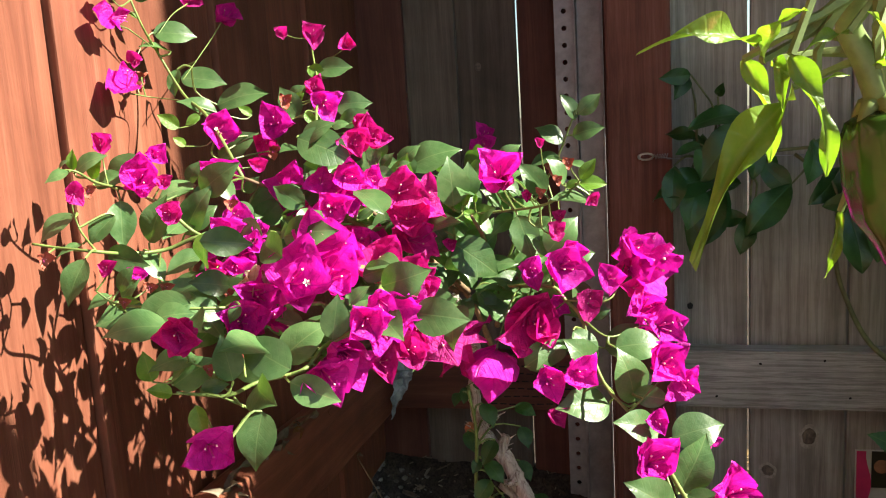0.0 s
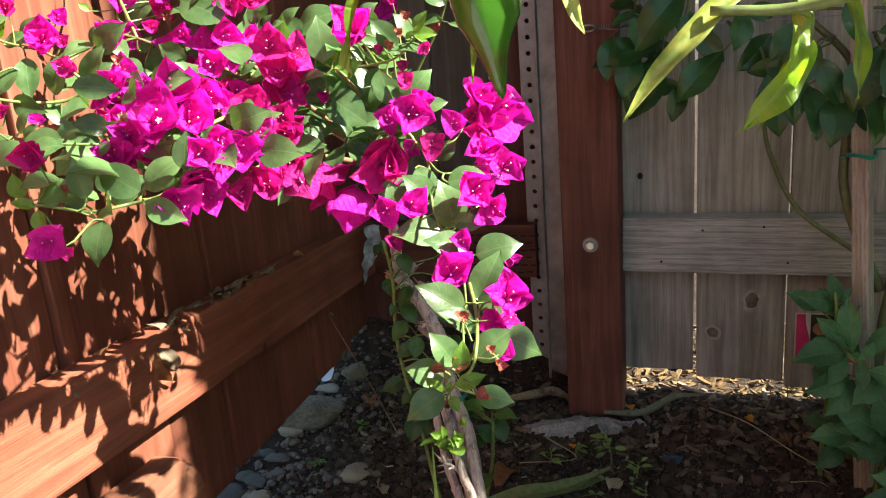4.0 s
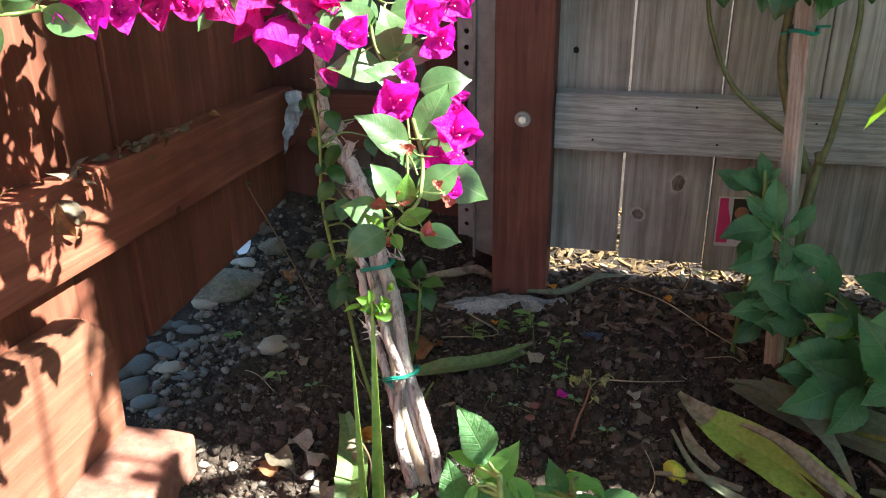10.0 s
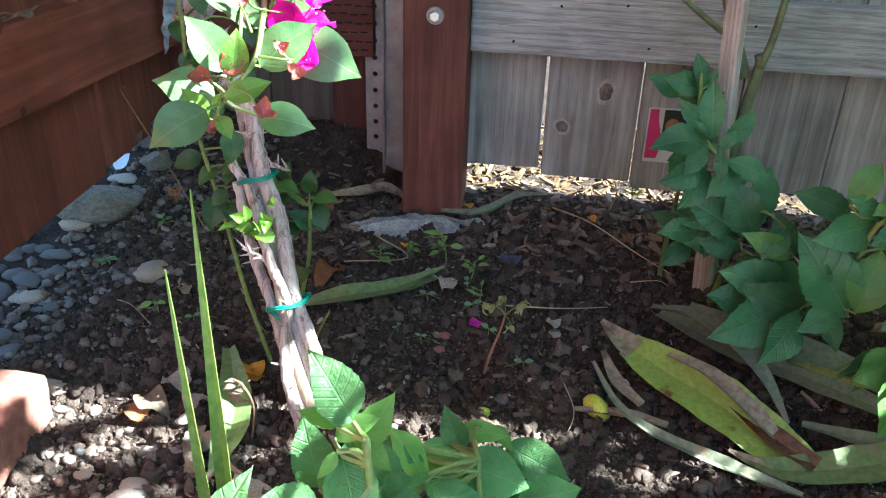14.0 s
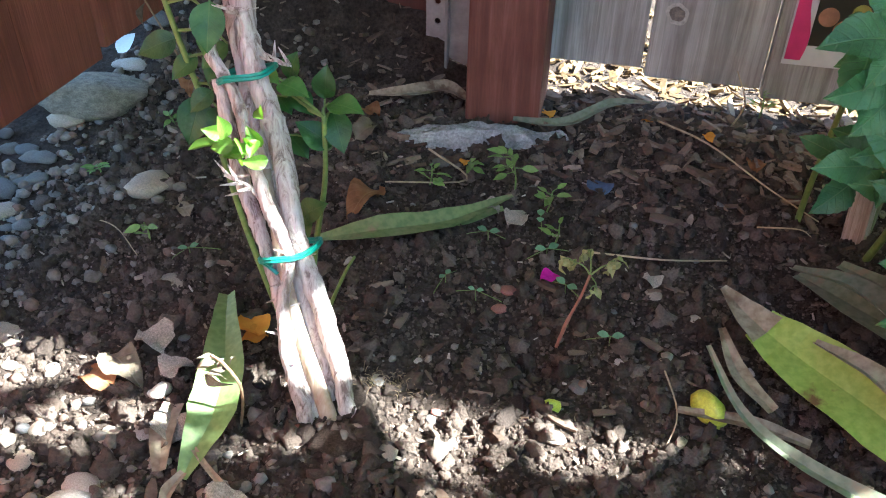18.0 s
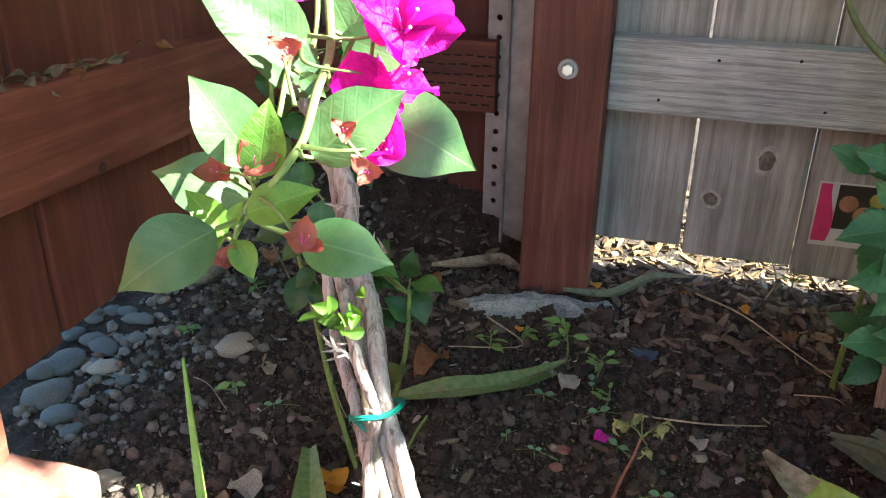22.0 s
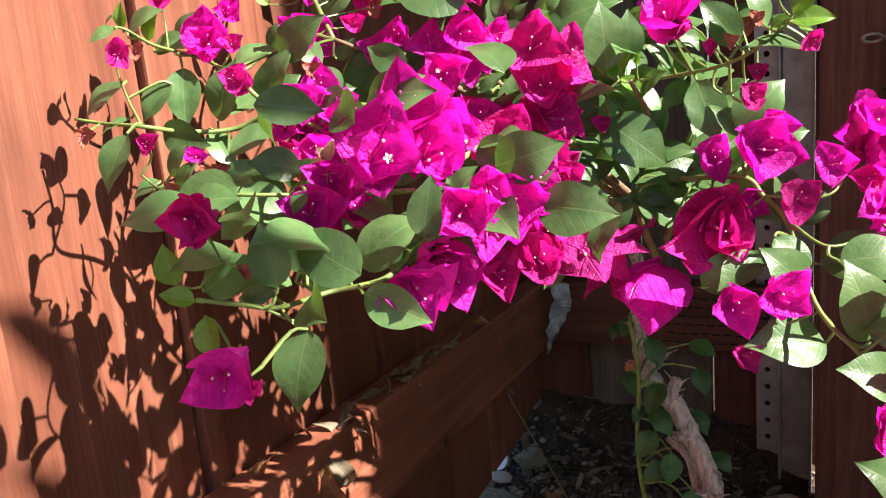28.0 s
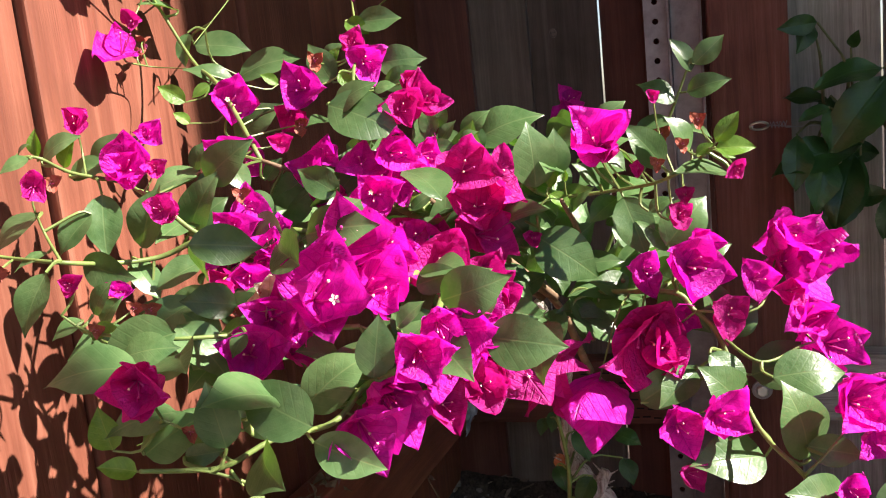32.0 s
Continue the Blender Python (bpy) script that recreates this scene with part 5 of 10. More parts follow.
# the fine stalk of every leaf and flower, joined to the nearest branch
for base, d, r in B_ENDS:
    q = min(ALL_BRANCH_POINTS, key=lambda p: (p - base).length)
    if (q - base).length > 0.07:
        q = base - d * 0.03 + Vector((0, 0.02, -0.015))
    mid = base.lerp(q, 0.45) - d * 0.25 * (q - base).length
    bm = bmesh.new()
    tube(bm, curve_points((q, mid, base), 3), [r * 0.85] * 4 + [r * 0.7] * 3, 5)
    part("stalk", bm, M_stem, bougainvillea)

def bark_material():
    m, nt, bsdf = nodes_of("pale_fissured_bark")
    g = noise_tex(nt, coords(nt, (150, 150, 8)), 1.0, 7, 0.7, 0.8)
    f = noise_tex(nt, coords(nt, (420, 420, 45)), 1.0, 4, 0.7)
    b = noise_tex(nt, coords(nt, (14, 14, 6)), 1.0, 4, 0.6)
    c = ramp(nt, g, [(0.40, (0.17, 0.11, 0.095)), (0.46, (0.52, 0.43, 0.40)), (0.57, (0.80, 0.755, 0.735))])
    c = mix_col(nt, math_node(nt, "MULTIPLY", f, 0.5), c, (0.62, 0.55, 0.51))
    c = mix_col(nt, 0.55, c, ramp(nt, b, [(0.35, (0.80, 0.68, 0.64)), (0.65, (1.15, 1.13, 1.12))]), "MULTIPLY")
    link(nt, c, bsdf.inputs["Base Color"])
    bsdf.inputs["Roughness"].default_value = 0.85
    bump(nt, math_node(nt, "ADD", g, math_node(nt, "MULTIPLY", f, 0.6)), bsdf, 1.0, 0.006)
    return m


M_bark = bark_material()


def trunk(pts, radii, name="trunk", seed=0, nodes=()):
    line = curve_points(pts, 8)
    n = len(line) - 1
    bm = bmesh.new()
    rr = []
    for i in range(n + 1):
        u = i / n * (len(radii) - 1)
        k = min(int(u), len(radii) - 2)
        r = radii[k] + (radii[k + 1] - radii[k]) * (u - k)
        rr.append(0.81 * r * (1 + 0.10 * noise.noise(Vector((seed, i * 0.55, 0)))))
    for c in nodes:
        rr[int(c * n)] *= 1.22
    tube(bm, line, rr, 22)
    for v in bm.verts:
        v.co += noise.noise_vector(v.co * 90 + Vector((seed, 0, 0))) * 0.0012 + noise.noise_vector(Vector((v.co.x * 420, v.co.y * 420, v.co.z * 30 + seed))) * 0.0009
    part(name, bm, M_bark, bougainvillea, smooth=True)
    rng = random.Random(seed)
    for k in range(5):      # thorns and snags
        p = line[rng.randrange(3, n)]
        d = Vector((rng.uniform(-1, 1), rng.uniform(-1, 0.2), rng.uniform(0, 0.8))).normalized()
        bm = bmesh.new()
        tube(bm, [p, p + d * 0.008, p + d * rng.uniform(0.013, 0.02)], [0.0016, 0.001, 0.0003], 5)
        part("thorn", bm, M_bark, bougainvillea)


# bare stems bundled with ties
trunk(((0.0136, -0.4815, -0.0316), (0.0076, -0.4735, -0.0016), (0.0025, -0.4659, 0.0236), (-0.0076, -0.4575, 0.0518), (-0.0206, -0.4473, 0.0858), (-0.0330, -0.4395, 0.1118), (-0.0416, -0.4277, 0.1511), (-0.0508, -0.4164, 0.1886), (-0.0651, -0.4058, 0.2240), (-0.0742, -0.3969, 0.2537), (-0.0767, -0.3906, 0.2748), (-0.0858, -0.3842, 0.2961), (-0.0963, -0.3793, 0.3122), (-0.1053, -0.3742, 0.3292), (-0.1152, -0.3709, 0.3404), (-0.1267, -0.3675, 0.3517), (-0.1352, -0.3637, 0.3643), (-0.1397, -0.3588, 0.3805), (-0.1432, -0.3536, 0.3979), (-0.1392, -0.3656, 0.4279), (-0.1312, -0.3936, 0.4629), (-0.1312, -0.4286, 0.4979), (-0.1372, -0.4536, 0.5329)),
      (0.0085, 0.0085, 0.0088, 0.0090, 0.0092, 0.0094, 0.0095, 0.0097, 0.0098, 0.0098, 0.0098, 0.0100, 0.0104, 0.0108, 0.0106, 0.0100, 0.0094, 0.0088, 0.0082, 0.0075, 0.0066, 0.0056, 0.0048), seed=3, nodes=(0.33, 0.47, 0.56, 0.66))
trunk(((-0.0140, -0.4878, -0.0327), (-0.0200, -0.4798, -0.0027), (-0.0315, -0.4703, 0.0290), (-0.0367, -0.4616, 0.0579), (-0.0445, -0.4559, 0.0769), (-0.0537, -0.4470, 0.1065), (-0.0627, -0.4400, 0.1299), (-0.0743, -0.4317, 0.1575), (-0.0828, -0.4228, 0.1874), (-0.0869, -0.4177, 0.2044), (-0.0914, -0.4119, 0.2235)),
      (0.0095, 0.0112, 0.0088, 0.0070, 0.0066, 0.0064, 0.0064, 0.0064, 0.0062, 0.0060, 0.0052), seed=8, nodes=(0.28, 0.6))
trunk(((-0.0156, -0.4941, -0.0269), (-0.0216, -0.4861, 0.0031), (-0.0328, -0.4785, 0.0285), (-0.0391, -0.4682, 0.0628), (-0.0384, -0.4613, 0.0858), (-0.0345, -0.4544, 0.1086), (-0.0405, -0.4490, 0.1267), (-0.0507, -0.4431, 0.1464), (-0.0608, -0.4357, 0.1709), (-0.0692, -0.4270, 0.1999), (-0.0788, -0.4201, 0.2231), (-0.0922, -0.4148, 0.2407), (-0.0932, -0.4127, 0.2476)),
      (0.0065, 0.0078, 0.0056, 0.0052, 0.0052, 0.0056, 0.0058, 0.0062, 0.0058, 0.0054, 0.0050, 0.0056, 0.0050), seed=14, nodes=(0.35, 0.55, 0.72))
trunk(((-0.0001, -0.4792, -0.0375), (-0.0061, -0.4712, -0.0075), (-0.0175, -0.4580, 0.0368), (-0.0275, -0.4478, 0.0706), (-0.0373, -0.4380, 0.1033), (-0.0511, -0.4271, 0.1397), (-0.0617, -0.4157, 0.1778), (-0.0732, -0.4062, 0.2093), (-0.0788, -0.3990, 0.2332), (-0.0843, -0.3935, 0.2517), (-0.0901, -0.3813, 0.2656), (-0.0985, -0.3726, 0.2882), (-0.1157, -0.3680, 0.3034)),
      (0.0090, 0.0098, 0.0092, 0.0080, 0.0074, 0.0072, 0.0070, 0.0070, 0.0068, 0.0066, 0.0066, 0.0062, 0.0058), seed=21)
trunk(((-0.1165, -0.3771, 0.3398), (-0.1111, -0.3750, 0.3499), (-0.1057, -0.3730, 0.3601)),
      (0.0075, 0.0072, 0.0066), seed=30, name="cut_stub")
trunk(((-0.1334, -0.3676, 0.3647), (-0.1382, -0.3711, 0.3662), (-0.1429, -0.3747, 0.3677)),
      (0.0078, 0.0080, 0.0078), seed=33, name="cut_stub")
trunk(((-0.1341, -0.3570, 0.3667), (-0.1265, -0.3565, 0.3716), (-0.1190, -0.3560, 0.3766)),
      (0.0060, 0.0056, 0.0052), seed=36, name="cut_stub")
trunk(((-0.0968, -0.3865, 0.3150), (-0.1013, -0.3896, 0.3146), (-0.1059, -0.3928, 0.3141)),
      (0.0052, 0.0044, 0.0040), seed=39, name="cut_stub")
trunk(((-0.0756, -0.4008, 0.2673), (-0.0785, -0.4033, 0.2691), (-0.0813, -0.4057, 0.2709)),
      (0.0042, 0.0034, 0.0030), seed=42, name="cut_stub")
trunk(((-0.0559, -0.4408, 0.1473), (-0.0647, -0.4426, 0.1609), (-0.0796, -0.4445, 0.1685)),
      (0.0026, 0.0020, 0.0012), seed=45, name="dry_twig")
trunk(((-0.0612, -0.4069, 0.2404), (-0.0505, -0.4065, 0.2384), (-0.0399, -0.4061, 0.2364)),
      (0.0012, 0.0010, 0.0006), seed=46, name="dry_twig")
bm = bmesh.new()
bmesh.ops.create_icosphere(bm, subdivisions=2, radius=0.0072, matrix=Matrix.Translation((-0.1455, -0.3740, 0.3680)) @ Matrix.Diagonal((0.8, 0.6, 1.1, 1)))
for v in bm.verts:
    v.co += noise.noise_vector(v.co * 200) * 0.0012
part("healed_scar", bm, plain("orange_scar_wood", (0.48, 0.20, 0.09), 0.8, var=0.3, scale=120), bougainvillea, "orange healed pruning scar", True)
# flat split stake among the stems
bm = bmesh.new()
line = curve_points(((0.0012, -0.4860, -0.032), (-0.0039, -0.4830, -0.007), (-0.0186, -0.4715, 0.0287), (-0.0319, -0.4600, 0.0626), (-0.0430, -0.4475, 0.0956), (-0.0502, -0.4365, 0.1282), (-0.058, -0.423, 0.165)), 5)
for i, c in enumerate(line):
    u = i / (len(line) - 1)
    axis = (line[min(i + 1, len(line) - 1)] - line[max(i - 1, 0)]).normalized()
    across = axis.cross(Vector((0.10, -0.95, 0.25))).normalized()
    out = across.cross(axis).normalized()
    w = 0.0068 - 0.0034 * u
    for k in range(12):
        a = k * math.pi / 6
        q = across * (w * math.copysign(abs(math.cos(a)) ** 0.6, math.cos(a))) + out * (0.0042 * math.copysign(abs(math.sin(a)) ** 0.7, math.sin(a)))
        q *= 1 + 0.16 * noise.noise(Vector((k * 1.7, u * 2.5, 3.0)))
        bm.verts.new(c + q)
bm.verts.ensure_lookup_table()
for i in range(len(line) - 1):
    for k in range(12):
        bm.faces.new([bm.verts[j] for j in (12 * i + k, 12 * i + (k + 1) % 12, 12 * i + 12 + (k + 1) % 12, 12 * i + 12 + k)])
bm.faces.new([bm.verts[k] for k in range(11, -1, -1)])
bm.faces.new([bm.verts[12 * (len(line) - 1) + k] for k in range(12)])
part("support_stake", bm, wood("pale_split_stake", (0.30, 0.20, 0.11), (0.50, 0.42, 0.33), (0.66, 0.60, 0.52), "z", 0.75, 2.2, 0.6), bougainvillea, "flat split wooden support stake", True)

M_tie = plain("green_plastic_tie", (0.02, 0.22, 0.16), 0.35, var=0.15)


def tie(centre, axis, r, parent, tails):
    axis = Vector(axis).normalized()
    q = axis.to_track_quat("Z", "Y")
    ring = [Vector(centre) + q @ Vector((r * 1.15 * math.cos(a), r * 0.85 * math.sin(a), 0.0012 * math.sin(3 * a))) for a in [k * 2 * math.pi / 20 for k in range(21)]]
    bm = bmesh.new()
    for dz in (0, 0.0022):
        tube(bm, [p + axis * dz for p in ring], [0.0014] * 21, 5, False)
    side = Vector(centre) + q @ Vector((r * 1.1, -r * 0.3, 0))
    for d in tails:
        tube(bm, curve_points((side, side + Vector(d) * 0.5, side + Vector(d) + Vector((0, 0, -0.002))), 4), [0.0016] * 9, 5)
    part("tie", bm, M_tie, parent, "thin green plastic tie")


# fresh sprout on the bark
S_RNG = random.Random(12)
for k in range(18):
    p = Vector((-0.066 + S_RNG.gauss(0, 0.011), -0.446 + S_RNG.gauss(0, 0.006), 0.196 + S_RNG.gauss(0, 0.010)))
    d = Vector((S_RNG.uniform(-1, 1), S_RNG.uniform(-1, 0.1), S_RNG.uniform(-0.4, 0.9))).normalized() * S_RNG.uniform(0.011, 0.021)
    lf(*p, *(p + d), S_RNG.randint(-50, 50), "y", ends=[])

tie((-0.0385, -0.441, 0.109), (-0.25, 0.22, 0.9), 0.0205, bougainvillea, ((0.012, -0.006, 0.004), (0.014, -0.002, -0.006)))
tie((-0.0715, -0.407, 0.227), (-0.22, 0.15, 0.9), 0.0185, bougainvillea, ((0.010, -0.004, 0.008),))

# ---- fence details ----
M_steel = plain("dull_galvanised_steel", (0.30, 0.29, 0.30), 0.55, metal=0.75, var=0.25, scale=40, relief=0.15)
M_bolt = plain("bright_zinc_bolt", (0.62, 0.62, 0.60), 0.35, metal=0.9, var=0.15)
M_dark = plain("dark_hollow", (0.012, 0.009, 0.008), 0.9, var=0.2)
M_ring = plain("knot_ring_wood", (0.34, 0.30, 0.26), 0.8, var=0.3, scale=200, relief=0.4)
M_knot = plain("dark_knot_wood", (0.14, 0.108, 0.085), 0.8, var=0.5, scale=260, relief=0.6)

steel_post = thing("steel_post", "perforated galvanised steel fence post", "post")
bm = bmesh.new()
for lo, hi in (((-0.045, 0.112, -0.1), (-0.006, 0.116, 1.9)), ((-0.049, 0.100, -0.1), (-0.045, 0.150, 1.9)), ((-0.009, 0.092, -0.1), (-0.005, 0.1118, 1.9))):
    add_box(bm, lo, hi, 0.0012)
    part("channel_face" if lo[0] == -0.045 else "channel_side", bm, M_steel, steel_post)
    bm = bmesh.new()
bm.free()
# flange with a row of holes: strips on both sides of the holes and bridges between
bm = bmesh.new()
X0, X1, HX, HR = -0.079, -0.0495, -0.064, 0.0042
pitch, z0, count = 0.0258, -0.08, 76
for k in range(count):
    zc = z0 + pitch * k
    ring = [(HX + HR * math.cos(a), zc + HR * math.sin(a)) for a in [j * math.pi / 4 for j in range(8)]]
    rect = [(X1, zc), (X1, zc + pitch / 2), (HX, zc + pitch / 2), (X0, zc + pitch / 2), (X0, zc), (X0, zc - pitch / 2), (HX, zc - pitch / 2), (X1, zc - pitch / 2)]
    for y in (0.124,):
        rv = [bm.verts.new((x, y, z)) for x, z in ring]
        ov = [bm.verts.new((x, y, z)) for x, z in rect]
        for j in range(8):
            bm.faces.new((ov[j], ov[(j + 1) % 8], rv[(j + 1) % 8], rv[j]))
bmesh.ops.remove_doubles(bm, verts=bm.verts[:], dist=1e-5)
side = bmesh.ops.solidify(bm, geom=bm.faces[:], thickness=0.003)
part("perforated_flange", bm, M_steel, steel_post, "flange with a row of round holes")

bm = bmesh.new()
add_box(bm, (-0.079, 0.118, 1.86), (-0.006, 0.15, 1.875), 0.001)
part("cap", bm, M_steel, steel_post)

# bolt with washer on the post
bm = bmesh.new()
bmesh.ops.create_cone(bm, cap_ends=True, segments=20, radius1=0.0125, radius2=0.0118, depth=0.0025, matrix=Matrix.Translation((0.0445, -0.0015, 0.300)) @ Matrix.Rotation(math.pi / 2, 4, "X"))
washer = part("washer", bm, M_steel, post)
bm = bmesh.new()
bmesh.ops.create_cone(bm, cap_ends=True, segments=6, radius1=0.0082, radius2=0.0072, depth=0.0065, matrix=Matrix.Translation((0.0445, -0.0058, 0.300)) @ Matrix.Rotation(math.pi / 2, 4, "X"))
bmesh.ops.bevel(bm, geom=bm.edges[:], offset=0.0008, segments=1, affect="EDGES")
part("bolt_head", bm, M_bolt, post, "bright hexagonal bolt head")

# screw eye with trellis wire
eye = thing("screw_eye", "steel screw eye holding a stretched trellis wire", "hook")
bm = bmesh.new()
ring = [(0.052 + 0.010 * math.cos(a) - 0.0, -0.014 - 0.004 * math.sin(a), 0.628 + 0.0045 * math.sin(a)) for a in [k * math.pi / 8 for k in range(17)]]
tube(bm, ring, [0.0016] * 17, 6, False)
tube(bm, ((0.044, 0.012, 0.628), (0.044, -0.012, 0.628)), (0.002, 0.002), 6)
part("eye", bm, M_bolt, eye)
bm = bmesh.new()
wire = curve_points(((0.062, -0.014, 0.628), (0.085, -0.02, 0.625), (0.12, -0.03, 0.624), (0.5, -0.06, 0.622), (1.2, -0.08, 0.62)), 6)
tube(bm, wire, [0.0007] * len(wire), 5)
coil = [(0.064 + 0.018 * k / 24, -0.016 - 0.0035 * math.sin(k * 1.3), 0.628 + 0.0035 * math.cos(k * 1.3)) for k in range(25)]
tube(bm, coil, [0.0006] * 25, 4)
part("wire", bm, M_steel, eye)

# knots and holes in the back boards
def disc_part(name, x, y, z, rx, rz, material, parent, depth=0.003):
    bm = bmesh.new()
    bmesh.ops.create_cone(bm, cap_ends=True, segments=18, radius1=1.0, radius2=0.86, depth=1.0)
    for v in bm.verts:
        a = math.atan2(v.co.y, v.co.x)
        k = 1 + 0.09 * math.sin(2 * a + x * 40) + 0.05 * math.sin(5 * a)
        v.co = Vector((x + v.co.x * rx * k, y - 0.0004 + (0.5 - v.co.z) * depth * 0.5, z + v.co.y * rz * k))
    return part(name, bm, material, parent, smooth=False)


for x, z, rx, rz in ((0.288, 0.186, 0.0115, 0.0135), (0.229, 0.129, 0.0095, 0.0095), (0.69, 0.385, 0.013, 0.016), (0.585, 0.64, 0.010, 0.012), (0.43, 0.79, 0.011, 0.012)):
    disc_part("knot_ring", x, 0.0772, z, rx * 1.45, rz * 1.5, M_ring, back_fence, 0.0012)
    disc_part("knot", x, 0.0766, z, rx, rz, M_knot, back_fence)
for x, z, r in ((0.116, 0.392, 0.0048), (0.415, 0.56, 0.004)):
    disc_part("nail_hole", x, 0.0768, z, r, r, M_dark, back_fence, 0.001)
for x, z in ((0.212, 0.313), (0.150, 0.262), (0.335, 0.262), (0.300, 0.318), (0.47, 0.30), (0.49, 0.262)):
    disc_part("nail_head", x, 0.0372, z, 0.0019, 0.0019, M_dark, back_fence, 0.0012)
disc_part("knot", -0.205, 0.1445, 0.775, 0.006, 0.007, M_knot, side_panel)
disc_part("knot", -0.105, 0.1445, 0.405, 0.008, 0.009, M_knot, side_panel)

# rail of the corner panel carries rows of short incisions
rng = random.Random(9)
cut_mesh = bpy.data.meshes.new("incision")
bm = bmesh.new()
add_box(bm, (-0.0055, -0.0006, -0.0011), (0.0055, 0.0006, 0.0011), 0.0004)
bm.to_mesh(cut_mesh)
bm.free()
cut_mesh.materials.append(M_dark)
for row in range(6):
    for col in range(9):
        piece("incision", cut_mesh, side_panel, pose(-0.20 + 0.0155 * col + 0.0075 * (row % 2), 0.1058, 0.219 + 0.0132 * row + rng.uniform(-0.001, 0.001)))

# knots on the left rail, and the board laid along the foot of the left fence
def side_disc(name, x, y, z, ry, rz, material, parent):
    bm = bmesh.new()
    bmesh.ops.create_cone(bm, cap_ends=True, segments=16, radius1=1.0, radius2=0.85, depth=1.0)
    for v in bm.verts:
        v.co = Vector((x + (v.co.z - 0.5) * 0.0015, y + v.co.x * ry, z + v.co.y * rz))
    part(name, bm, material, parent)


side_disc("knot", -0.3634, -0.315, 0.243, 0.0065, 0.006, plain("dark_red_knot", (0.055, 0.022, 0.015), 0.8, var=0.3), left_fence)
kick = thing("kickboard", "red-stained plank with a clipped corner along the fence foot", "plank")
bm = bmesh.new()
prof = [(-0.505, -0.06), (-0.494, 0.135), (-0.500, 0.162), (-0.533, 0.198), (-1.5, 0.248), (-1.5, -0.06)]
rings = [[bm.verts.new((x, y, z)) for y, z in prof] for x in (-0.398, -0.362)]
bm.faces.new(rings[0])
bm.faces.new(rings[1][::-1])
for k in range(6):
    bm.faces.new((rings[0][k], rings[1][k], rings[1][(k + 1) % 6], rings[0][(k + 1) % 6]))
bmesh.ops.recalc_face_normals(bm, faces=bm.faces[:])
bmesh.ops.bevel(bm, geom=bm.edges[:], offset=0.004, segments=2, affect="EDGES")
part("plank_body", bm, M_plank, kick)
for y, z in ((-0.55, 0.065), (-0.545, 0.135), (-0.80, 0.06), (-0.80, 0.12)):
    side_disc("nail_head", -0.3608, y, z, 0.0022, 0.0022, M_knot, kick)

# brick lying in front of it
def brick_material():
    m, nt, bsdf = nodes_of("worn_red_brick")
    a = noise_tex(nt, coords(nt), 55, 7, 0.7)
    b = noise_tex(nt, coords(nt), 9, 4, 0.6)
    c = ramp(nt, a, [(0.3, (0.165, 0.064, 0.043)), (0.55, (0.255, 0.112, 0.080)), (0.75, (0.33, 0.19, 0.148))])
    c = mix_col(nt, ramp(nt, b, [(0.55, (0, 0, 0)), (0.72, (0.5, 0.5, 0.5))]), c, (0.30, 0.20, 0.16))
    link(nt, c, bsdf.inputs["Base Color"])
    bsdf.inputs["Roughness"].default_value = 0.9
    bump(nt, a, bsdf, 0.7, 0.003)
    return m


M_brick = brick_material()
bm = bmesh.new()
add_box(bm, (-0.046, -0.0975, -0.03), (0.046, 0.0975, 0.03), 0.007)
bmesh.ops.subdivide_edges(bm, edges=bm.edges[:], cuts=2, use_grid_fill=True)
for v in bm.verts:
    v.co += noise.noise_vector(v.co * 45) * 0.0022
brick = mesh_object("brick", bm, M_brick, True)
brick.matrix_world = pose(-0.322, -0.590, 0.004, 0, 2, 4)
tagged(brick, "worn red brick with chipped edges lying on the soil", "brick")

# ---- ground cover ----
def island_material(name, colours, rough, scale=90.0, relief=0.5):
    m, nt, bsdf = nodes_of(name)
    geo = nt.nodes.new("ShaderNodeNewGeometry")
    c = ramp(nt, geo.outputs["Random Per Island"], [(i / (len(colours) - 1), col) for i, col in enumerate(colours)])
    n = noise_tex(nt, coords(nt), scale, 5, 0.65)
    c = mix_col(nt, 0.75, c, ramp(nt, n, [(0.3, (0.55, 0.55, 0.55)), (0.7, (1.3, 1.3, 1.3))]), "MULTIPLY")
    link(nt, c, bsdf.inputs["Base Color"])
    bsdf.inputs["Roughness"].default_value = rough
    bsdf.inputs["Specular IOR Level"].default_value = 0.25
    bump(nt, n, bsdf, relief, 0.003)
    return m


def lump(seed, level=1, flat=0.7, rough=0.25):
    """Points and faces of an uneven pebble of radius 1."""
    rng = random.Random(seed)
    bm = bmesh.new()
    bmesh.ops.create_icosphere(bm, subdivisions=level, radius=1.0)
    ph = Vector((rng.uniform(0, 90), rng.uniform(0, 90), 0))
    for v in bm.verts:
        v.co *= 1 + rough * (noise.noise(v.co * 1.3 + ph) * 1.6 + rng.uniform(-0.35, 0.35) * (rough > 0.5))
        v.co.z *= flat
    bm.verts.index_update()
    vs = np.array([v.co[:] for v in bm.verts])
    fs = [[v.index for v in f.verts] for f in bm.faces]
    bm.free()
    return vs, fs


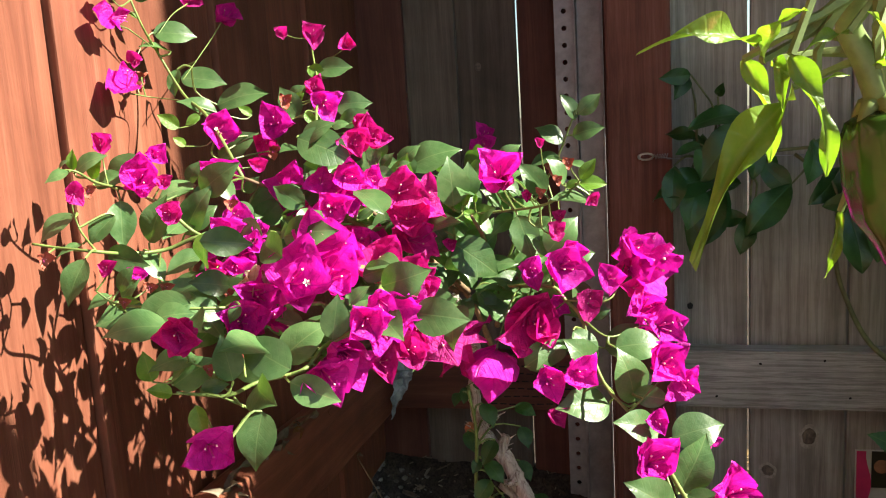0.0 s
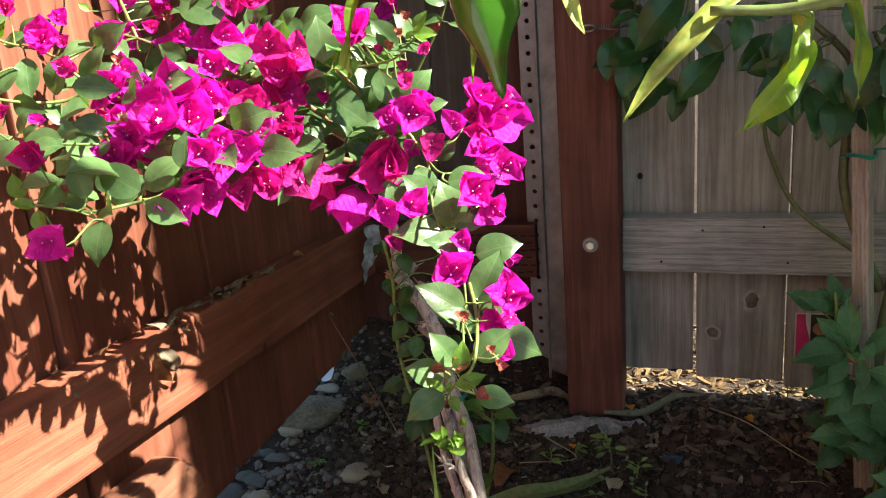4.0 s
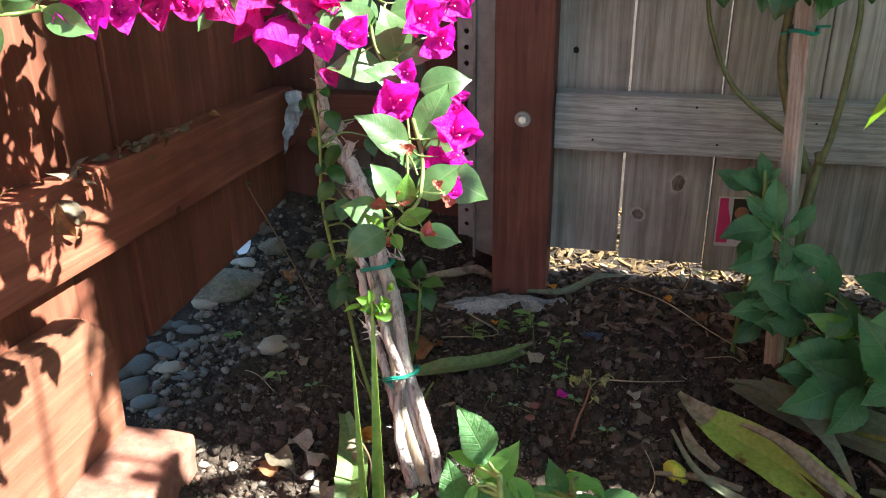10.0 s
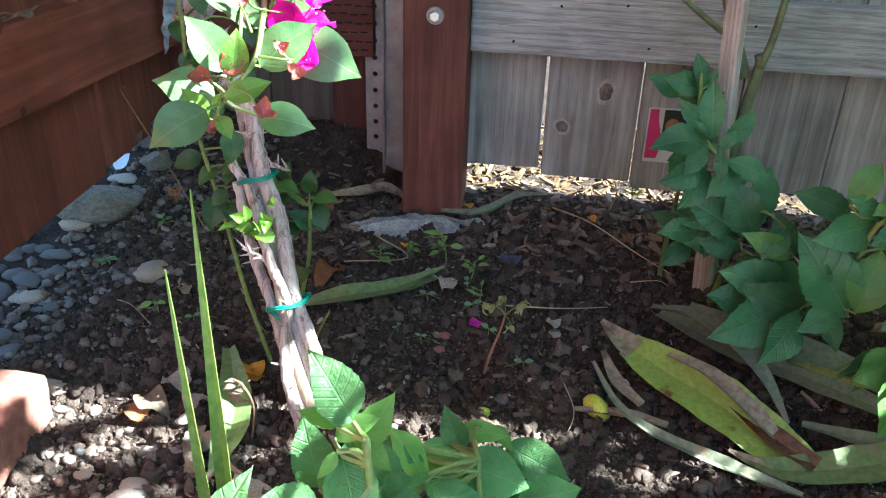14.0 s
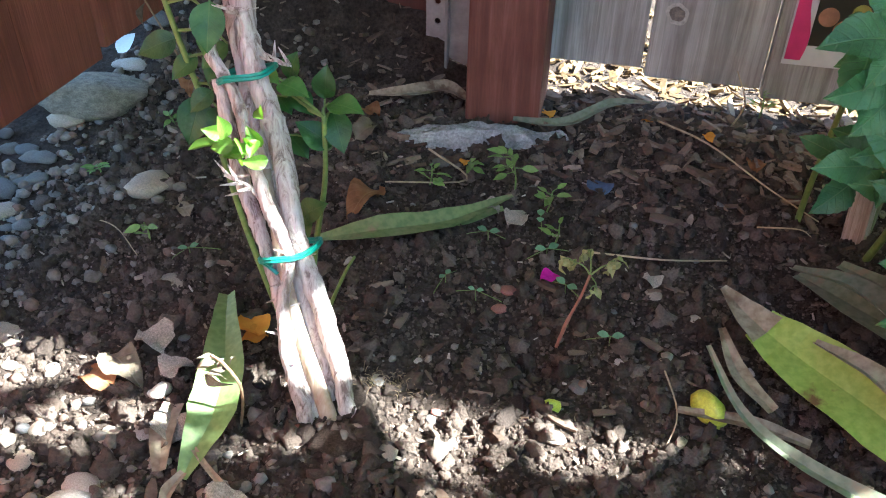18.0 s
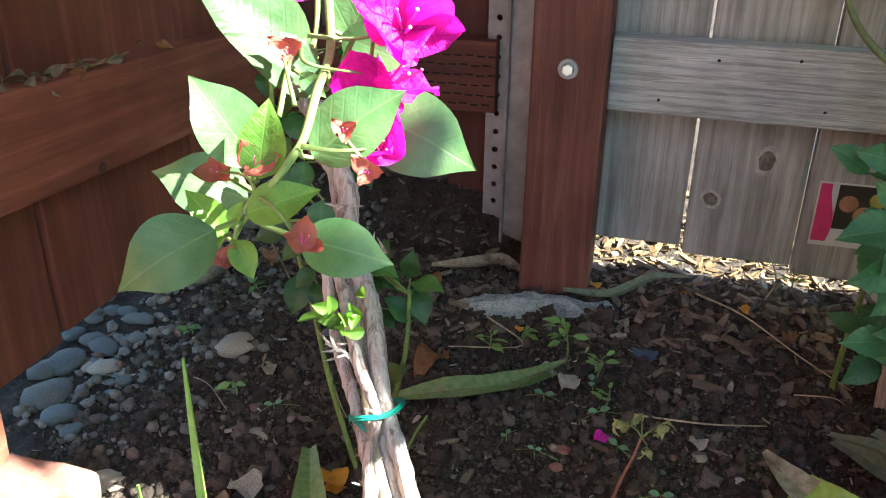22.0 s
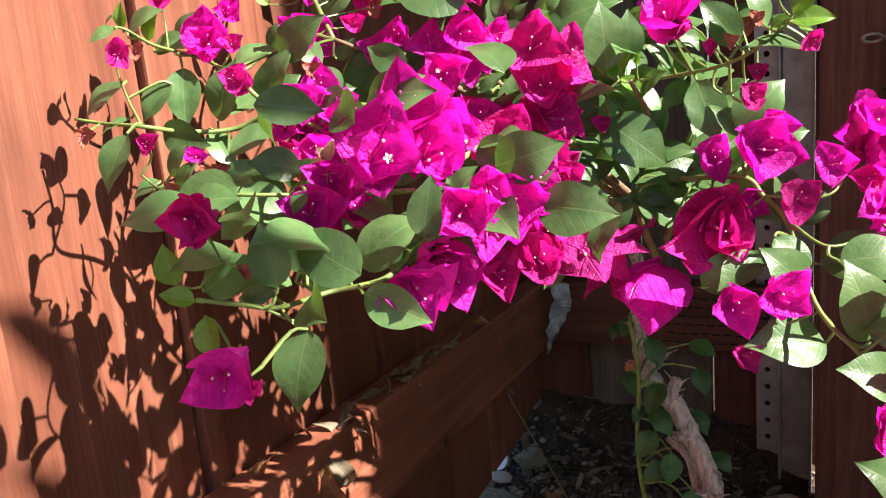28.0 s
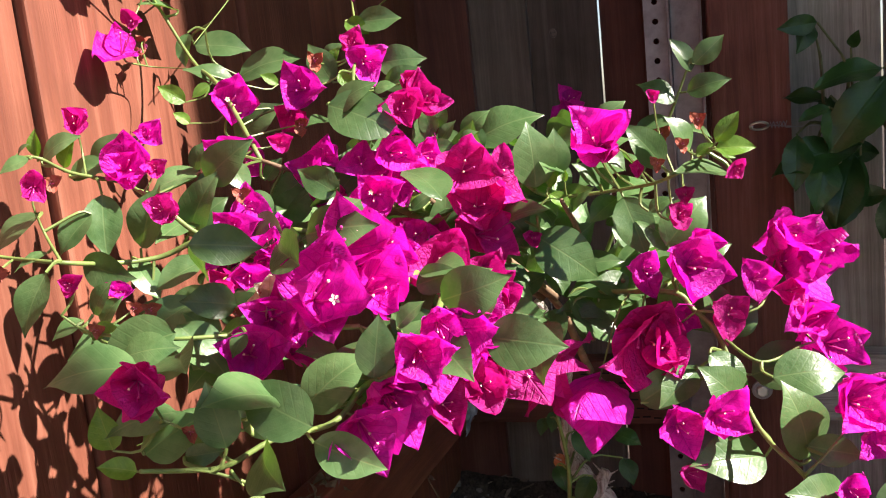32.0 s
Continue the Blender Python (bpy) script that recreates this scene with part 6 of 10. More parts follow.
def chip(seed):
    """Points and faces of a flat splinter of bark or dry leaf, 1 long."""
    rng = random.Random(seed)
    w, t, b = rng.uniform(0.12, 0.4), rng.uniform(0.03, 0.09), rng.uniform(-0.15, 0.2)
    ends = [(-0.5, rng.uniform(0.3, 1)), (-0.1, 1), (0.25, rng.uniform(0.7, 1.1)), (0.5, rng.uniform(0.15, 0.8))]
    vs, fs = [], []
    for x, k in ends:
        z = b * (x * x)
        vs += [(x, -w * k / 2, z - t), (x, w * k / 2, z - t), (x, w * k / 2, z + t), (x, -w * k / 2, z + t)]
    for i in range(3):
        for j in range(4):
            fs.append([4 * i + j, 4 * i + (j + 1) % 4, 4 * i + 4 + (j + 1) % 4, 4 * i + 4 + j])
    fs += [[3, 2, 1, 0], [12, 13, 14, 15]]
    return np.array(vs), fs


def scatter(name, shapes, places, material, label, category, smooth=False):
    """Many small pieces as one mesh. places: x, y, z, size, three turns."""
    V, Fc, n = [], [], 0
    for k, (x, y, z, s, a, b, c) in enumerate(places):
        vs, fs = shapes[k % len(shapes)]
        R = np.array(Euler((a, b, c)).to_matrix())
        V.append(vs @ R.T * s + (x, y, z))
        Fc += [[i + n for i in f] for f in fs]
        n += len(vs)
    me = bpy.data.meshes.new(name)
    me.from_pydata(np.concatenate(V).tolist(), [], Fc)
    if smooth:
        me.polygons.foreach_set("use_smooth", [True] * len(me.polygons))
    me.materials.append(material)
    return tagged(new(name, me), label, category, kind="stuff")


def spots(rng, n, xr, yr, size, sink=0.3, tilt=3.1, keep=lambda x, y: True, power=2.0):
    out = []
    while len(out) < n:
        x, y = rng.uniform(*xr), rng.uniform(*yr)
        if not keep(x, y):
            continue
        s = size[0] + (size[1] - size[0]) * rng.random() ** power
        out.append((x, y, ground_z(x, y) + s * sink, s, rng.uniform(-tilt, tilt), rng.uniform(-tilt, tilt), rng.uniform(0, 6.28)))
    return out


M_clod = island_material("soil_clod", ((0.044, 0.032, 0.026), (0.125, 0.093, 0.073), (0.066, 0.049, 0.039), (0.185, 0.143, 0.115), (0.050, 0.037, 0.030), (0.105, 0.078, 0.061), (0.080, 0.058, 0.045)), 0.95, 420, 1.0)
M_gravel = island_material("mixed_gravel", ((0.13, 0.105, 0.088), (0.20, 0.165, 0.135), (0.16, 0.155, 0.15), (0.27, 0.22, 0.175), (0.09, 0.072, 0.06), (0.20, 0.125, 0.09)), 0.85, 200)
M_chip = island_material("bark_mulch", ((0.055, 0.036, 0.025), (0.15, 0.10, 0.07), (0.24, 0.175, 0.13), (0.09, 0.06, 0.042), (0.32, 0.25, 0.19)), 0.9, 160)
M_straw = island_material("dry_straw", ((0.12, 0.075, 0.035), (0.19, 0.125, 0.058), (0.08, 0.05, 0.027), (0.23, 0.16, 0.08)), 0.85, 160)
rng = random.Random(71)
def crumb(seed, level, jag):
    """Points and faces of a knobbly, uneven soil crumb of radius 1."""
    rng = random.Random(seed)
    vs, fs = lump(seed, level, 1.0, 0.35)
    ph = Vector((seed * 3.1, 5.0, 1.0))
    stretch = np.array((rng.uniform(0.75, 1.3), rng.uniform(0.7, 1.1), rng.uniform(0.5, 0.8)))
    for v in vs:
        v *= 1 + jag * noise.noise(Vector(v) * 2.6 + ph) + jag * 0.7 * noise.noise(Vector(v) * 5.5 + ph)
    return vs * stretch, fs


scatter("soil_clods", [crumb(k, 3 if k < 3 else 2, 0.75) for k in range(14)], spots(rng, 11500, (-0.40, 0.66), (-0.74, 0.06), (0.0013, 0.0105), 0.08, power=4.6), M_clod, "uneven dark clods of garden soil", "soil", True)
scatter("soil_crumbs", [crumb(30 + k, 1, 0.7) for k in range(14)], spots(rng, 52000, (-0.40, 0.66), (-0.72, 0.06), (0.0007, 0.0030), 0.25, power=1.6), M_clod, "fine loose crumbs of dark soil", "soil")
peb = [lump(40 + k, 1, 0.7, 0.3) for k in range(8)]
scatter("gravel", peb, spots(rng, 800, (-0.42, 0.70), (-0.78, 0.04), (0.0013, 0.0060), 0.35, 0.6, power=2.8), M_gravel, "small pale pebbles scattered over the soil", "gravel", True)
scatter("corner_gravel", peb, spots(rng, 700, (-0.46, -0.12), (-0.42, 0.13), (0.002, 0.0085), 0.4, 0.5, lambda x, y: (x + 0.46) * 1.3 + max(0, -0.18 - y) * 0.3 < 0.30 * rng.random() + 0.08), M_gravel, "grey gravel gathered in the fence corner", "gravel", True)
scatter("sunny_gravel", peb, spots(rng, 420, (-0.34, 0.02), (-0.80, -0.49), (0.0020, 0.0085), 0.3, 0.6, power=2.2), M_gravel, "tan pebbles and clods near the brick", "gravel", True)
chips = [chip(k) for k in range(12)]
scatter("bark_mulch", chips, spots(rng, 1100, (0.09, 0.85), (-0.16, 0.10), (0.008, 0.036), 0.12, 0.5, lambda x, y: rng.random() < 1.15 + y * 6.5), M_chip, "brown bark mulch heaped under the fence", "mulch")
scatter("leaf_litter", chips, spots(rng, 420, (-0.42, 0.85), (-0.75, 0.14), (0.006, 0.026), 0.12, 0.45), M_chip, "dry fragments of leaf and bark on soil", "litter")
M_pale = island_material("pale_fragments", ((0.26, 0.20, 0.15), (0.38, 0.33, 0.26), (0.18, 0.125, 0.09), (0.46, 0.41, 0.35), (0.26, 0.17, 0.11)), 0.9, 160)
scatter("pale_fragments", chips, spots(rng, 900, (-0.40, 0.62), (-0.72, 0.05), (0.0025, 0.012), 0.22, 0.7, power=2.2), M_pale, "pale scraps of straw and bark in soil", "litter")
scatter("corner_litter", chips, spots(rng, 420, (-0.36, 0.0), (-0.12, 0.15), (0.008, 0.03), 0.12, 0.5), M_chip, "dry twiggy litter by the corner panel", "litter")
scatter("straw_beyond_fence", chips, spots(rng, 3600, (0.05, 1.2), (0.10, 0.42), (0.006, 0.028), 0.15, 0.5), M_straw, "sunlit dry straw on the ground past the fence", "straw")

# stones
def stone_material(name, col, var=0.3):
    return plain(name, col, 0.8, var=var, scale=70, relief=0.35, depth=0.003)


M_stones = [stone_material("grey_stone", (0.122, 0.114, 0.102)), stone_material("tan_stone", (0.33, 0.27, 0.205)), stone_material("bluish_stone", (0.104, 0.106, 0.104)), stone_material("pale_stone", (0.38, 0.345, 0.30)), stone_material("red_stone", (0.26, 0.11, 0.085)), plain("brown_clod", (0.12, 0.085, 0.066), 0.95, var=0.5, scale=60, relief=1.0, depth=0.02, spec=0.2)]
STONE_MESHES = []
for k in range(12):
    vs, fs = lump(200 + k, 2, 0.55, 0.22 if k % 6 != 5 else 0.52)
    me = bpy.data.meshes.new("stone")
    me.from_pydata(vs.tolist(), [], fs)
    me.polygons.foreach_set("use_smooth", [True] * len(me.polygons))
    me.materials.append(M_stones[k % 6])
    STONE_MESHES.append(me)
STONE_WORDS = ("smooth grey river stone resting on the soil", "tan rounded stone half sunk in soil", "bluish grey pebble lying in gravel", "pale rounded pebble lying on the soil", "small reddish stone lying on the soil", "brown crumbling clod of soil")


def stone(x, y, rx, ry, turn, kind, rz=None, lift=0.25, group="stones on the soil"):
    k = kind + 6 * (int(abs(x * 977 + y * 571)) % 2)
    ob = new("stone", STONE_MESHES[k])
    rz = rz or 0.8 * min(rx, ry)
    ob.matrix_world = Matrix.Translation((x, y, ground_z(x, y) + rz * lift)) @ pose(0, 0, 0, 6 * math.sin(x * 50), 6 * math.cos(y * 70), turn) @ Matrix.Diagonal((rx, ry, rz, 1))
    return tagged(ob, STONE_WORDS[kind], "stone", group)


stone(-0.295, -0.223, 0.0232, 0.0271, 9, 1)
stone(-0.442, -0.008, 0.0177, 0.0109, 25, 3)
stone(-0.445, -0.204, 0.0170, 0.0117, 10, 0)
stone(-0.484, -0.192, 0.0117, 0.0110, 16, 0)
stone(-0.431, -0.241, 0.0151, 0.0093, 11, 0)
stone(-0.450, -0.261, 0.0206, 0.0144, -25, 2)
stone(-0.441, -0.294, 0.0120, 0.0157, -6, 1)
stone(-0.372, -0.299, 0.0077, 0.0086, 20, 0)
stone(-0.495, -0.216, 0.0131, 0.0087, -10, 0)
stone(-0.401, -0.318, 0.0077, 0.0067, -15, 0)
stone(-0.383, -0.337, 0.0125, 0.0085, -26, 0)
stone(-0.245, -0.478, 0.0057, 0.0074, 9, 3)
stone(-0.202, -0.354, 0.0133, 0.0091, 0, 1)
stone(-0.155, -0.596, 0.0221, 0.0166, 29, 3)
stone(-0.156, -0.576, 0.0157, 0.0108, -15, 3)
stone(-0.138, -0.525, 0.0092, 0.0076, 0, 3)
stone(-0.164, -0.526, 0.0080, 0.0104, -25, 1)
stone(-0.146, -0.480, 0.0086, 0.0101, 5, 3)
stone(-0.144, -0.510, 0.0066, 0.0084, -25, 1)
stone(-0.311, -0.451, 0.0132, 0.0172, 0, 1)
stone(0.010, -0.503, 0.0205, 0.0140, 12, 5)
stone(0.004, -0.468, 0.0160, 0.0100, 25, 5)
stone(0.103, -0.295, 0.0085, 0.0075, 0, 4)
stone(0.098, -0.318, 0.0075, 0.0065, 40, 4)
stone(-0.024, -0.498, 0.0055, 0.0050, 0, 4)
stone(0.020, -0.492, 0.0085, 0.0075, 20, 1)
stone(0.047, -0.502, 0.0077, 0.0100, 10, 1)
stone(0.023, -0.439, 0.0046, 0.0041, 0, 3)
stone(-0.019, -0.510, 0.0039, 0.0051, 5, 1)
stone(-0.008, -0.090, 0.0104, 0.0135, 25, 0)
stone(0.090, -0.457, 0.0062, 0.0080, -15, 1)
stone(0.092, -0.476, 0.0035, 0.0045, 10, 3)
stone(0.242, -0.167, 0.0053, 0.0053, -30, 3)
stone(0.296, 0.015, 0.0099, 0.0106, 0, 0)
stone(0.208, -0.366, 0.0048, 0.0043, -25, 3)
stone(-0.400, -0.211, 0.0083, 0.0083, -25, 0)
stone(-0.256, -0.382, 0.0050, 0.0065, 0, 0)
stone(0.212, -0.132, 0.0043, 0.0056, -20, 1)
stone(-0.424, -0.085, 0.0091, 0.0114, 20, 0)
stone(-0.156, -0.420, 0.0051, 0.0046, 20, 0)
stone(-0.220, -0.534, 0.0068, 0.0073, 0, 1)
stone(-0.211, -0.566, 0.0094, 0.0099, -30, 1)
stone(-0.115, -0.540, 0.0081, 0.0105, -30, 1)
stone(0.178, -0.396, 0.0065, 0.0085, 25, 0)
stone(0.234, -0.263, 0.0075, 0.0097, 10, 1)
stone(-0.061, -0.558, 0.0111, 0.0115, 10, 3)
stone(-0.475, -0.297, 0.0232, 0.0228, 15, 2, group="stones in the fence corner")
stone(-0.468, -0.254, 0.0164, 0.0131, 20, 0, group="stones in the fence corner")
stone(-0.450, -0.360, 0.0238, 0.0272, -30, 0, group="stones in the fence corner")
stone(-0.412, -0.388, 0.0182, 0.0185, 25, 2, group="stones in the fence corner")
stone(-0.426, -0.295, 0.0158, 0.0189, -20, 1, group="stones in the fence corner")
stone(-0.434, -0.203, 0.0166, 0.0118, -5, 0, group="stones in the fence corner")
stone(-0.448, -0.129, 0.0232, 0.0217, -10, 1, group="stones in the fence corner")
stone(-0.465, -0.190, 0.0132, 0.0105, 0, 2, group="stones in the fence corner")
stone(-0.500, -0.206, 0.0132, 0.0121, -15, 0, group="stones in the fence corner")
stone(-0.498, -0.251, 0.0129, 0.0147, -10, 2, group="stones in the fence corner")
stone(-0.386, -0.403, 0.0113, 0.0136, -15, 2, group="stones in the fence corner")
stone(-0.422, -0.236, 0.0127, 0.0116, 20, 0, group="stones in the fence corner")
stone(-0.507, -0.169, 0.0116, 0.0093, -30, 0, group="stones in the fence corner")
stone(-0.534, -0.174, 0.0097, 0.0093, 0, 2, group="stones in the fence corner")
stone(-0.425, -0.093, 0.0098, 0.0094, -30, 3, group="stones in the fence corner")
stone(-0.430, -0.009, 0.0185, 0.0148, 14, 3, group="stones in the fence corner")
stone(-0.445, 0.094, 0.0218, 0.0174, -30, 0, group="stones in the fence corner")
stone(-0.491, -0.315, 0.0178, 0.0199, -15, 0, group="stones in the fence corner")
stone(-0.387, -0.311, 0.0103, 0.0109, -15, 0, group="stones in the fence corner")
stone(-0.385, -0.255, 0.0088, 0.0085, -10, 0, group="stones in the fence corner")
stone(-0.302, -0.450, 0.0106, 0.0128, -30, 1, group="stones in the fence corner")
stone(-0.023, -0.507, 0.0040, 0.0032, -30, 4)
stone(0.100, -0.319, 0.0058, 0.0046, 5, 4)
stone(0.216, -0.127, 0.0048, 0.0038, 15, 4)
stone(0.072, -0.450, 0.0046, 0.0037, -20, 4)
stone(0.089, -0.453, 0.0062, 0.0050, -15, 1)
stone(0.091, -0.472, 0.0045, 0.0036, 10, 3)
stone(0.021, -0.435, 0.0048, 0.0038, 0, 1)
stone(0.243, -0.158, 0.0042, 0.0034, -30, 3)
stone(-0.205, -0.349, 0.0085, 0.0068, 0, 1)
stone(-0.167, -0.315, 0.0055, 0.0044, 5, 1)
stone(0.100, -0.430, 0.0085, 0.0068, -10, 5)
stone(-0.015, -0.353, 0.0055, 0.0044, -20, 4)
stone(0.177, -0.396, 0.0075, 0.0060, -10, 2)
stone(0.131, -0.428, 0.0085, 0.0068, 0, 5)
stone(0.020, -0.480, 0.0105, 0.0084, -5, 5)
stone(-0.318, -0.444, 0.0130, 0.0104, 0, 1)
stone(-0.149, -0.482, 0.0080, 0.0064, -30, 3)
stone(-0.166, -0.524, 0.0085, 0.0068, -25, 3)
stone(-0.142, -0.520, 0.0070, 0.0056, 0, 3)
stone(-0.160, -0.574, 0.0120, 0.0096, 10, 3)
stone(-0.248, -0.474, 0.0062, 0.0050, 16, 3)
stone(0.166, -0.455, 0.0080, 0.0064, 10, 1)
stone(0.046, -0.404, 0.0040, 0.0032, 10, 3)
stone(0.270, -0.294, 0.0060, 0.0048, 20, 3)
stone(-0.283, -0.480, 0.0080, 0.0064, -15, 1)
rock_vs, rock_fs = lump(311, 3, 0.62, 0.30)
rock_vs[:, 2] = np.round(rock_vs[:, 2] * 4 + rock_vs[:, 0] * 0.8) / 4 * 0.35 + rock_vs[:, 2] * 0.65
me = bpy.data.meshes.new("rock")
me.from_pydata(rock_vs.tolist(), [], rock_fs)
me.polygons.foreach_set("use_smooth", [True] * len(me.polygons))
me.materials.append(plain("layered_olive_rock", (0.235, 0.205, 0.15), 0.85, var=0.45, scale=45, relief=0.8, depth=0.005))
rock = new("rock", me)
rock.matrix_world = pose(-0.445, -0.092, 0.024, 0, 4, 14) @ Matrix.Diagonal((0.068, 0.043, 0.037, 1))
tagged(rock, "flat layered olive-grey rock wedged under the fence", "rock")
rock2 = copy_thing(rock, pose(-0.395, 0.03, 0.045, 0, 0, 70) @ Matrix.Diagonal((0.34, 0.5, 0.6, 1)))
tagged(rock2, "small dark rock tucked beneath the fence corner", "rock")

# broken concrete footing beside the post
def concrete_footing():
    bm = bmesh.new()
    bmesh.ops.create_icosphere(bm, subdivisions=5, radius=1.0)
    for v in bm.verts:
        c = v.co.copy()
        a = math.atan2(c.y, c.x)
        k = 1 + 0.40 * noise.noise(Vector((math.cos(a) * 1.9, math.sin(a) * 1.9, 4))) + 0.26 * noise.noise(Vector((math.cos(a) * 6, math.sin(a) * 6, 9)))
        px = 0.026 + c.x * 0.094 * k
        py = -0.042 + c.y * 0.016 * k + c.x * 0.022
        top = max(-0.6, min(0.75, c.z)) * 0.024
        v.co = Vector((px, py, top - 0.003))
        v.co += noise.noise_vector(v.co * 30) * 0.009 + noise.noise_vector(v.co * 150) * 0.0032 + noise.noise_vector(v.co * 420) * 0.0010
    ob = mesh_object("concrete_footing", bm, plain("rough_grey_concrete", (0.42, 0.41, 0.40), 0.95, var=0.4, scale=300, relief=1.0, depth=0.005), True)
    return tagged(ob, "rough broken concrete footing half buried by the post", "footing")


concrete_footing()

# dry leaves caught on the left rail
M_dry = leaf_material("dry_grey_leaf", (0.13, 0.10, 0.07), (0.30, 0.25, 0.18), 0.85, ((1.2, 1.0, 0.7), 0.2), ((0.36, 0.31, 0.24), 0.5), 0.2)
M_dry_red = leaf_material("dry_brown_leaf", (0.16, 0.07, 0.03), (0.34, 0.17, 0.08), 0.8, ((1.2, 1.0, 0.7), 0.25), ((0.40, 0.24, 0.13), 0.5), 0.2)
M_petal = leaf_material("orange_petal", (0.55, 0.22, 0.03), (0.68, 0.33, 0.05), 0.7, ((1.2, 1.0, 0.7), 0.3), ((0.5, 0.2, 0.03), 0.3), 0.2)
DRY = {"d": [leaf_mesh("leaf", M_dry, 0.20, 0.5, 0.9, 0.05, 60 + k) for k in range(4)], "r": [leaf_mesh("leaf", M_dry_red, 0.26, 0.4, 0.8, 0.06, 70 + k) for k in range(3)]}
debris = thing("dry_leaf_debris", "dry curled leaves and twigs caught on the rail", "debris")
rng = random.Random(23)
junk = []
for k in range(64):
    y = rng.choice((rng.gauss(-0.53, 0.07), rng.uniform(-0.70, -0.18)))
    x = rng.uniform(-0.392, -0.366)
    d = Vector((rng.uniform(-0.2, 0.9), rng.uniform(-1, 1), rng.uniform(-0.5, 0.6))).normalized() * rng.uniform(0.014, 0.034)
    z = 0.331 + rng.uniform(0, 0.012)
    lf(x, y, z, x + d.x * 0.6, y + d.y, z + max(d.z, -0.004 if x < -0.37 else d.z), rng.randint(-90, 90), rng.choice("ddr"), debris, DRY, junk, (0.3, 0.2, 0.9))
lf(-0.362, -0.535, 0.334, -0.350, -0.517, 0.296, 10, "d", debris, DRY, junk, (0.9, -0.4, 0.1))
lf(-0.360, -0.548, 0.335, -0.353, -0.545, 0.290, 60, "r", debris, DRY, junk, (0.9, -0.4, 0.1))
for k in range(9):
    y = rng.uniform(-0.66, -0.3)
    bm = bmesh.new()
    a = Vector((-0.385, y, 0.335))
    tube(bm, curve_points((a, a + Vector((0.006, 0.03, 0.008)), a + Vector((0.012, 0.06, 0.002)), a + Vector((0.016, 0.085, 0.006))), 4), [0.0011] * 13, 5)
    part("twig", bm, M_twig, debris)
# dry stalk leaning in the corner
stalk = thing("dry_stalk", "thin dry stalk leaning against the fence corner", "stalk")
bm = bmesh.new()
line = curve_points(((-0.27, -0.10, 0.0), (-0.32, -0.08, 0.08), (-0.385, -0.055, 0.175), (-0.392, -0.05, 0.19)), 5)
tube(bm, line, [0.0011] * len(line), 5)
part("stem", bm, M_twig, stalk)
lf(-0.392, -0.05, 0.19, -0.383, -0.062, 0.196, 0, "d", stalk, DRY, junk)
lf(-0.36, -0.065, 0.135, -0.365, -0.08, 0.11, 40, "d", stalk, DRY, junk)

# plant label card on the back fence
card = thing("plant_label", "glossy plant label card with a pink edge and dark photo", "label")
def card_panel(name, lo, hi, y, col, rough=0.3):
    bm = bmesh.new()
    n = 8
    rows = []
    for i in range(n + 1):
        z = lo[1] + (hi[1] - lo[1]) * i / n
        wv = 0.004 * math.sin(i / n * math.pi * 1.6) if name != "card_sheet" else 0.0
        rows.append([bm.verts.new((x, yy, z)) for x, yy in ((lo[0], y), (hi[0] + wv, y), (hi[0] + wv, y + 0.0006), (lo[0], y + 0.0006))])
    for a, b in zip(rows, rows[1:]):
        for k in range(4):
            bm.faces.new((a[k], a[(k + 1) % 4], b[(k + 1) % 4], b[k]))
    bm.faces.new(rows[0])
    bm.faces.new(rows[-1][::-1])
    part(name, bm, plain(name + "_print", col, rough, var=0.12, scale=40, relief=0.0), card)
card_panel("card_sheet", (0.353, 0.084), (0.446, 0.168), 0.0752, (0.50, 0.47, 0.45))
card_panel("pink_panel", (0.355, 0.090), (0.372, 0.166), 0.0745, (0.52, 0.035, 0.13))
card_panel("photo_panel", (0.376, 0.108), (0.436, 0.166), 0.0745, (0.035, 0.03, 0.02))
for cx, cz, r, col in ((0.39, 0.142, 0.011, (0.30, 0.14, 0.08)), (0.409, 0.128, 0.012, (0.36, 0.20, 0.10)), (0.422, 0.149, 0.010, (0.25, 0.22, 0.05))):
    bm = bmesh.new()
    bmesh.ops.create_circle(bm, cap_ends=True, segments=16, radius=r, matrix=Matrix.Translation((cx, 0.0741, cz)) @ Matrix.Rotation(math.pi / 2, 4, "X"))
    part("printed_fruit", bm, plain("fruit_print", col, 0.4, var=0.3), card)
card_panel("red_panel", (0.428, 0.087), (0.443, 0.100), 0.0743, (0.50, 0.03, 0.08))

# ---- passion vine on its stake ----
M_vine = leaf_material("glossy_vine_leaf", (0.020, 0.068, 0.018), (0.042, 0.112, 0.030), 0.30, ((1.5, 2.0, 0.5), 0.18), ((0.07, 0.15, 0.045), 0.22), 0.5, ribs=0.05)
M_shrub = leaf_material("dull_green_leaf", (0.042, 0.128, 0.050), (0.082, 0.195, 0.078), 0.38, ((1.4, 1.8, 0.6), 0.22), ((0.16, 0.27, 0.12), 0.5), 0.45, ribs=0.2, relief=0.3, crinkle=0.08)
M_shrub_light = leaf_material("fresh_green_leaf", (0.085, 0.20, 0.045), (0.14, 0.27, 0.065), 0.42, ((1.4, 1.7, 0.5), 0.32), ((0.22, 0.34, 0.10), 0.4))
M_salvia = leaf_material("soft_sage_leaf", (0.080, 0.205, 0.062), (0.135, 0.29, 0.095), 0.5, ((1.4, 1.7, 0.6), 0.32), ((0.20, 0.35, 0.14), 0.5), 0.35, ribs=0.25, relief=0.35, crinkle=0.10)
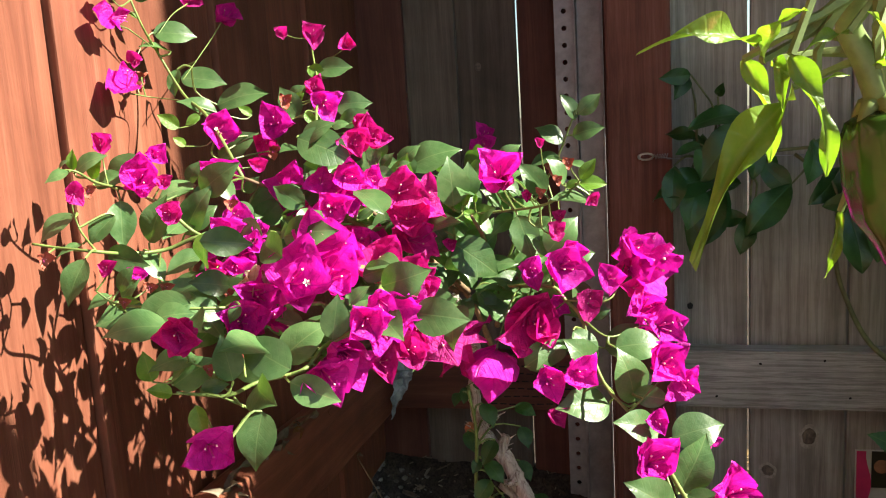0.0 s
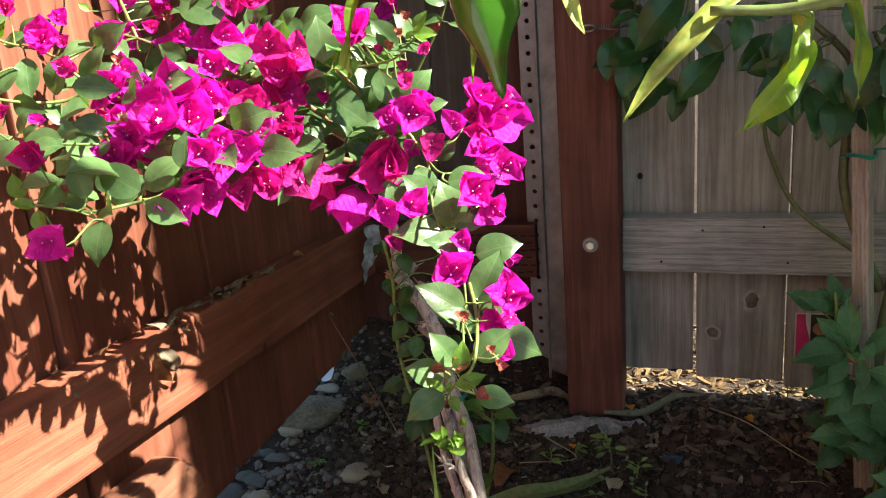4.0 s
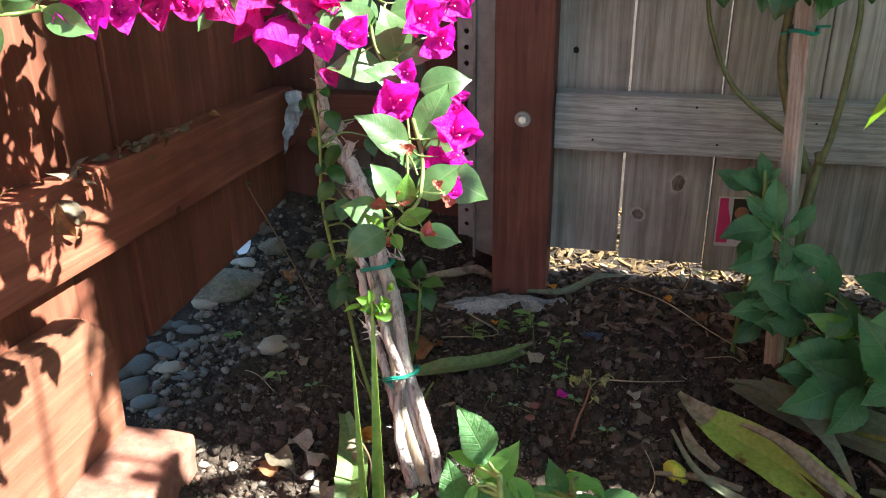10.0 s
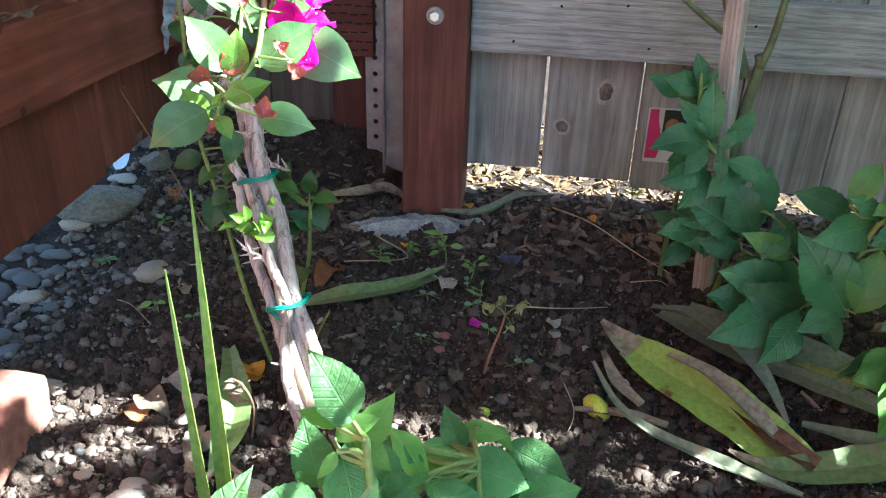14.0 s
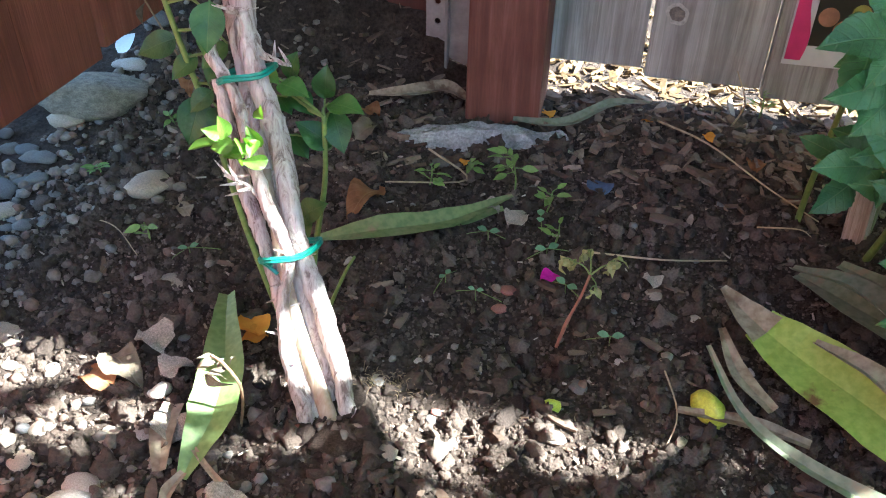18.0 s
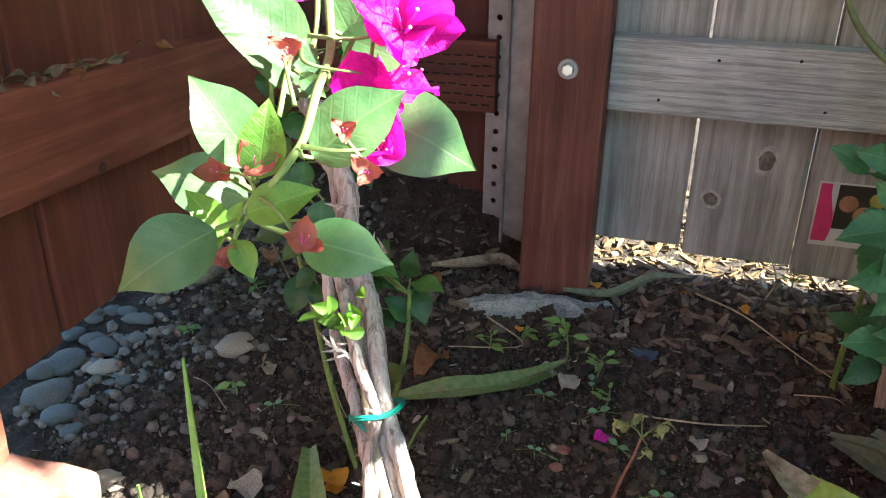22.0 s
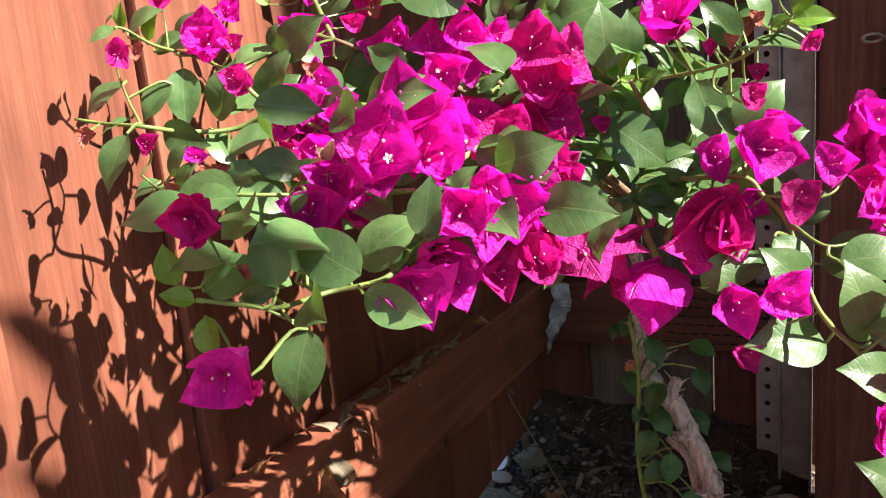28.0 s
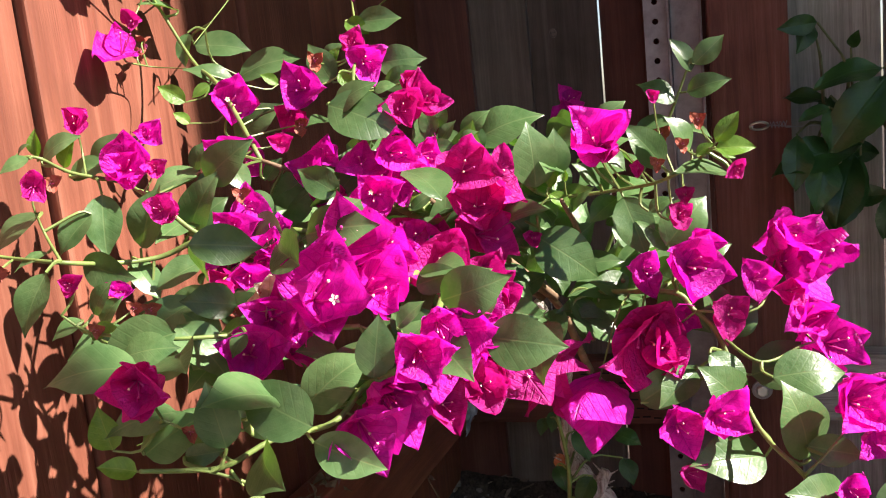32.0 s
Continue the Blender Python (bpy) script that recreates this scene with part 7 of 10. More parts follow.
M_sage_young = leaf_material("young_sage_leaf", (0.13, 0.29, 0.055), (0.19, 0.37, 0.085), 0.5, ((1.5, 1.7, 0.5), 0.36), ((0.24, 0.42, 0.12), 0.5), 0.3, ribs=0.2)
M_pepper_leaf = leaf_material("pepper_leaf", (0.13, 0.26, 0.03), (0.24, 0.37, 0.06), 0.38, ((1.7, 1.9, 0.5), 0.45), ((0.32, 0.40, 0.14), 0.4), 0.5, ((0.46, 0.44, 0.13), 3.0, 0.64))
M_ivy = leaf_material("small_dark_leaf", (0.020, 0.075, 0.016), (0.050, 0.125, 0.028), 0.36, ((1.5, 1.9, 0.5), 0.2), ((0.11, 0.19, 0.06), 0.3), ribs=0.12)
VINE = {"d": [leaf_mesh("leaf", M_vine, 0.235 + 0.025 * k, 0.22, 0.45, 0.04, 100 + k, tip=0.4, teeth=0.035, rows=18, belly=0.52) for k in range(3)], "s": [leaf_mesh("leaf", M_vine, 0.26, 0.2, 0.3, 0.03, 105)]}
def leaf_set(material, widths, seed, **shape):
    return [leaf_mesh("leaf", material, w, 0.18 + 0.03 * k, 0.45, 0.035, seed + k, **shape) for k, w in enumerate(widths)]


SHRUB = {"d": leaf_set(M_shrub, (0.25, 0.27, 0.285), 110, teeth=0.08, rows=18, belly=0.50), "n": leaf_set(M_shrub, (0.20, 0.22), 114, teeth=0.09, rows=18, belly=0.56),
         "w": leaf_set(M_shrub, (0.32, 0.35), 117, teeth=0.07, rows=18, belly=0.50), "W": leaf_set(M_shrub_light, (0.36, 0.39), 150, teeth=0.06, rows=18, belly=0.52),
         "l": leaf_set(M_shrub_light, (0.22, 0.25), 154, teeth=0.06, rows=18, belly=0.50), "L": leaf_set(M_shrub_light, (0.29, 0.31), 157, teeth=0.06, rows=18, belly=0.52)}
SAGE = {"d": leaf_set(M_salvia, (0.26, 0.28, 0.30), 120, teeth=0.05, rows=20, belly=0.42), "n": leaf_set(M_salvia, (0.20, 0.22), 124, teeth=0.05, rows=20, belly=0.40),
        "w": leaf_set(M_salvia, (0.34, 0.37), 160, teeth=0.04, rows=20, belly=0.44), "l": leaf_set(M_sage_young, (0.24, 0.27), 164, teeth=0.04, rows=18, belly=0.45)}
PEPPER = {"d": [leaf_mesh("leaf", M_pepper_leaf, 0.082 + 0.012 * k, 1.0 - 0.2 * k, 0.7, 0.085, 130 + k, rows=26, belly=0.42) for k in range(3)]}
PEPPER["w"] = [leaf_mesh("leaf", M_pepper_leaf, 0.155, 0.6, 0.9, 0.10, 134, rows=26, belly=0.45)]
PEPPER["b"] = [leaf_mesh("leaf", M_pepper_leaf, 0.15 + 0.02 * k, 0.5, 0.8, 0.03, 136 + k, rows=8) for k in range(3)]
IVY = {"d": [leaf_mesh("leaf", M_ivy, 0.34, 0.2, 0.4, 0.03, 140 + k) for k in range(3)], "l": [leaf_mesh("leaf", M_shrub_light, 0.32, 0.3, 0.3, 0.03, 145)]}


def stems(ends, lines, parent, r, reach, name="stem", material=None):
    """Stems along given lines, and a stalk from every leaf to the nearest of them."""
    pts = []
    for k, (line, r0) in enumerate(lines):
        c = curve_points(line, 6)
        bm = bmesh.new()
        tube(bm, c, [r0 * (1 - 0.45 * i / len(c)) for i in range(len(c))], 8)
        part(name, bm, material or M_stem, parent, smooth=True)
        pts += c
    for base, d, _ in ends:
        q = min(pts, key=lambda p: (p - base).length)
        if (q - base).length > reach or (q - base).length < 0.002:
            q = base - d * 0.025 + Vector((0, 0.01, -0.01))
        mid = base.lerp(q, 0.5) - d * 0.2 * (q - base).length
        bm = bmesh.new()
        tube(bm, curve_points((q, mid, base), 3), [r * 1.2] * 4 + [r * 0.8] * 3, 5)
        part("stalk", bm, material or M_stem, parent)


D_RNG = random.Random(91)


def double(a, parent, stock, ends, hint, grow, chance):
    """A leaf and, often, a second one from the same node, turned aside and a little behind."""
    x, y, z, X, Y, Z, roll, kind = a
    p, q = Vector((x, y, z)), Vector((X, Y, Z))
    q = p + (q - p) * grow
    lf(*p, *q, roll, kind, parent, stock, ends, hint)
    if D_RNG.random() < chance:
        d = q - p
        d.rotate(Matrix.Rotation(radians(D_RNG.choice((-1, 1)) * D_RNG.uniform(45, 120)), 3, Vector(hint).normalized()))
        p = p + Vector((0, 0.012, -0.006))
        lf(*p, *(p + d * D_RNG.uniform(0.65, 0.95) + Vector((0, 0.01, -0.012))), -roll, kind, parent, stock, ends, hint)


vine = thing("passion_vine", "dark glossy passion vine trained along a wire", "vine")
V_ENDS = []
def vl(*a):
    double(a, vine, VINE, V_ENDS, (0.15, -0.9, 0.4), 1.06, 0.45)
vl(0.126, -0.038, 0.656, 0.126, -0.062, 0.602, -12, "d")
vl(0.118, -0.044, 0.600, 0.106, -0.080, 0.541, -4, "d")
vl(0.149, -0.033, 0.590, 0.121, -0.076, 0.521, 25, "d")
vl(0.236, -0.055, 0.587, 0.178, -0.092, 0.534, 16, "d")
vl(0.260, -0.062, 0.644, 0.253, -0.097, 0.596, -22, "d")
vl(0.288, -0.121, 0.561, 0.302, -0.150, 0.493, 6, "d")
vl(0.314, -0.124, 0.574, 0.320, -0.153, 0.507, -1, "d")
vl(0.337, -0.151, 0.581, 0.371, -0.161, 0.524, 3, "d")
vl(0.413, -0.148, 0.591, 0.378, -0.181, 0.523, 20, "d")
vl(0.408, -0.176, 0.586, 0.447, -0.206, 0.508, 25, "d")
vl(0.373, -0.138, 0.538, 0.358, -0.183, 0.486, 12, "d")
vl(0.402, -0.159, 0.539, 0.406, -0.197, 0.488, -7, "d")
vl(0.409, -0.129, 0.604, 0.463, -0.128, 0.607, -1, "d")
vl(0.334, -0.137, 0.546, 0.346, -0.173, 0.492, -10, "d")
vl(0.376, -0.116, 0.645, 0.389, -0.133, 0.598, 4, "d")
vl(0.195, -0.044, 0.618, 0.233, -0.061, 0.577, 19, "d")
vl(0.088, -0.053, 0.617, 0.083, -0.085, 0.566, 7, "d")
vl(0.296, -0.058, 0.606, 0.261, -0.088, 0.566, -23, "d")
vl(0.443, -0.158, 0.564, 0.462, -0.175, 0.500, 5, "d")
vl(0.328, -0.095, 0.620, 0.294, -0.118, 0.581, 2, "d")
vl(0.344, -0.142, 0.594, 0.318, -0.163, 0.549, 9, "d")
vl(0.430, -0.173, 0.547, 0.415, -0.211, 0.500, -14, "d")
vl(0.103, -0.056, 0.742, 0.091, -0.088, 0.708, -23, "s")
vl(0.177, -0.052, 0.682, 0.111, -0.070, 0.676, 26, "d")
vl(0.185, -0.037, 0.674, 0.123, -0.069, 0.605, 9, "d")
vl(0.157, -0.035, 0.600, 0.069, -0.076, 0.588, 23, "d")
vl(0.157, -0.026, 0.586, 0.111, -0.052, 0.507, 6, "d")
vl(0.122, -0.052, 0.644, 0.091, -0.062, 0.635, 27, "s")
vl(0.191, -0.053, 0.642, 0.189, -0.069, 0.600, -4, "d")
vl(0.144, -0.057, 0.705, 0.148, -0.076, 0.719, -17, "s")
vl(0.109, -0.079, 0.734, 0.072, -0.095, 0.732, -20, "s")
vl(0.182, -0.064, 0.550, 0.170, -0.078, 0.502, 7, "d")
M_vine_stem = plain("olive_vine_stem", (0.11, 0.125, 0.05), 0.6, var=0.35, scale=90, relief=0.4)
stems(V_ENDS, (
    (((0.434, -0.118, 0.16), (0.440, -0.115, 0.235), (0.446, -0.115, 0.285), (0.442, -0.115, 0.30)), 0.0085),
    (((0.446, -0.118, 0.285), (0.456, -0.115, 0.33), (0.462, -0.115, 0.42), (0.458, -0.115, 0.506), (0.41, -0.10, 0.60)), 0.0050),
    (((0.434, -0.105, 0.27), (0.400, -0.10, 0.356), (0.385, -0.10, 0.41), (0.384, -0.10, 0.462), (0.388, -0.10, 0.56), (0.34, -0.08, 0.62)), 0.0075),
    (((0.420, -0.09, 0.312), (0.401, -0.06, 0.317), (0.336, -0.06, 0.369), (0.303, -0.06, 0.433), (0.289, -0.06, 0.488), (0.285, -0.07, 0.58), (0.24, -0.05, 0.625)), 0.0042),
    (((0.434, -0.118, -0.06), (0.437, -0.118, 0.06), (0.434, -0.118, 0.17)), 0.010),
    (((0.12, -0.03, 0.625), (0.2, -0.05, 0.63), (0.3, -0.07, 0.635), (0.42, -0.1, 0.63), (0.52, -0.12, 0.63)), 0.0028),
), vine, 0.0016, 0.16, material=M_vine_stem)
stake = thing("wooden_stake", "square sawn wooden stake with a green tie", "stake")
M_stake = wood("sawn_stake_wood", (0.30, 0.22, 0.175), (0.62, 0.55, 0.50), (0.84, 0.81, 0.79), "z", 0.75, 2.6, 0.7, rings=("X", 0.005, 0.6))
me = box_mesh("stake_body", (0.021, 0.021, 0.80), 0.002, M_stake, seed=7)
piece("stake_body", me, stake, pose(0.432, -0.135, -0.1, 0, -3.6, -28))
tie((0.400, -0.125, 0.455), (0.05, 0, 1), 0.020, stake, ((0.028, -0.004, 0.006), (-0.03, -0.006, -0.004)))

# ---- young shrub under the vine ----
shrub = thing("leafy_shrub", "bushy young shrub with serrated dull green leaves", "shrub")
S_ENDS = []
def sl(*a):
    lf(*a, shrub, SHRUB, S_ENDS, (0.1, -0.85, 0.5))
    if D_RNG.random() < 0.8:
        s = Vector((D_RNG.uniform(-0.02, 0.03), D_RNG.uniform(0.025, 0.06), D_RNG.uniform(-0.035, 0.0)))
        p, q = Vector(a[:3]) + s, Vector(a[3:6]) + s
        d = q - p
        d.rotate(Matrix.Rotation(D_RNG.uniform(-1.4, 1.4), 3, (0, -0.8, 0.6)))
        lf(*p, *(p + d * 0.9), a[6], "d", shrub, SHRUB, S_ENDS, (0.1, -0.8, 0.6))
sl(0.3790, -0.1608, 0.2566, 0.3701, -0.1578, 0.3088, 15, "n")
sl(0.3818, -0.1559, 0.2672, 0.3351, -0.1757, 0.2847, -6, "d")
sl(0.3783, -0.1594, 0.2641, 0.3552, -0.1637, 0.2933, 18, "n")
sl(0.3811, -0.1601, 0.2724, 0.3919, -0.1577, 0.2905, -4, "n")
sl(0.3913, -0.1920, 0.2155, 0.3842, -0.1867, 0.2845, -11, "n")
sl(0.3846, -0.1897, 0.2304, 0.3504, -0.1983, 0.2627, -12, "d")
sl(0.4001, -0.2074, 0.2177, 0.4333, -0.2022, 0.2575, 16, "d")
sl(0.3808, -0.2121, 0.2260, 0.3208, -0.2454, 0.2315, 19, "d")
sl(0.3810, -0.2179, 0.2226, 0.3582, -0.2491, 0.1994, 7, "d")
sl(0.3956, -0.2186, 0.2215, 0.3963, -0.2476, 0.1915, 10, "n")
sl(0.4040, -0.2246, 0.2085, 0.4491, -0.2382, 0.1998, -4, "d")
sl(0.3872, -0.2200, 0.1974, 0.3353, -0.2563, 0.1894, -13, "d")
sl(0.3915, -0.2187, 0.1916, 0.3585, -0.2593, 0.1636, -8, "d")
sl(0.4159, -0.2209, 0.1999, 0.3883, -0.2543, 0.1769, -5, "w")
sl(0.3846, -0.2035, 0.2272, 0.3679, -0.2067, 0.2470, 19, "n")
sl(0.3963, -0.2151, 0.2163, 0.4119, -0.2118, 0.2398, -4, "d")
sl(0.4367, -0.2352, 0.1200, 0.3733, -0.2530, 0.1694, 7, "d")
sl(0.4473, -0.2432, 0.1248, 0.4121, -0.2454, 0.1910, -7, "w")
sl(0.4346, -0.2459, 0.1081, 0.3844, -0.2666, 0.1275, -9, "d")
sl(0.4811, -0.2800, 0.1245, 0.4242, -0.3011, 0.1517, -19, "l")
sl(0.4673, -0.2733, 0.1545, 0.4435, -0.3049, 0.1316, 10, "w")
sl(0.3860, -0.2088, 0.1001, 0.3517, -0.2429, 0.0812, 0, "d")
sl(0.3917, -0.2169, 0.1174, 0.3443, -0.2424, 0.1232, 2, "d")
sl(0.3946, -0.2341, 0.1215, 0.3947, -0.2550, 0.1002, -2, "n")
sl(0.4039, -0.2284, 0.1407, 0.3666, -0.2516, 0.1396, -11, "d")
sl(0.4957, -0.3494, 0.2189, 0.5175, -0.3436, 0.2616, -19, "L")
sl(0.5366, -0.3272, 0.1909, 0.4732, -0.3659, 0.1884, -2, "d")
sl(0.5256, -0.3675, 0.2334, 0.5611, -0.4007, 0.1978, 19, "L")
sl(0.5274, -0.3740, 0.2377, 0.5782, -0.3945, 0.2218, -4, "l")
sl(0.5334, -0.3541, 0.2283, 0.5126, -0.3716, 0.2202, -6, "l")
sl(0.5550, -0.3509, 0.2632, 0.5607, -0.3475, 0.2911, -15, "l")
sl(0.5549, -0.3513, 0.2633, 0.5960, -0.3562, 0.2730, -20, "l")
sl(0.5549, -0.3541, 0.2603, 0.5873, -0.3650, 0.2537, -4, "l")
sl(0.5422, -0.3526, 0.2492, 0.5441, -0.3489, 0.2832, -16, "n")
sl(0.5435, -0.3475, 0.2472, 0.5282, -0.3483, 0.2764, 16, "n")
sl(0.5624, -0.3593, 0.2021, 0.5145, -0.3884, 0.2000, 7, "d")
sl(0.5315, -0.3505, 0.2068, 0.4952, -0.3608, 0.2329, 11, "d")
sl(0.5249, -0.3521, 0.0957, 0.4621, -0.3602, 0.1817, -18, "d")
sl(0.5255, -0.3631, 0.1068, 0.5377, -0.3542, 0.1728, -16, "W")
sl(0.5174, -0.3492, 0.1050, 0.4715, -0.3821, 0.0960, 18, "d")
sl(0.5138, -0.3505, 0.1271, 0.4961, -0.3493, 0.1738, -1, "w")
sl(0.4909, -0.3006, 0.0773, 0.3989, -0.3642, 0.0641, -1, "d")
sl(0.4850, -0.2855, 0.0808, 0.4075, -0.3149, 0.1162, -2, "d")
sl(0.4862, -0.3249, 0.0838, 0.4469, -0.3789, 0.0448, -13, "d")
sl(0.5798, -0.3911, 0.1377, 0.5309, -0.4241, 0.1305, 16, "w")
sl(0.4483, -0.2952, 0.0696, 0.3956, -0.3173, 0.0885, 10, "w")
sl(0.5484, -0.4229, 0.0980, 0.5063, -0.4538, 0.0885, -9, "W")
sl(0.5552, -0.4344, 0.0957, 0.5308, -0.4882, 0.0501, -17, "W")
sl(0.5578, -0.4387, 0.1031, 0.5761, -0.4760, 0.0643, -19, "d")
sl(0.5724, -0.4460, 0.1053, 0.5887, -0.4597, 0.0915, -17, "w")
sl(0.5947, -0.4264, 0.1074, 0.5362, -0.4546, 0.1177, 7, "d")
sl(0.5572, -0.4398, 0.1052, 0.5745, -0.4601, 0.0840, -6, "w")
sl(0.6284, -0.4187, 0.1444, 0.5809, -0.4496, 0.1386, 7, "d")
sl(0.6279, -0.4377, 0.1236, 0.6136, -0.4749, 0.0907, 9, "W")
sl(0.5788, -0.4346, 0.1047, 0.5525, -0.4392, 0.1333, 13, "d")
sl(0.5978, -0.3958, 0.1568, 0.5649, -0.4183, 0.1512, 5, "W")
stems(S_ENDS, (
    (((0.372, -0.12, -0.04), (0.370, -0.135, 0.05), (0.372, -0.155, 0.16), (0.374, -0.170, 0.25), (0.370, -0.172, 0.29)), 0.0034),
    (((0.43, -0.16, -0.03), (0.432, -0.20, 0.06), (0.425, -0.23, 0.14), (0.40, -0.23, 0.19)), 0.004),
    (((0.46, -0.2, -0.03), (0.49, -0.29, 0.06), (0.515, -0.335, 0.13), (0.53, -0.345, 0.2), (0.552, -0.37, 0.25)), 0.004),
    (((0.47, -0.24, -0.03), (0.505, -0.37, 0.04), (0.53, -0.44, 0.075), (0.575, -0.47, 0.13)), 0.0038),
), shrub, 0.0015, 0.12)

# ---- sage in the foreground ----
sage = thing("sage_plant", "bright green sage plant with soft pointed leaves", "plant")
A_ENDS = []
def al(*a):
    lf(*a, sage, SAGE, A_ENDS, (0.25, -0.6, 0.78))
    for k in range(2):
        s = Vector((D_RNG.uniform(-0.02, 0.03), D_RNG.uniform(-0.02, 0.02), D_RNG.uniform(-0.085, -0.03)))
        p, q = Vector(a[:3]) + s, Vector(a[3:6]) + s
        d = q - p
        d.rotate(Matrix.Rotation(D_RNG.uniform(-1.6, 1.6), 3, (0, -0.4, 0.9)))
        lf(*p, *(p + d * D_RNG.uniform(0.7, 1.0)), a[6], "d", sage, SAGE, A_ENDS, (0.2, -0.5, 0.9))
al(0.0595, -0.8856, 0.2638, 0.0858, -0.8767, 0.3063, 15, "n")
al(0.0631, -0.8910, 0.2607, 0.0567, -0.8887, 0.2916, -6, "n")
al(0.0623, -0.8893, 0.2561, 0.1066, -0.8849, 0.2812, 18, "d")
al(0.0779, -0.8824, 0.2484, 0.1323, -0.8863, 0.2557, -4, "n")
al(0.0549, -0.8897, 0.2533, 0.0231, -0.9173, 0.2468, -11, "d")
al(0.0632, -0.8951, 0.2549, 0.0786, -0.9087, 0.2398, -12, "d")
al(0.0691, -0.8934, 0.2466, 0.0899, -0.9046, 0.2345, 16, "d")
al(0.0661, -0.8918, 0.2595, 0.0555, -0.8994, 0.2594, 19, "n")
al(0.0705, -0.8939, 0.2550, 0.0688, -0.9099, 0.2406, 7, "n")
al(0.1117, -0.8603, 0.2724, 0.0842, -0.8718, 0.2870, 10, "w")
al(0.0970, -0.8678, 0.2619, 0.1100, -0.8662, 0.2705, -4, "l")
al(0.0529, -0.8990, 0.2401, 0.0387, -0.9150, 0.2327, -13, "d")
al(0.0687, -0.8895, 0.2581, 0.1036, -0.8909, 0.2648, -8, "d")
al(0.1201, -0.8353, 0.3061, 0.1045, -0.8359, 0.3411, -5, "d")
al(0.1130, -0.8363, 0.3031, 0.0983, -0.8408, 0.3156, 19, "l")
al(0.1111, -0.8355, 0.2952, 0.1307, -0.8331, 0.3087, -4, "l")
al(0.1202, -0.8318, 0.2847, 0.1362, -0.8261, 0.3140, 7, "l")
al(0.1125, -0.8013, 0.2676, 0.1332, -0.8105, 0.2579, -7, "l")
al(0.1151, -0.8388, 0.2887, 0.1289, -0.8628, 0.2626, -9, "w")
al(0.1018, -0.7778, 0.2416, 0.1366, -0.7961, 0.2219, -19, "w")
al(0.1092, -0.7568, 0.2222, 0.1359, -0.7626, 0.2190, 10, "w")
al(0.1363, -0.8131, 0.2252, 0.1103, -0.8299, 0.2264, 0, "d")
al(0.1198, -0.7969, 0.2210, 0.1539, -0.8038, 0.2177, 2, "w")
al(0.1306, -0.8190, 0.2201, 0.1353, -0.8467, 0.1926, -2, "d")
al(0.1354, -0.8061, 0.2056, 0.1539, -0.8038, 0.2187, -11, "l")
al(0.1142, -0.8432, 0.2951, 0.1087, -0.8534, 0.2876, -19, "l")
al(0.1301, -0.8443, 0.2635, 0.1164, -0.8472, 0.2798, -2, "d")
al(0.1433, -0.7560, 0.1988, 0.1247, -0.7565, 0.2380, 19, "l")
al(0.1344, -0.7301, 0.1932, 0.1721, -0.7361, 0.1931, -4, "l")
al(0.1430, -0.7622, 0.2033, 0.1910, -0.7762, 0.1926, -6, "n")
al(0.1444, -0.7614, 0.2096, 0.1319, -0.7713, 0.2073, -15, "n")
al(0.1598, -0.7188, 0.1906, 0.1492, -0.7177, 0.2214, -20, "d")
al(0.1559, -0.7050, 0.1945, 0.1879, -0.7077, 0.1995, -4, "l")
al(0.1765, -0.6926, 0.1925, 0.1935, -0.7021, 0.1825, -16, "l")
al(0.1590, -0.7165, 0.1813, 0.2037, -0.7277, 0.1744, 16, "w")
al(0.1876, -0.6907, 0.1748, 0.2312, -0.7044, 0.1640, 7, "d")
al(0.1987, -0.7131, 0.1482, 0.2369, -0.7127, 0.1634, 11, "w")
al(0.2072, -0.7261, 0.1542, 0.2489, -0.7442, 0.1372, -18, "d")
al(0.2242, -0.7171, 0.1457, 0.2404, -0.7153, 0.1570, -16, "l")
al(0.1443, -0.7852, 0.1934, 0.1965, -0.7961, 0.1887, 18, "d")
al(0.1535, -0.7863, 0.1764, 0.1966, -0.8022, 0.1622, -1, "w")
al(0.1857, -0.7481, 0.1824, 0.1843, -0.7632, 0.1684, -1, "w")
al(0.1348, -0.8198, 0.1809, 0.1770, -0.8263, 0.1810, -2, "l")
al(0.2306, -0.7529, 0.1271, 0.2255, -0.7516, 0.1454, -13, "n")
al(0.1972, -0.7705, 0.1331, 0.2128, -0.7662, 0.1543, 16, "d")
al(0.1386, -0.7554, 0.2033, 0.1322, -0.7545, 0.2237, 10, "d")
al(0.1527, -0.7209, 0.1980, 0.1357, -0.7299, 0.2019, -9, "d")
al(0.1704, -0.7327, 0.1973, 0.1650, -0.7510, 0.1815, -17, "d")
al(0.1460, -0.8085, 0.2066, 0.1416, -0.8247, 0.1927, -19, "w")
al(0.1231, -0.8338, 0.2229, 0.1175, -0.8499, 0.2098, -17, "d")
al(0.207, -0.762, 0.140, 0.224, -0.783, 0.125, -26, "d")
stems(A_ENDS, (
    (((0.13, -0.79, -0.06), (0.135, -0.81, 0.1), (0.132, -0.84, 0.22), (0.128, -0.845, 0.305)), 0.0032),
    (((0.16, -0.76, -0.06), (0.17, -0.76, 0.08), (0.175, -0.75, 0.16), (0.172, -0.74, 0.205)), 0.003),
    (((0.15, -0.78, -0.06), (0.2, -0.74, 0.05), (0.215, -0.71, 0.12)), 0.0028),
    (((0.11, -0.80, -0.06), (0.08, -0.86, 0.1), (0.068, -0.895, 0.2), (0.066, -0.90, 0.265)), 0.003),
), sage, 0.0015, 0.12)

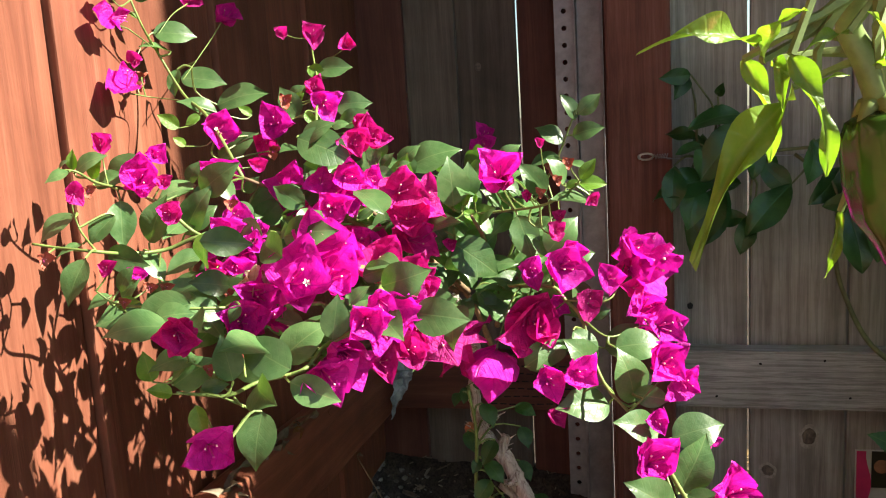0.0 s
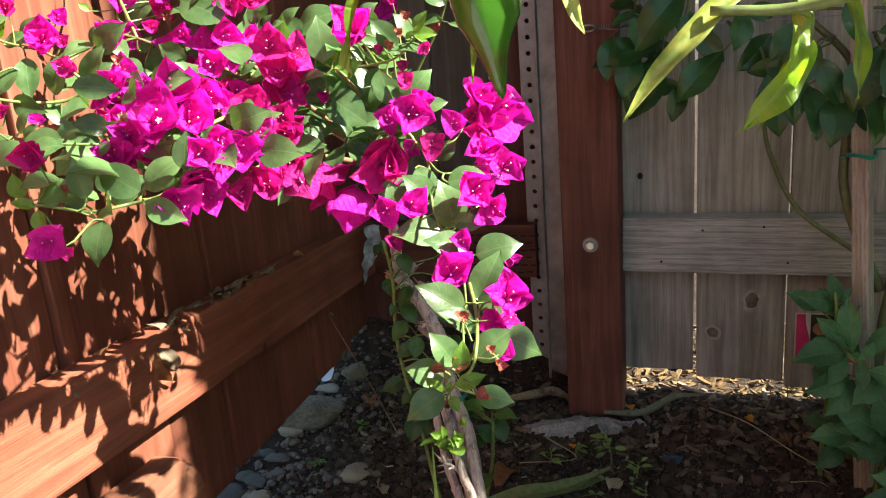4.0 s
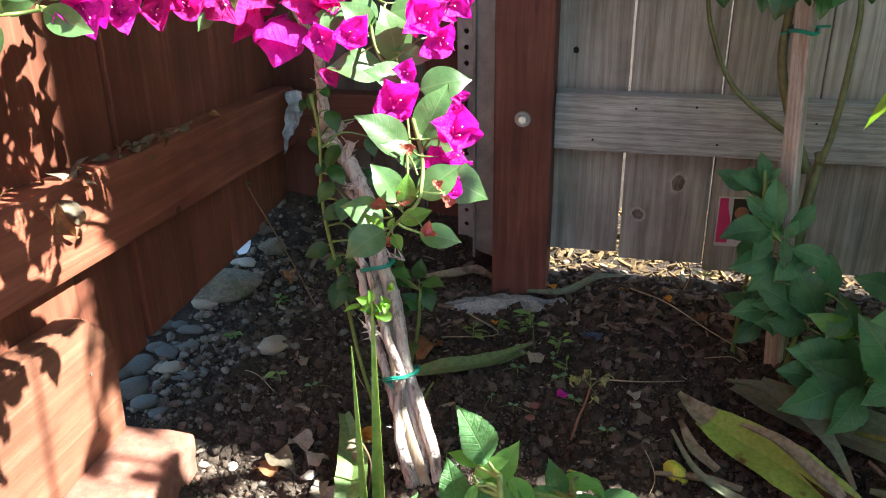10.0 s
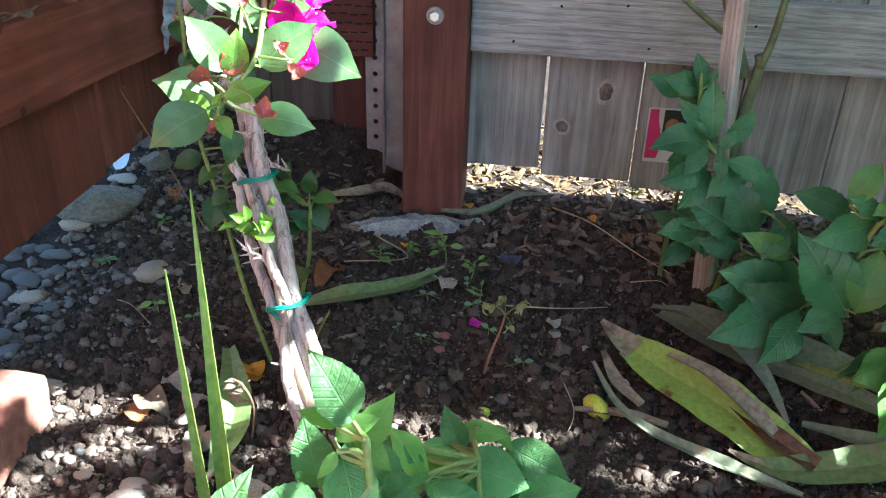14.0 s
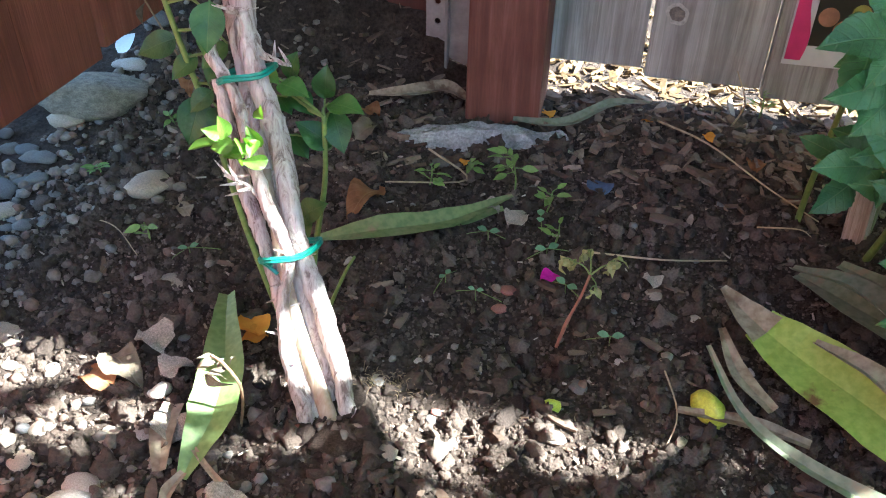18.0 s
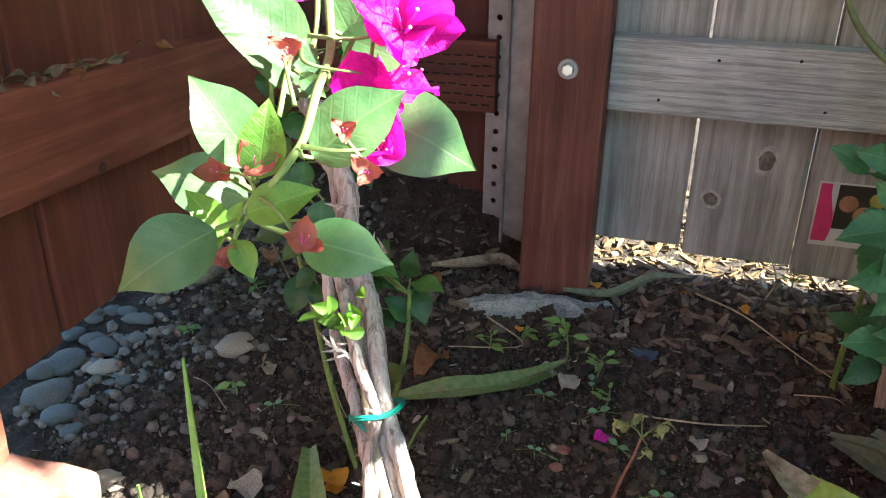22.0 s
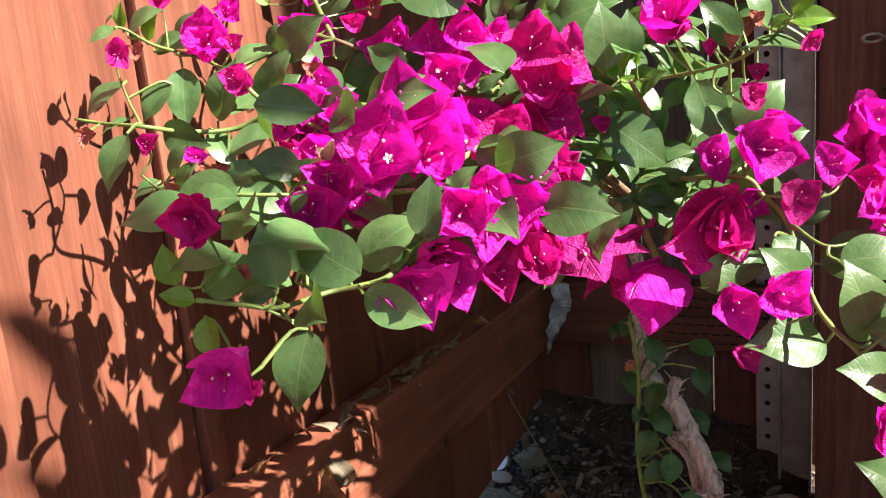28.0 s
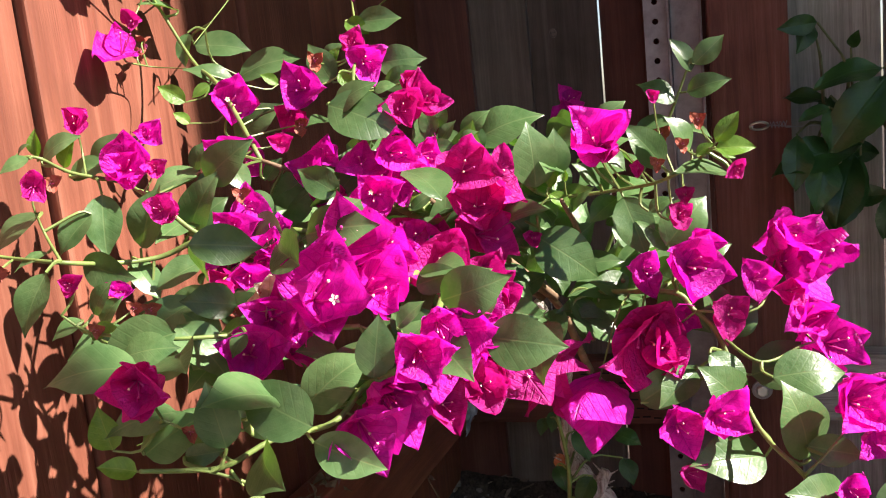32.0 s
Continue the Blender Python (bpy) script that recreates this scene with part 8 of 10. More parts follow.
# slender upright blades and cut leaf stubs
def strap_mesh(bm, pts, widths, fold, normal=(0, -1, 0.2), seg=5):
    """A strap leaf along a line, folded along the middle, with its own thickness."""
    line = curve_points(pts, seg)
    n = len(line) - 1
    rows, under = [], []
    for i, p in enumerate(line):
        t = (line[min(i + 1, n)] - line[max(i - 1, 0)]).normalized()
        nv = Vector(normal)
        nv = (nv - t * nv.dot(t)).normalized()
        s = t.cross(nv)
        u = i / n * (len(widths) - 1)
        k = min(int(u), len(widths) - 2)
        w = widths[k] + (widths[k + 1] - widths[k]) * (u - k)
        ripple = 0.05 * w * math.sin(i * 1.7)
        row = [p + s * (c * w) + nv * (fold * w * abs(c) + ripple * c) for c in (-1, -0.5, 0, 0.5, 1)]
        rows.append([bm.verts.new(v) for v in row])
        under.append([bm.verts.new(v - nv * 0.0006) for v in row])
    for i in range(n):
        for j in range(4):
            bm.faces.new((rows[i][j], rows[i][j + 1], rows[i + 1][j + 1], rows[i + 1][j]))
            bm.faces.new((under[i][j + 1], under[i][j], under[i + 1][j], under[i + 1][j + 1]))
        for j in (0, 4):
            bm.faces.new((rows[i][j], rows[i + 1][j], under[i + 1][j], under[i][j]))
    for i in (0, n):
        for j in range(4):
            bm.faces.new((rows[i][j], rows[i][j + 1], under[i][j + 1], under[i][j]))


def strap_material(name, dark, light, edge, patch, amount):
    """Long leaf skin with lengthwise streaks and dead blotches."""
    m, nt, bsdf = nodes_of(name)
    st = noise_tex(nt, coords(nt, (160, 160, 160)), 1.0, 3, 0.5)
    bl = noise_tex(nt, coords(nt, (22, 22, 22)), 1.0, 5, 0.6)
    c = ramp(nt, st, [(0.35, dark), (0.65, light)])
    c = mix_col(nt, ramp(nt, bl, [(amount, (0, 0, 0)), (amount + 0.07, (1, 1, 1))]), c, patch)
    c = random_tint(nt, c, 0.85, 1.15)
    link(nt, c, bsdf.inputs["Base Color"])
    bsdf.inputs["Roughness"].default_value = 0.5
    bump(nt, st, bsdf, 0.3, 0.002)
    tr = nt.nodes.new("ShaderNodeBsdfTranslucent")
    link(nt, c, tr.inputs["Color"])
    mx = nt.nodes.new("ShaderNodeMixShader")
    mx.inputs[0].default_value = 0.25
    link(nt, bsdf.outputs[0], mx.inputs[1])
    link(nt, tr.outputs[0], mx.inputs[2])
    link(nt, mx.outputs[0], nt.nodes["Material Output"].inputs[0])
    return m


M_blade = strap_material("fresh_blade", (0.15, 0.26, 0.05), (0.22, 0.34, 0.08), None, (0.26, 0.34, 0.10), 0.66)
M_iris_green = strap_material("withered_green_strap", (0.14, 0.20, 0.075), (0.22, 0.27, 0.11), None, (0.25, 0.20, 0.12), 0.58)
M_iris_fresh = strap_material("green_strap", (0.17, 0.27, 0.085), (0.25, 0.36, 0.125), None, (0.30, 0.27, 0.15), 0.66)
M_iris_yellow = strap_material("yellowing_strap", (0.24, 0.33, 0.055), (0.34, 0.42, 0.085), None, (0.15, 0.075, 0.03), 0.60)
M_iris_tan = strap_material("dead_tan_strap", (0.22, 0.17, 0.11), (0.36, 0.30, 0.21), None, (0.14, 0.09, 0.055), 0.56)
M_iris_brown = strap_material("dead_brown_strap", (0.085, 0.045, 0.025), (0.16, 0.085, 0.045), None, (0.22, 0.17, 0.10), 0.58)
M_iris_grey = strap_material("dull_grey_green_strap", (0.16, 0.19, 0.12), (0.24, 0.26, 0.18), None, (0.26, 0.21, 0.14), 0.58)

blade = thing("grass_blade_clump", "two slender upright pale green blades", "plant")
bm = bmesh.new()
strap_mesh(bm, ((0.036, -0.800, -0.05), (0.038, -0.800, 0.10), (0.042, -0.803, 0.25), (0.0448, -0.8063, 0.3995)), (0.0040, 0.0052, 0.0042, 0.0003), 0.5)
part("blade", bm, M_blade, blade)
bm = bmesh.new()
strap_mesh(bm, ((0.034, -0.803, -0.05), (0.035, -0.806, 0.12), (0.036, -0.815, 0.22), (0.0346, -0.8195, 0.366)), (0.0035, 0.0045, 0.0035, 0.0003), 0.5)
part("blade", bm, M_blade, blade)
stub = thing("cut_leaf_stubs", "cut pale green strap leaf stubs", "plant")
for tip, w in (((0.0080, -0.8799, 0.2684), 0.0083), ((-0.0096, -0.8832, 0.2607), 0.0045), ((-0.0131, -0.8892, 0.2497), 0.0040), ((0.0347, -0.8951, 0.2408), 0.0024), ((0.1003, -0.8746, 0.2286), 0.0057), ((0.1164, -0.8220, 0.2197), 0.0041), ((0.1097, -0.8458, 0.2351), 0.0034)):
    x, y, z = tip
    pts, w = ((x * 0.7 + 0.018, y - 0.01, -0.05), (x + 0.004, y - 0.012, z * 0.5), tip), (w * 0.7, w * 0.9, w)
    bm = bmesh.new()
    strap_mesh(bm, pts, w, 0.6)
    part("leaf_stub", bm, M_blade, stub)

# ---- pepper plant ----
pepper_plant = thing("pepper_plant", "pepper plant with wavy yellow-green leaves and green fruit", "plant")
P_ENDS = []
def pl(*a):
    lf(*a, pepper_plant, PEPPER, P_ENDS, (0.1, -0.6, 0.7))
pl(0.084, -0.879, 0.706, 0.042, -0.903, 0.654, 10, "d")
pl(0.106, -0.856, 0.657, 0.101, -0.865, 0.633, -3, "d")
pl(0.077, -0.885, 0.716, 0.076, -0.910, 0.705, 5, "d")
pl(0.070, -0.857, 0.718, 0.086, -0.863, 0.681, -4, "d")
pl(0.251, -0.787, 0.630, 0.235, -0.807, 0.598, -7, "d")
pl(0.191, -0.826, 0.701, 0.188, -0.836, 0.674, -2, "d")
pl(0.257, -0.804, 0.637, 0.231, -0.824, 0.598, -30, "w")
pl(0.275, -0.796, 0.657, 0.282, -0.809, 0.611, 6, "d")
pl(0.251, -0.807, 0.659, 0.250, -0.825, 0.616, -3, "d")
pl(0.296, -0.796, 0.648, 0.320, -0.792, 0.639, -7, "d")
pl(0.367, -0.660, 0.521, 0.334, -0.705, 0.491, -9, "d")
pl(0.064, -0.937, 0.719, 0.034, -0.958, 0.725, -10, "d")
pl(0.073, -0.936, 0.715, 0.088, -0.943, 0.682, 0, "d")
pl(0.065, -0.933, 0.714, 0.069, -0.950, 0.731, 2, "d")
pl(0.091, -0.927, 0.721, 0.076, -0.935, 0.718, 3, "d")
pl(0.097, -0.937, 0.710, 0.097, -0.948, 0.724, 6, "d")
pl(0.083, -0.924, 0.706, 0.091, -0.925, 0.710, -4, "d")
pl(0.409, -0.947, 0.571, 0.365, -0.985, 0.524, -4, "d")
# unseen leaves towards the sun, added to cast dappled shade on the bed and fence
for k in range(330):
    p = Vector((D_RNG.uniform(0.74, 1.3), D_RNG.uniform(-1.15, -0.47), D_RNG.uniform(0.2, 1.65)))
    if p.y > -0.72 and p.z > 1.05 + 0.3 * (p.x - 0.74):
        p = Vector((D_RNG.uniform(0.95, 1.3), D_RNG.uniform(-1.0, -0.73), D_RNG.uniform(1.45, 1.85)))
    if -1.05 < p.y < -0.70 and 0.50 < p.z - 0.87 * (p.x - 0.2) < 0.88:
        continue
    d = Vector((D_RNG.uniform(-1, 1), D_RNG.uniform(-1, 1), D_RNG.uniform(-1, 0.1))).normalized() * D_RNG.uniform(0.07, 0.13)
    lf(*p, *(p + d), D_RNG.randint(-50, 50), "b", pepper_plant, PEPPER, P_ENDS, (0.3, -0.2, 0.9))
for k in range(200):
    p = Vector((D_RNG.uniform(0.86, 1.35), D_RNG.uniform(-0.86, -0.42), D_RNG.uniform(0.12, 0.95)))
    if k % 3 == 0 and -0.66 < p.y < -0.44:
        continue
    d = Vector((D_RNG.uniform(-1, 1), D_RNG.uniform(-1, 1), D_RNG.uniform(-1, 0.1))).normalized() * D_RNG.uniform(0.08, 0.14)
    lf(*p, *(p + d), D_RNG.randint(-50, 50), "b", pepper_plant, PEPPER, P_ENDS, (0.3, -0.2, 0.9))
for k in range(60):
    p = Vector((D_RNG.uniform(1.0, 1.3), D_RNG.uniform(-0.74, -0.45), D_RNG.uniform(0.95, 1.15)))
    d = Vector((D_RNG.uniform(-1, 1), D_RNG.uniform(-1, 1), D_RNG.uniform(-1, 0.1))).normalized() * D_RNG.uniform(0.06, 0.12)
    lf(*p, *(p + d), D_RNG.randint(-50, 50), "b", pepper_plant, PEPPER, P_ENDS, (0.3, -0.2, 0.9))
# high leaves added to shade the near end of the left fence
for k in range(170):
    p = Vector((D_RNG.uniform(0.92, 1.3), D_RNG.uniform(-1.10, -0.80), 0))
    p.z = 1.62 + 0.869 * (p.x - 1.0) + D_RNG.uniform(0.0, 0.30)
    d = Vector((D_RNG.uniform(-1, 1), D_RNG.uniform(-1, 1), D_RNG.uniform(-1, 0.1))).normalized() * D_RNG.uniform(0.06, 0.11)
    lf(*p, *(p + d), D_RNG.randint(-50, 50), "b", pepper_plant, PEPPER, P_ENDS, (0.3, -0.2, 0.9))
# leaves set along the sun's rays to shade the kickboard and right-hand soil
for lo, hi, far, n in (((-0.40, -0.53, 0.0), (-0.40, -0.40, 0.22), (1.75, 2.10), 35), ((0.40, -0.60, 0.0), (0.85, -0.38, 0.02), (0.75, 1.05), 150)):
    for k in range(n):
        p = Vector([D_RNG.uniform(u, v) for u, v in zip(lo, hi)]) + SUN_DIR * D_RNG.uniform(*far)
        d = Vector((D_RNG.uniform(-1, 1), D_RNG.uniform(-1, 1), D_RNG.uniform(-1, 0.1))).normalized() * D_RNG.uniform(0.06, 0.11)
        lf(*p, *(p + d), D_RNG.randint(-50, 50), "b", pepper_plant, PEPPER, P_ENDS, (0.3, -0.2, 0.9))
stems(P_ENDS, (
    # the first ten stems only carry the added leaves
    (((0.95, -0.85, -0.08), (0.96, -0.85, 0.3), (0.98, -0.83, 0.8), (1.0, -0.8, 1.6), (1.08, -0.86, 1.95)), 0.009),
    (((0.97, -0.86, 0.05), (1.05, -0.72, 0.5), (1.10, -0.62, 1.0), (1.12, -0.56, 1.6)), 0.006),
    (((0.97, -0.86, 0.05), (1.15, -0.80, 0.5), (1.22, -0.74, 1.0), (1.20, -0.70, 1.6)), 0.006),
    (((0.96, -0.86, 0.05), (0.95, -0.98, 0.6), (0.96, -1.05, 1.1), (1.0, -1.08, 1.6)), 0.006),
    (((0.96, -0.86, 0.05), (0.90, -0.62, 0.4), (0.92, -0.54, 0.8), (0.95, -0.50, 1.3)), 0.005),
    (((0.97, -0.86, 0.05), (1.10, -0.60, 0.3), (1.22, -0.52, 0.7), (1.25, -0.50, 1.2)), 0.005),
    (((0.97, -0.86, 0.05), (1.15, -0.95, 0.5), (1.22, -1.02, 1.0)), 0.005),
    (((0.95, -0.85, 0.15), (0.85, -0.75, 0.4), (0.80, -0.65, 0.6)), 0.006),
    (((0.96, -0.85, 0.25), (1.08, -0.7, 0.45), (1.1, -0.6, 0.7)), 0.006),
    (((0.96, -0.85, 0.2), (0.9, -1.0, 0.5), (0.85, -1.05, 0.8)), 0.006),
    (((0.72, -1.00, -0.08), (0.66, -0.98, 0.3), (0.55, -0.95, 0.6), (0.42, -0.92, 0.72), (0.30, -0.88, 0.725), (0.20, -0.89, 0.735), (0.10, -0.93, 0.745)), 0.008),
    (((0.42, -0.92, 0.72), (0.34, -0.85, 0.68), (0.26, -0.82, 0.655), (0.21, -0.82, 0.655)), 0.004),
    (((0.30, -0.88, 0.725), (0.21, -0.87, 0.70), (0.15, -0.88, 0.71), (0.121, -0.89, 0.712)), 0.0035),
    (((0.55, -0.95, 0.6), (0.46, -0.85, 0.60), (0.40, -0.75, 0.575), (0.37, -0.70, 0.555)), 0.004),
    (((0.55, -0.95, 0.6), (0.45, -0.98, 0.66), (0.38, -0.985, 0.66)), 0.004),
), pepper_plant, 0.0018, 0.14)


def pepper_fruit(base, tip, r, seed, material):
    b, t = Vector(base), Vector(tip)
    q = (b - t).normalized().to_track_quat("Z", "Y")
    L = (b - t).length
    bm = bmesh.new()
    prof = ((0.0, 0.02), (0.04, 0.14), (0.12, 0.24), (0.22, 0.34), (0.34, 0.55), (0.47, 0.88), (0.64, 1.0), (0.85, 0.98), (0.94, 0.82), (0.98, 0.45), (0.965, 0.1))
    rings = []
    for v, w in prof:
        ring = []
        for k in range(24):
            a = k * 2 * math.pi / 24
            lobe = 1 + (0.09 * math.cos(3 * a + seed) + 0.03 * math.cos(7 * a)) * min(1, v * 2)
            off = Vector((0.10 * math.sin(v * 5), 0.06 * math.cos(v * 4), 0)) * r * (1 - v)
            ring.append(bm.verts.new(t + q @ (Vector((r * w * lobe * math.cos(a), r * w * lobe * math.sin(a), v * L)) + off)))
        rings.append(ring)
    for r0, r1 in zip(rings, rings[1:]):
        for k in range(24):
            bm.faces.new((r0[k], r0[(k + 1) % 24], r1[(k + 1) % 24], r1[k]))
    bm.faces.new(rings[0][::-1])
    fruit = part("fruit", bm, material, pepper_plant, "glossy dark green pepper", True)
    bm = bmesh.new()
    top = b
    for k in range(6):
        a = k * math.pi / 3
        tube(bm, [top + q @ Vector((0, 0, 0.001)), top + q @ Vector((r * 0.4 * math.cos(a), r * 0.4 * math.sin(a), 0.0)), top + q @ Vector((r * 0.75 * math.cos(a), r * 0.75 * math.sin(a), -0.006))], [0.004, 0.0035, 0.001], 6)
    tube(bm, [top, top + q @ Vector((0.002, 0, 0.012)), top + q @ Vector((0.008, 0, 0.026))], [0.005, 0.0035, 0.003], 8)
    part("calyx", bm, M_stem, fruit, smooth=True)


def pepper_material():
    """Glossy green skin that turns red-brown in patches."""
    m, nt, bsdf = nodes_of("ripening_green_pepper")
    n = noise_tex(nt, coords(nt, by_object=False), 26.0, 3, 0.5)
    f = noise_tex(nt, coords(nt, by_object=False), 160.0, 3, 0.5)
    c = ramp(nt, n, [(0.46, (0.036, 0.115, 0.012)), (0.58, (0.045, 0.065, 0.012)), (0.68, (0.075, 0.030, 0.012))])
    c = mix_col(nt, 0.5, c, ramp(nt, f, [(0.3, (0.8, 0.8, 0.8)), (0.7, (1.15, 1.15, 1.15))]), "MULTIPLY")
    link(nt, c, bsdf.inputs["Base Color"])
    bsdf.inputs["Roughness"].default_value = 0.16
    bump(nt, n, bsdf, 0.15, 0.004)
    return m


M_pepper = pepper_material()
M_pepper_strap = strap_material("yellowing_pepper_leaf", (0.20, 0.27, 0.04), (0.36, 0.38, 0.08), None, (0.50, 0.44, 0.20), 0.55)
for pts, widths in ((((0.2458, -0.7966, 0.6593), (0.2300, -0.8031, 0.6628), (0.2140, -0.8124, 0.6557), (0.2020, -0.8218, 0.6436), (0.1850, -0.8340, 0.6266), (0.1708, -0.8460, 0.6071)), (0.0012, 0.0024, 0.0052, 0.0058, 0.0042, 0.0003)),
                    (((0.1459, -0.8561, 0.6949), (0.1505, -0.8582, 0.6827), (0.1487, -0.8626, 0.6689), (0.1519, -0.8651, 0.6569), (0.1562, -0.8660, 0.6500)), (0.0026, 0.0054, 0.0046, 0.0026, 0.0003))):
    bm = bmesh.new()
    strap_mesh(bm, pts, widths, 0.75, (0.3, -0.7, 0.6))
    part("leaf", bm, M_pepper_strap, pepper_plant, "narrow folded yellow-green leaf", True)
pepper_fruit((0.112, -0.887, 0.698), (0.121, -0.887, 0.625), 0.0155, 1.0, M_pepper)
bm = bmesh.new()
line = curve_points(((0.112, -0.887, 0.697), (0.106, -0.889, 0.712), (0.098, -0.895, 0.728), (0.10, -0.925, 0.742)), 5)
tube(bm, line, [0.0052 - 0.0001 * i for i in range(len(line))], 9)
part("fruit_stalk", bm, M_stem, pepper_plant, smooth=True)
pepper_fruit((0.33, -0.90, 0.73), (0.335, -0.895, 0.64), 0.019, 2.0, M_pepper)

# ---- small plants round the trunk ----
sucker = thing("young_citrus_shoot", "low shoot with small glossy dark leaves behind the trunk", "plant")
I_ENDS = []
def il(*a):
    lf(*a, sucker, IVY, I_ENDS, (0.1, -0.6, 0.8))
il(-0.0764, -0.3656, 0.2114, -0.0643, -0.3782, 0.2094, 10, "l")
il(-0.0674, -0.3676, 0.2045, -0.0408, -0.3799, 0.2038, -10, "l")
il(-0.0292, -0.3707, 0.1943, 0.0004, -0.3818, 0.1973, -15, "l")
il(-0.0622, -0.3623, 0.2058, -0.0534, -0.3676, 0.2279, 15, "d")
il(-0.0708, -0.3661, 0.1930, -0.0549, -0.3795, 0.1883, -20, "d")
il(-0.0605, -0.3650, 0.1968, -0.0392, -0.3791, 0.1895, -5, "d")
il(-0.0339, -0.3657, 0.1944, -0.0300, -0.3696, 0.2212, 5, "d")
il(-0.0278, -0.3678, 0.1872, -0.0139, -0.3866, 0.1646, -5, "d")
il(-0.0268, -0.3754, 0.1618, -0.0500, -0.3812, 0.1825, 0, "d")
il(-0.0613, -0.3742, 0.1659, -0.0411, -0.3885, 0.1585, -15, "d")
il(-0.0545, -0.3842, 0.0992, -0.0316, -0.3903, 0.1189, 15, "d")
il(-0.0529, -0.3842, 0.0995, -0.0433, -0.3985, 0.0917, 10, "d")
il(-0.1429, -0.3696, 0.2315, -0.1681, -0.3842, 0.2225, -20, "d")
il(-0.1267, -0.3729, 0.2203, -0.1424, -0.3885, 0.2084, -5, "d")
il(-0.1151, -0.3796, 0.1981, -0.1280, -0.3950, 0.1868, -15, "d")
il(-0.1243, -0.3810, 0.1932, -0.1295, -0.4022, 0.1625, -20, "d")
il(-0.1122, -0.3830, 0.1866, -0.1096, -0.3991, 0.1730, -10, "d")
il(-0.1127, -0.3733, 0.2191, -0.1135, -0.3884, 0.2086, -6, "d")
il(-0.0934, -0.4059, 0.2604, -0.0947, -0.4224, 0.2452, 10, "l")
il(-0.1311, -0.3722, 0.3960, -0.1165, -0.3880, 0.3766, -10, "d")
il(-0.1485, -0.3674, 0.4121, -0.1500, -0.3812, 0.3992, -5, "d")
il(-0.1397, -0.3657, 0.4176, -0.1275, -0.3771, 0.4129, 4, "d")
il(-0.1479, -0.3807, 0.3675, -0.1367, -0.3957, 0.3511, -10, "d")
il(-0.1173, -0.3831, 0.3596, -0.1299, -0.3994, 0.3388, 8, "d")
il(-0.1350, -0.3889, 0.3403, -0.1393, -0.4021, 0.3296, -16, "d")
il(-0.1268, -0.3897, 0.3378, -0.1064, -0.4043, 0.3224, -10, "d")
il(-0.1218, -0.3950, 0.3199, -0.1371, -0.4107, 0.3009, -7, "d")
il(-0.1086, -0.3999, 0.3038, -0.1090, -0.4166, 0.2815, -15, "d")
il(-0.1125, -0.4029, 0.2937, -0.1310, -0.4162, 0.2826, -18, "d")
il(-0.0912, -0.4081, 0.2762, -0.0889, -0.4264, 0.2486, -16, "d")
il(-0.0946, -0.3450, 0.3601, -0.0844, -0.3586, 0.3412, -4, "d")
il(-0.0964, -0.3555, 0.3249, -0.0821, -0.3684, 0.3087, -10, "d")
il(-0.0793, -0.3657, 0.2909, -0.0627, -0.3771, 0.2797, 5, "d")
il(-0.1014, -0.3388, 0.3806, -0.0774, -0.3481, 0.3763, 0, "d")
il(-0.1563, -0.3690, 0.4066, -0.1601, -0.3821, 0.3965, 0, "d")
il(-0.0966, -0.3820, 0.2367, -0.1146, -0.3942, 0.2225, 0, "d")
stems(I_ENDS, (
    (((-0.06, -0.38, -0.03), (-0.05, -0.37, 0.06), (-0.035, -0.375, 0.13), (-0.028, -0.385, 0.19)), 0.003),
    (((-0.08, -0.38, -0.03), (-0.11, -0.37, 0.07), (-0.125, -0.37, 0.16), (-0.14, -0.385, 0.28), (-0.135, -0.395, 0.37), (-0.14, -0.40, 0.42)), 0.0028),
    (((-0.05, -0.36, -0.02), (-0.03, -0.36, 0.03), (-0.02, -0.36, 0.05)), 0.002),
), sucker, 0.001, 0.1)

# ---- fallen strap leaves and litter ----
def fallen(label, straps, group=""):
    th = thing("fallen_strap_leaf", label, "dead leaf", group)
    for pts, w, fold, mat, nrm in straps:
        line = []
        for x, y, h in pts:
            line.append((x, y, ground_z(x, y) + h))
        bm = bmesh.new()
        strap_mesh(bm, line, w, fold, nrm)
        part("strap", bm, mat, th)
    return th


UPN = (0.0, -0.25, 1.0)
G = "fallen strap leaves"
fallen("dull green fallen strap leaf with a tan midrib", [(((-0.09, -0.272, 0.012), (-0.03, -0.255, 0.016), (0.03, -0.215, 0.015), (0.085, -0.165, 0.012)), (0.004, 0.015, 0.013, 0.002), 0.35, M_iris_green, UPN),
        (((0.0, -0.235, 0.006), (0.04, -0.20, 0.007), (0.078, -0.178, 0.008)), (0.003, 0.011, 0.003), 0.2, M_iris_green, UPN)], G)
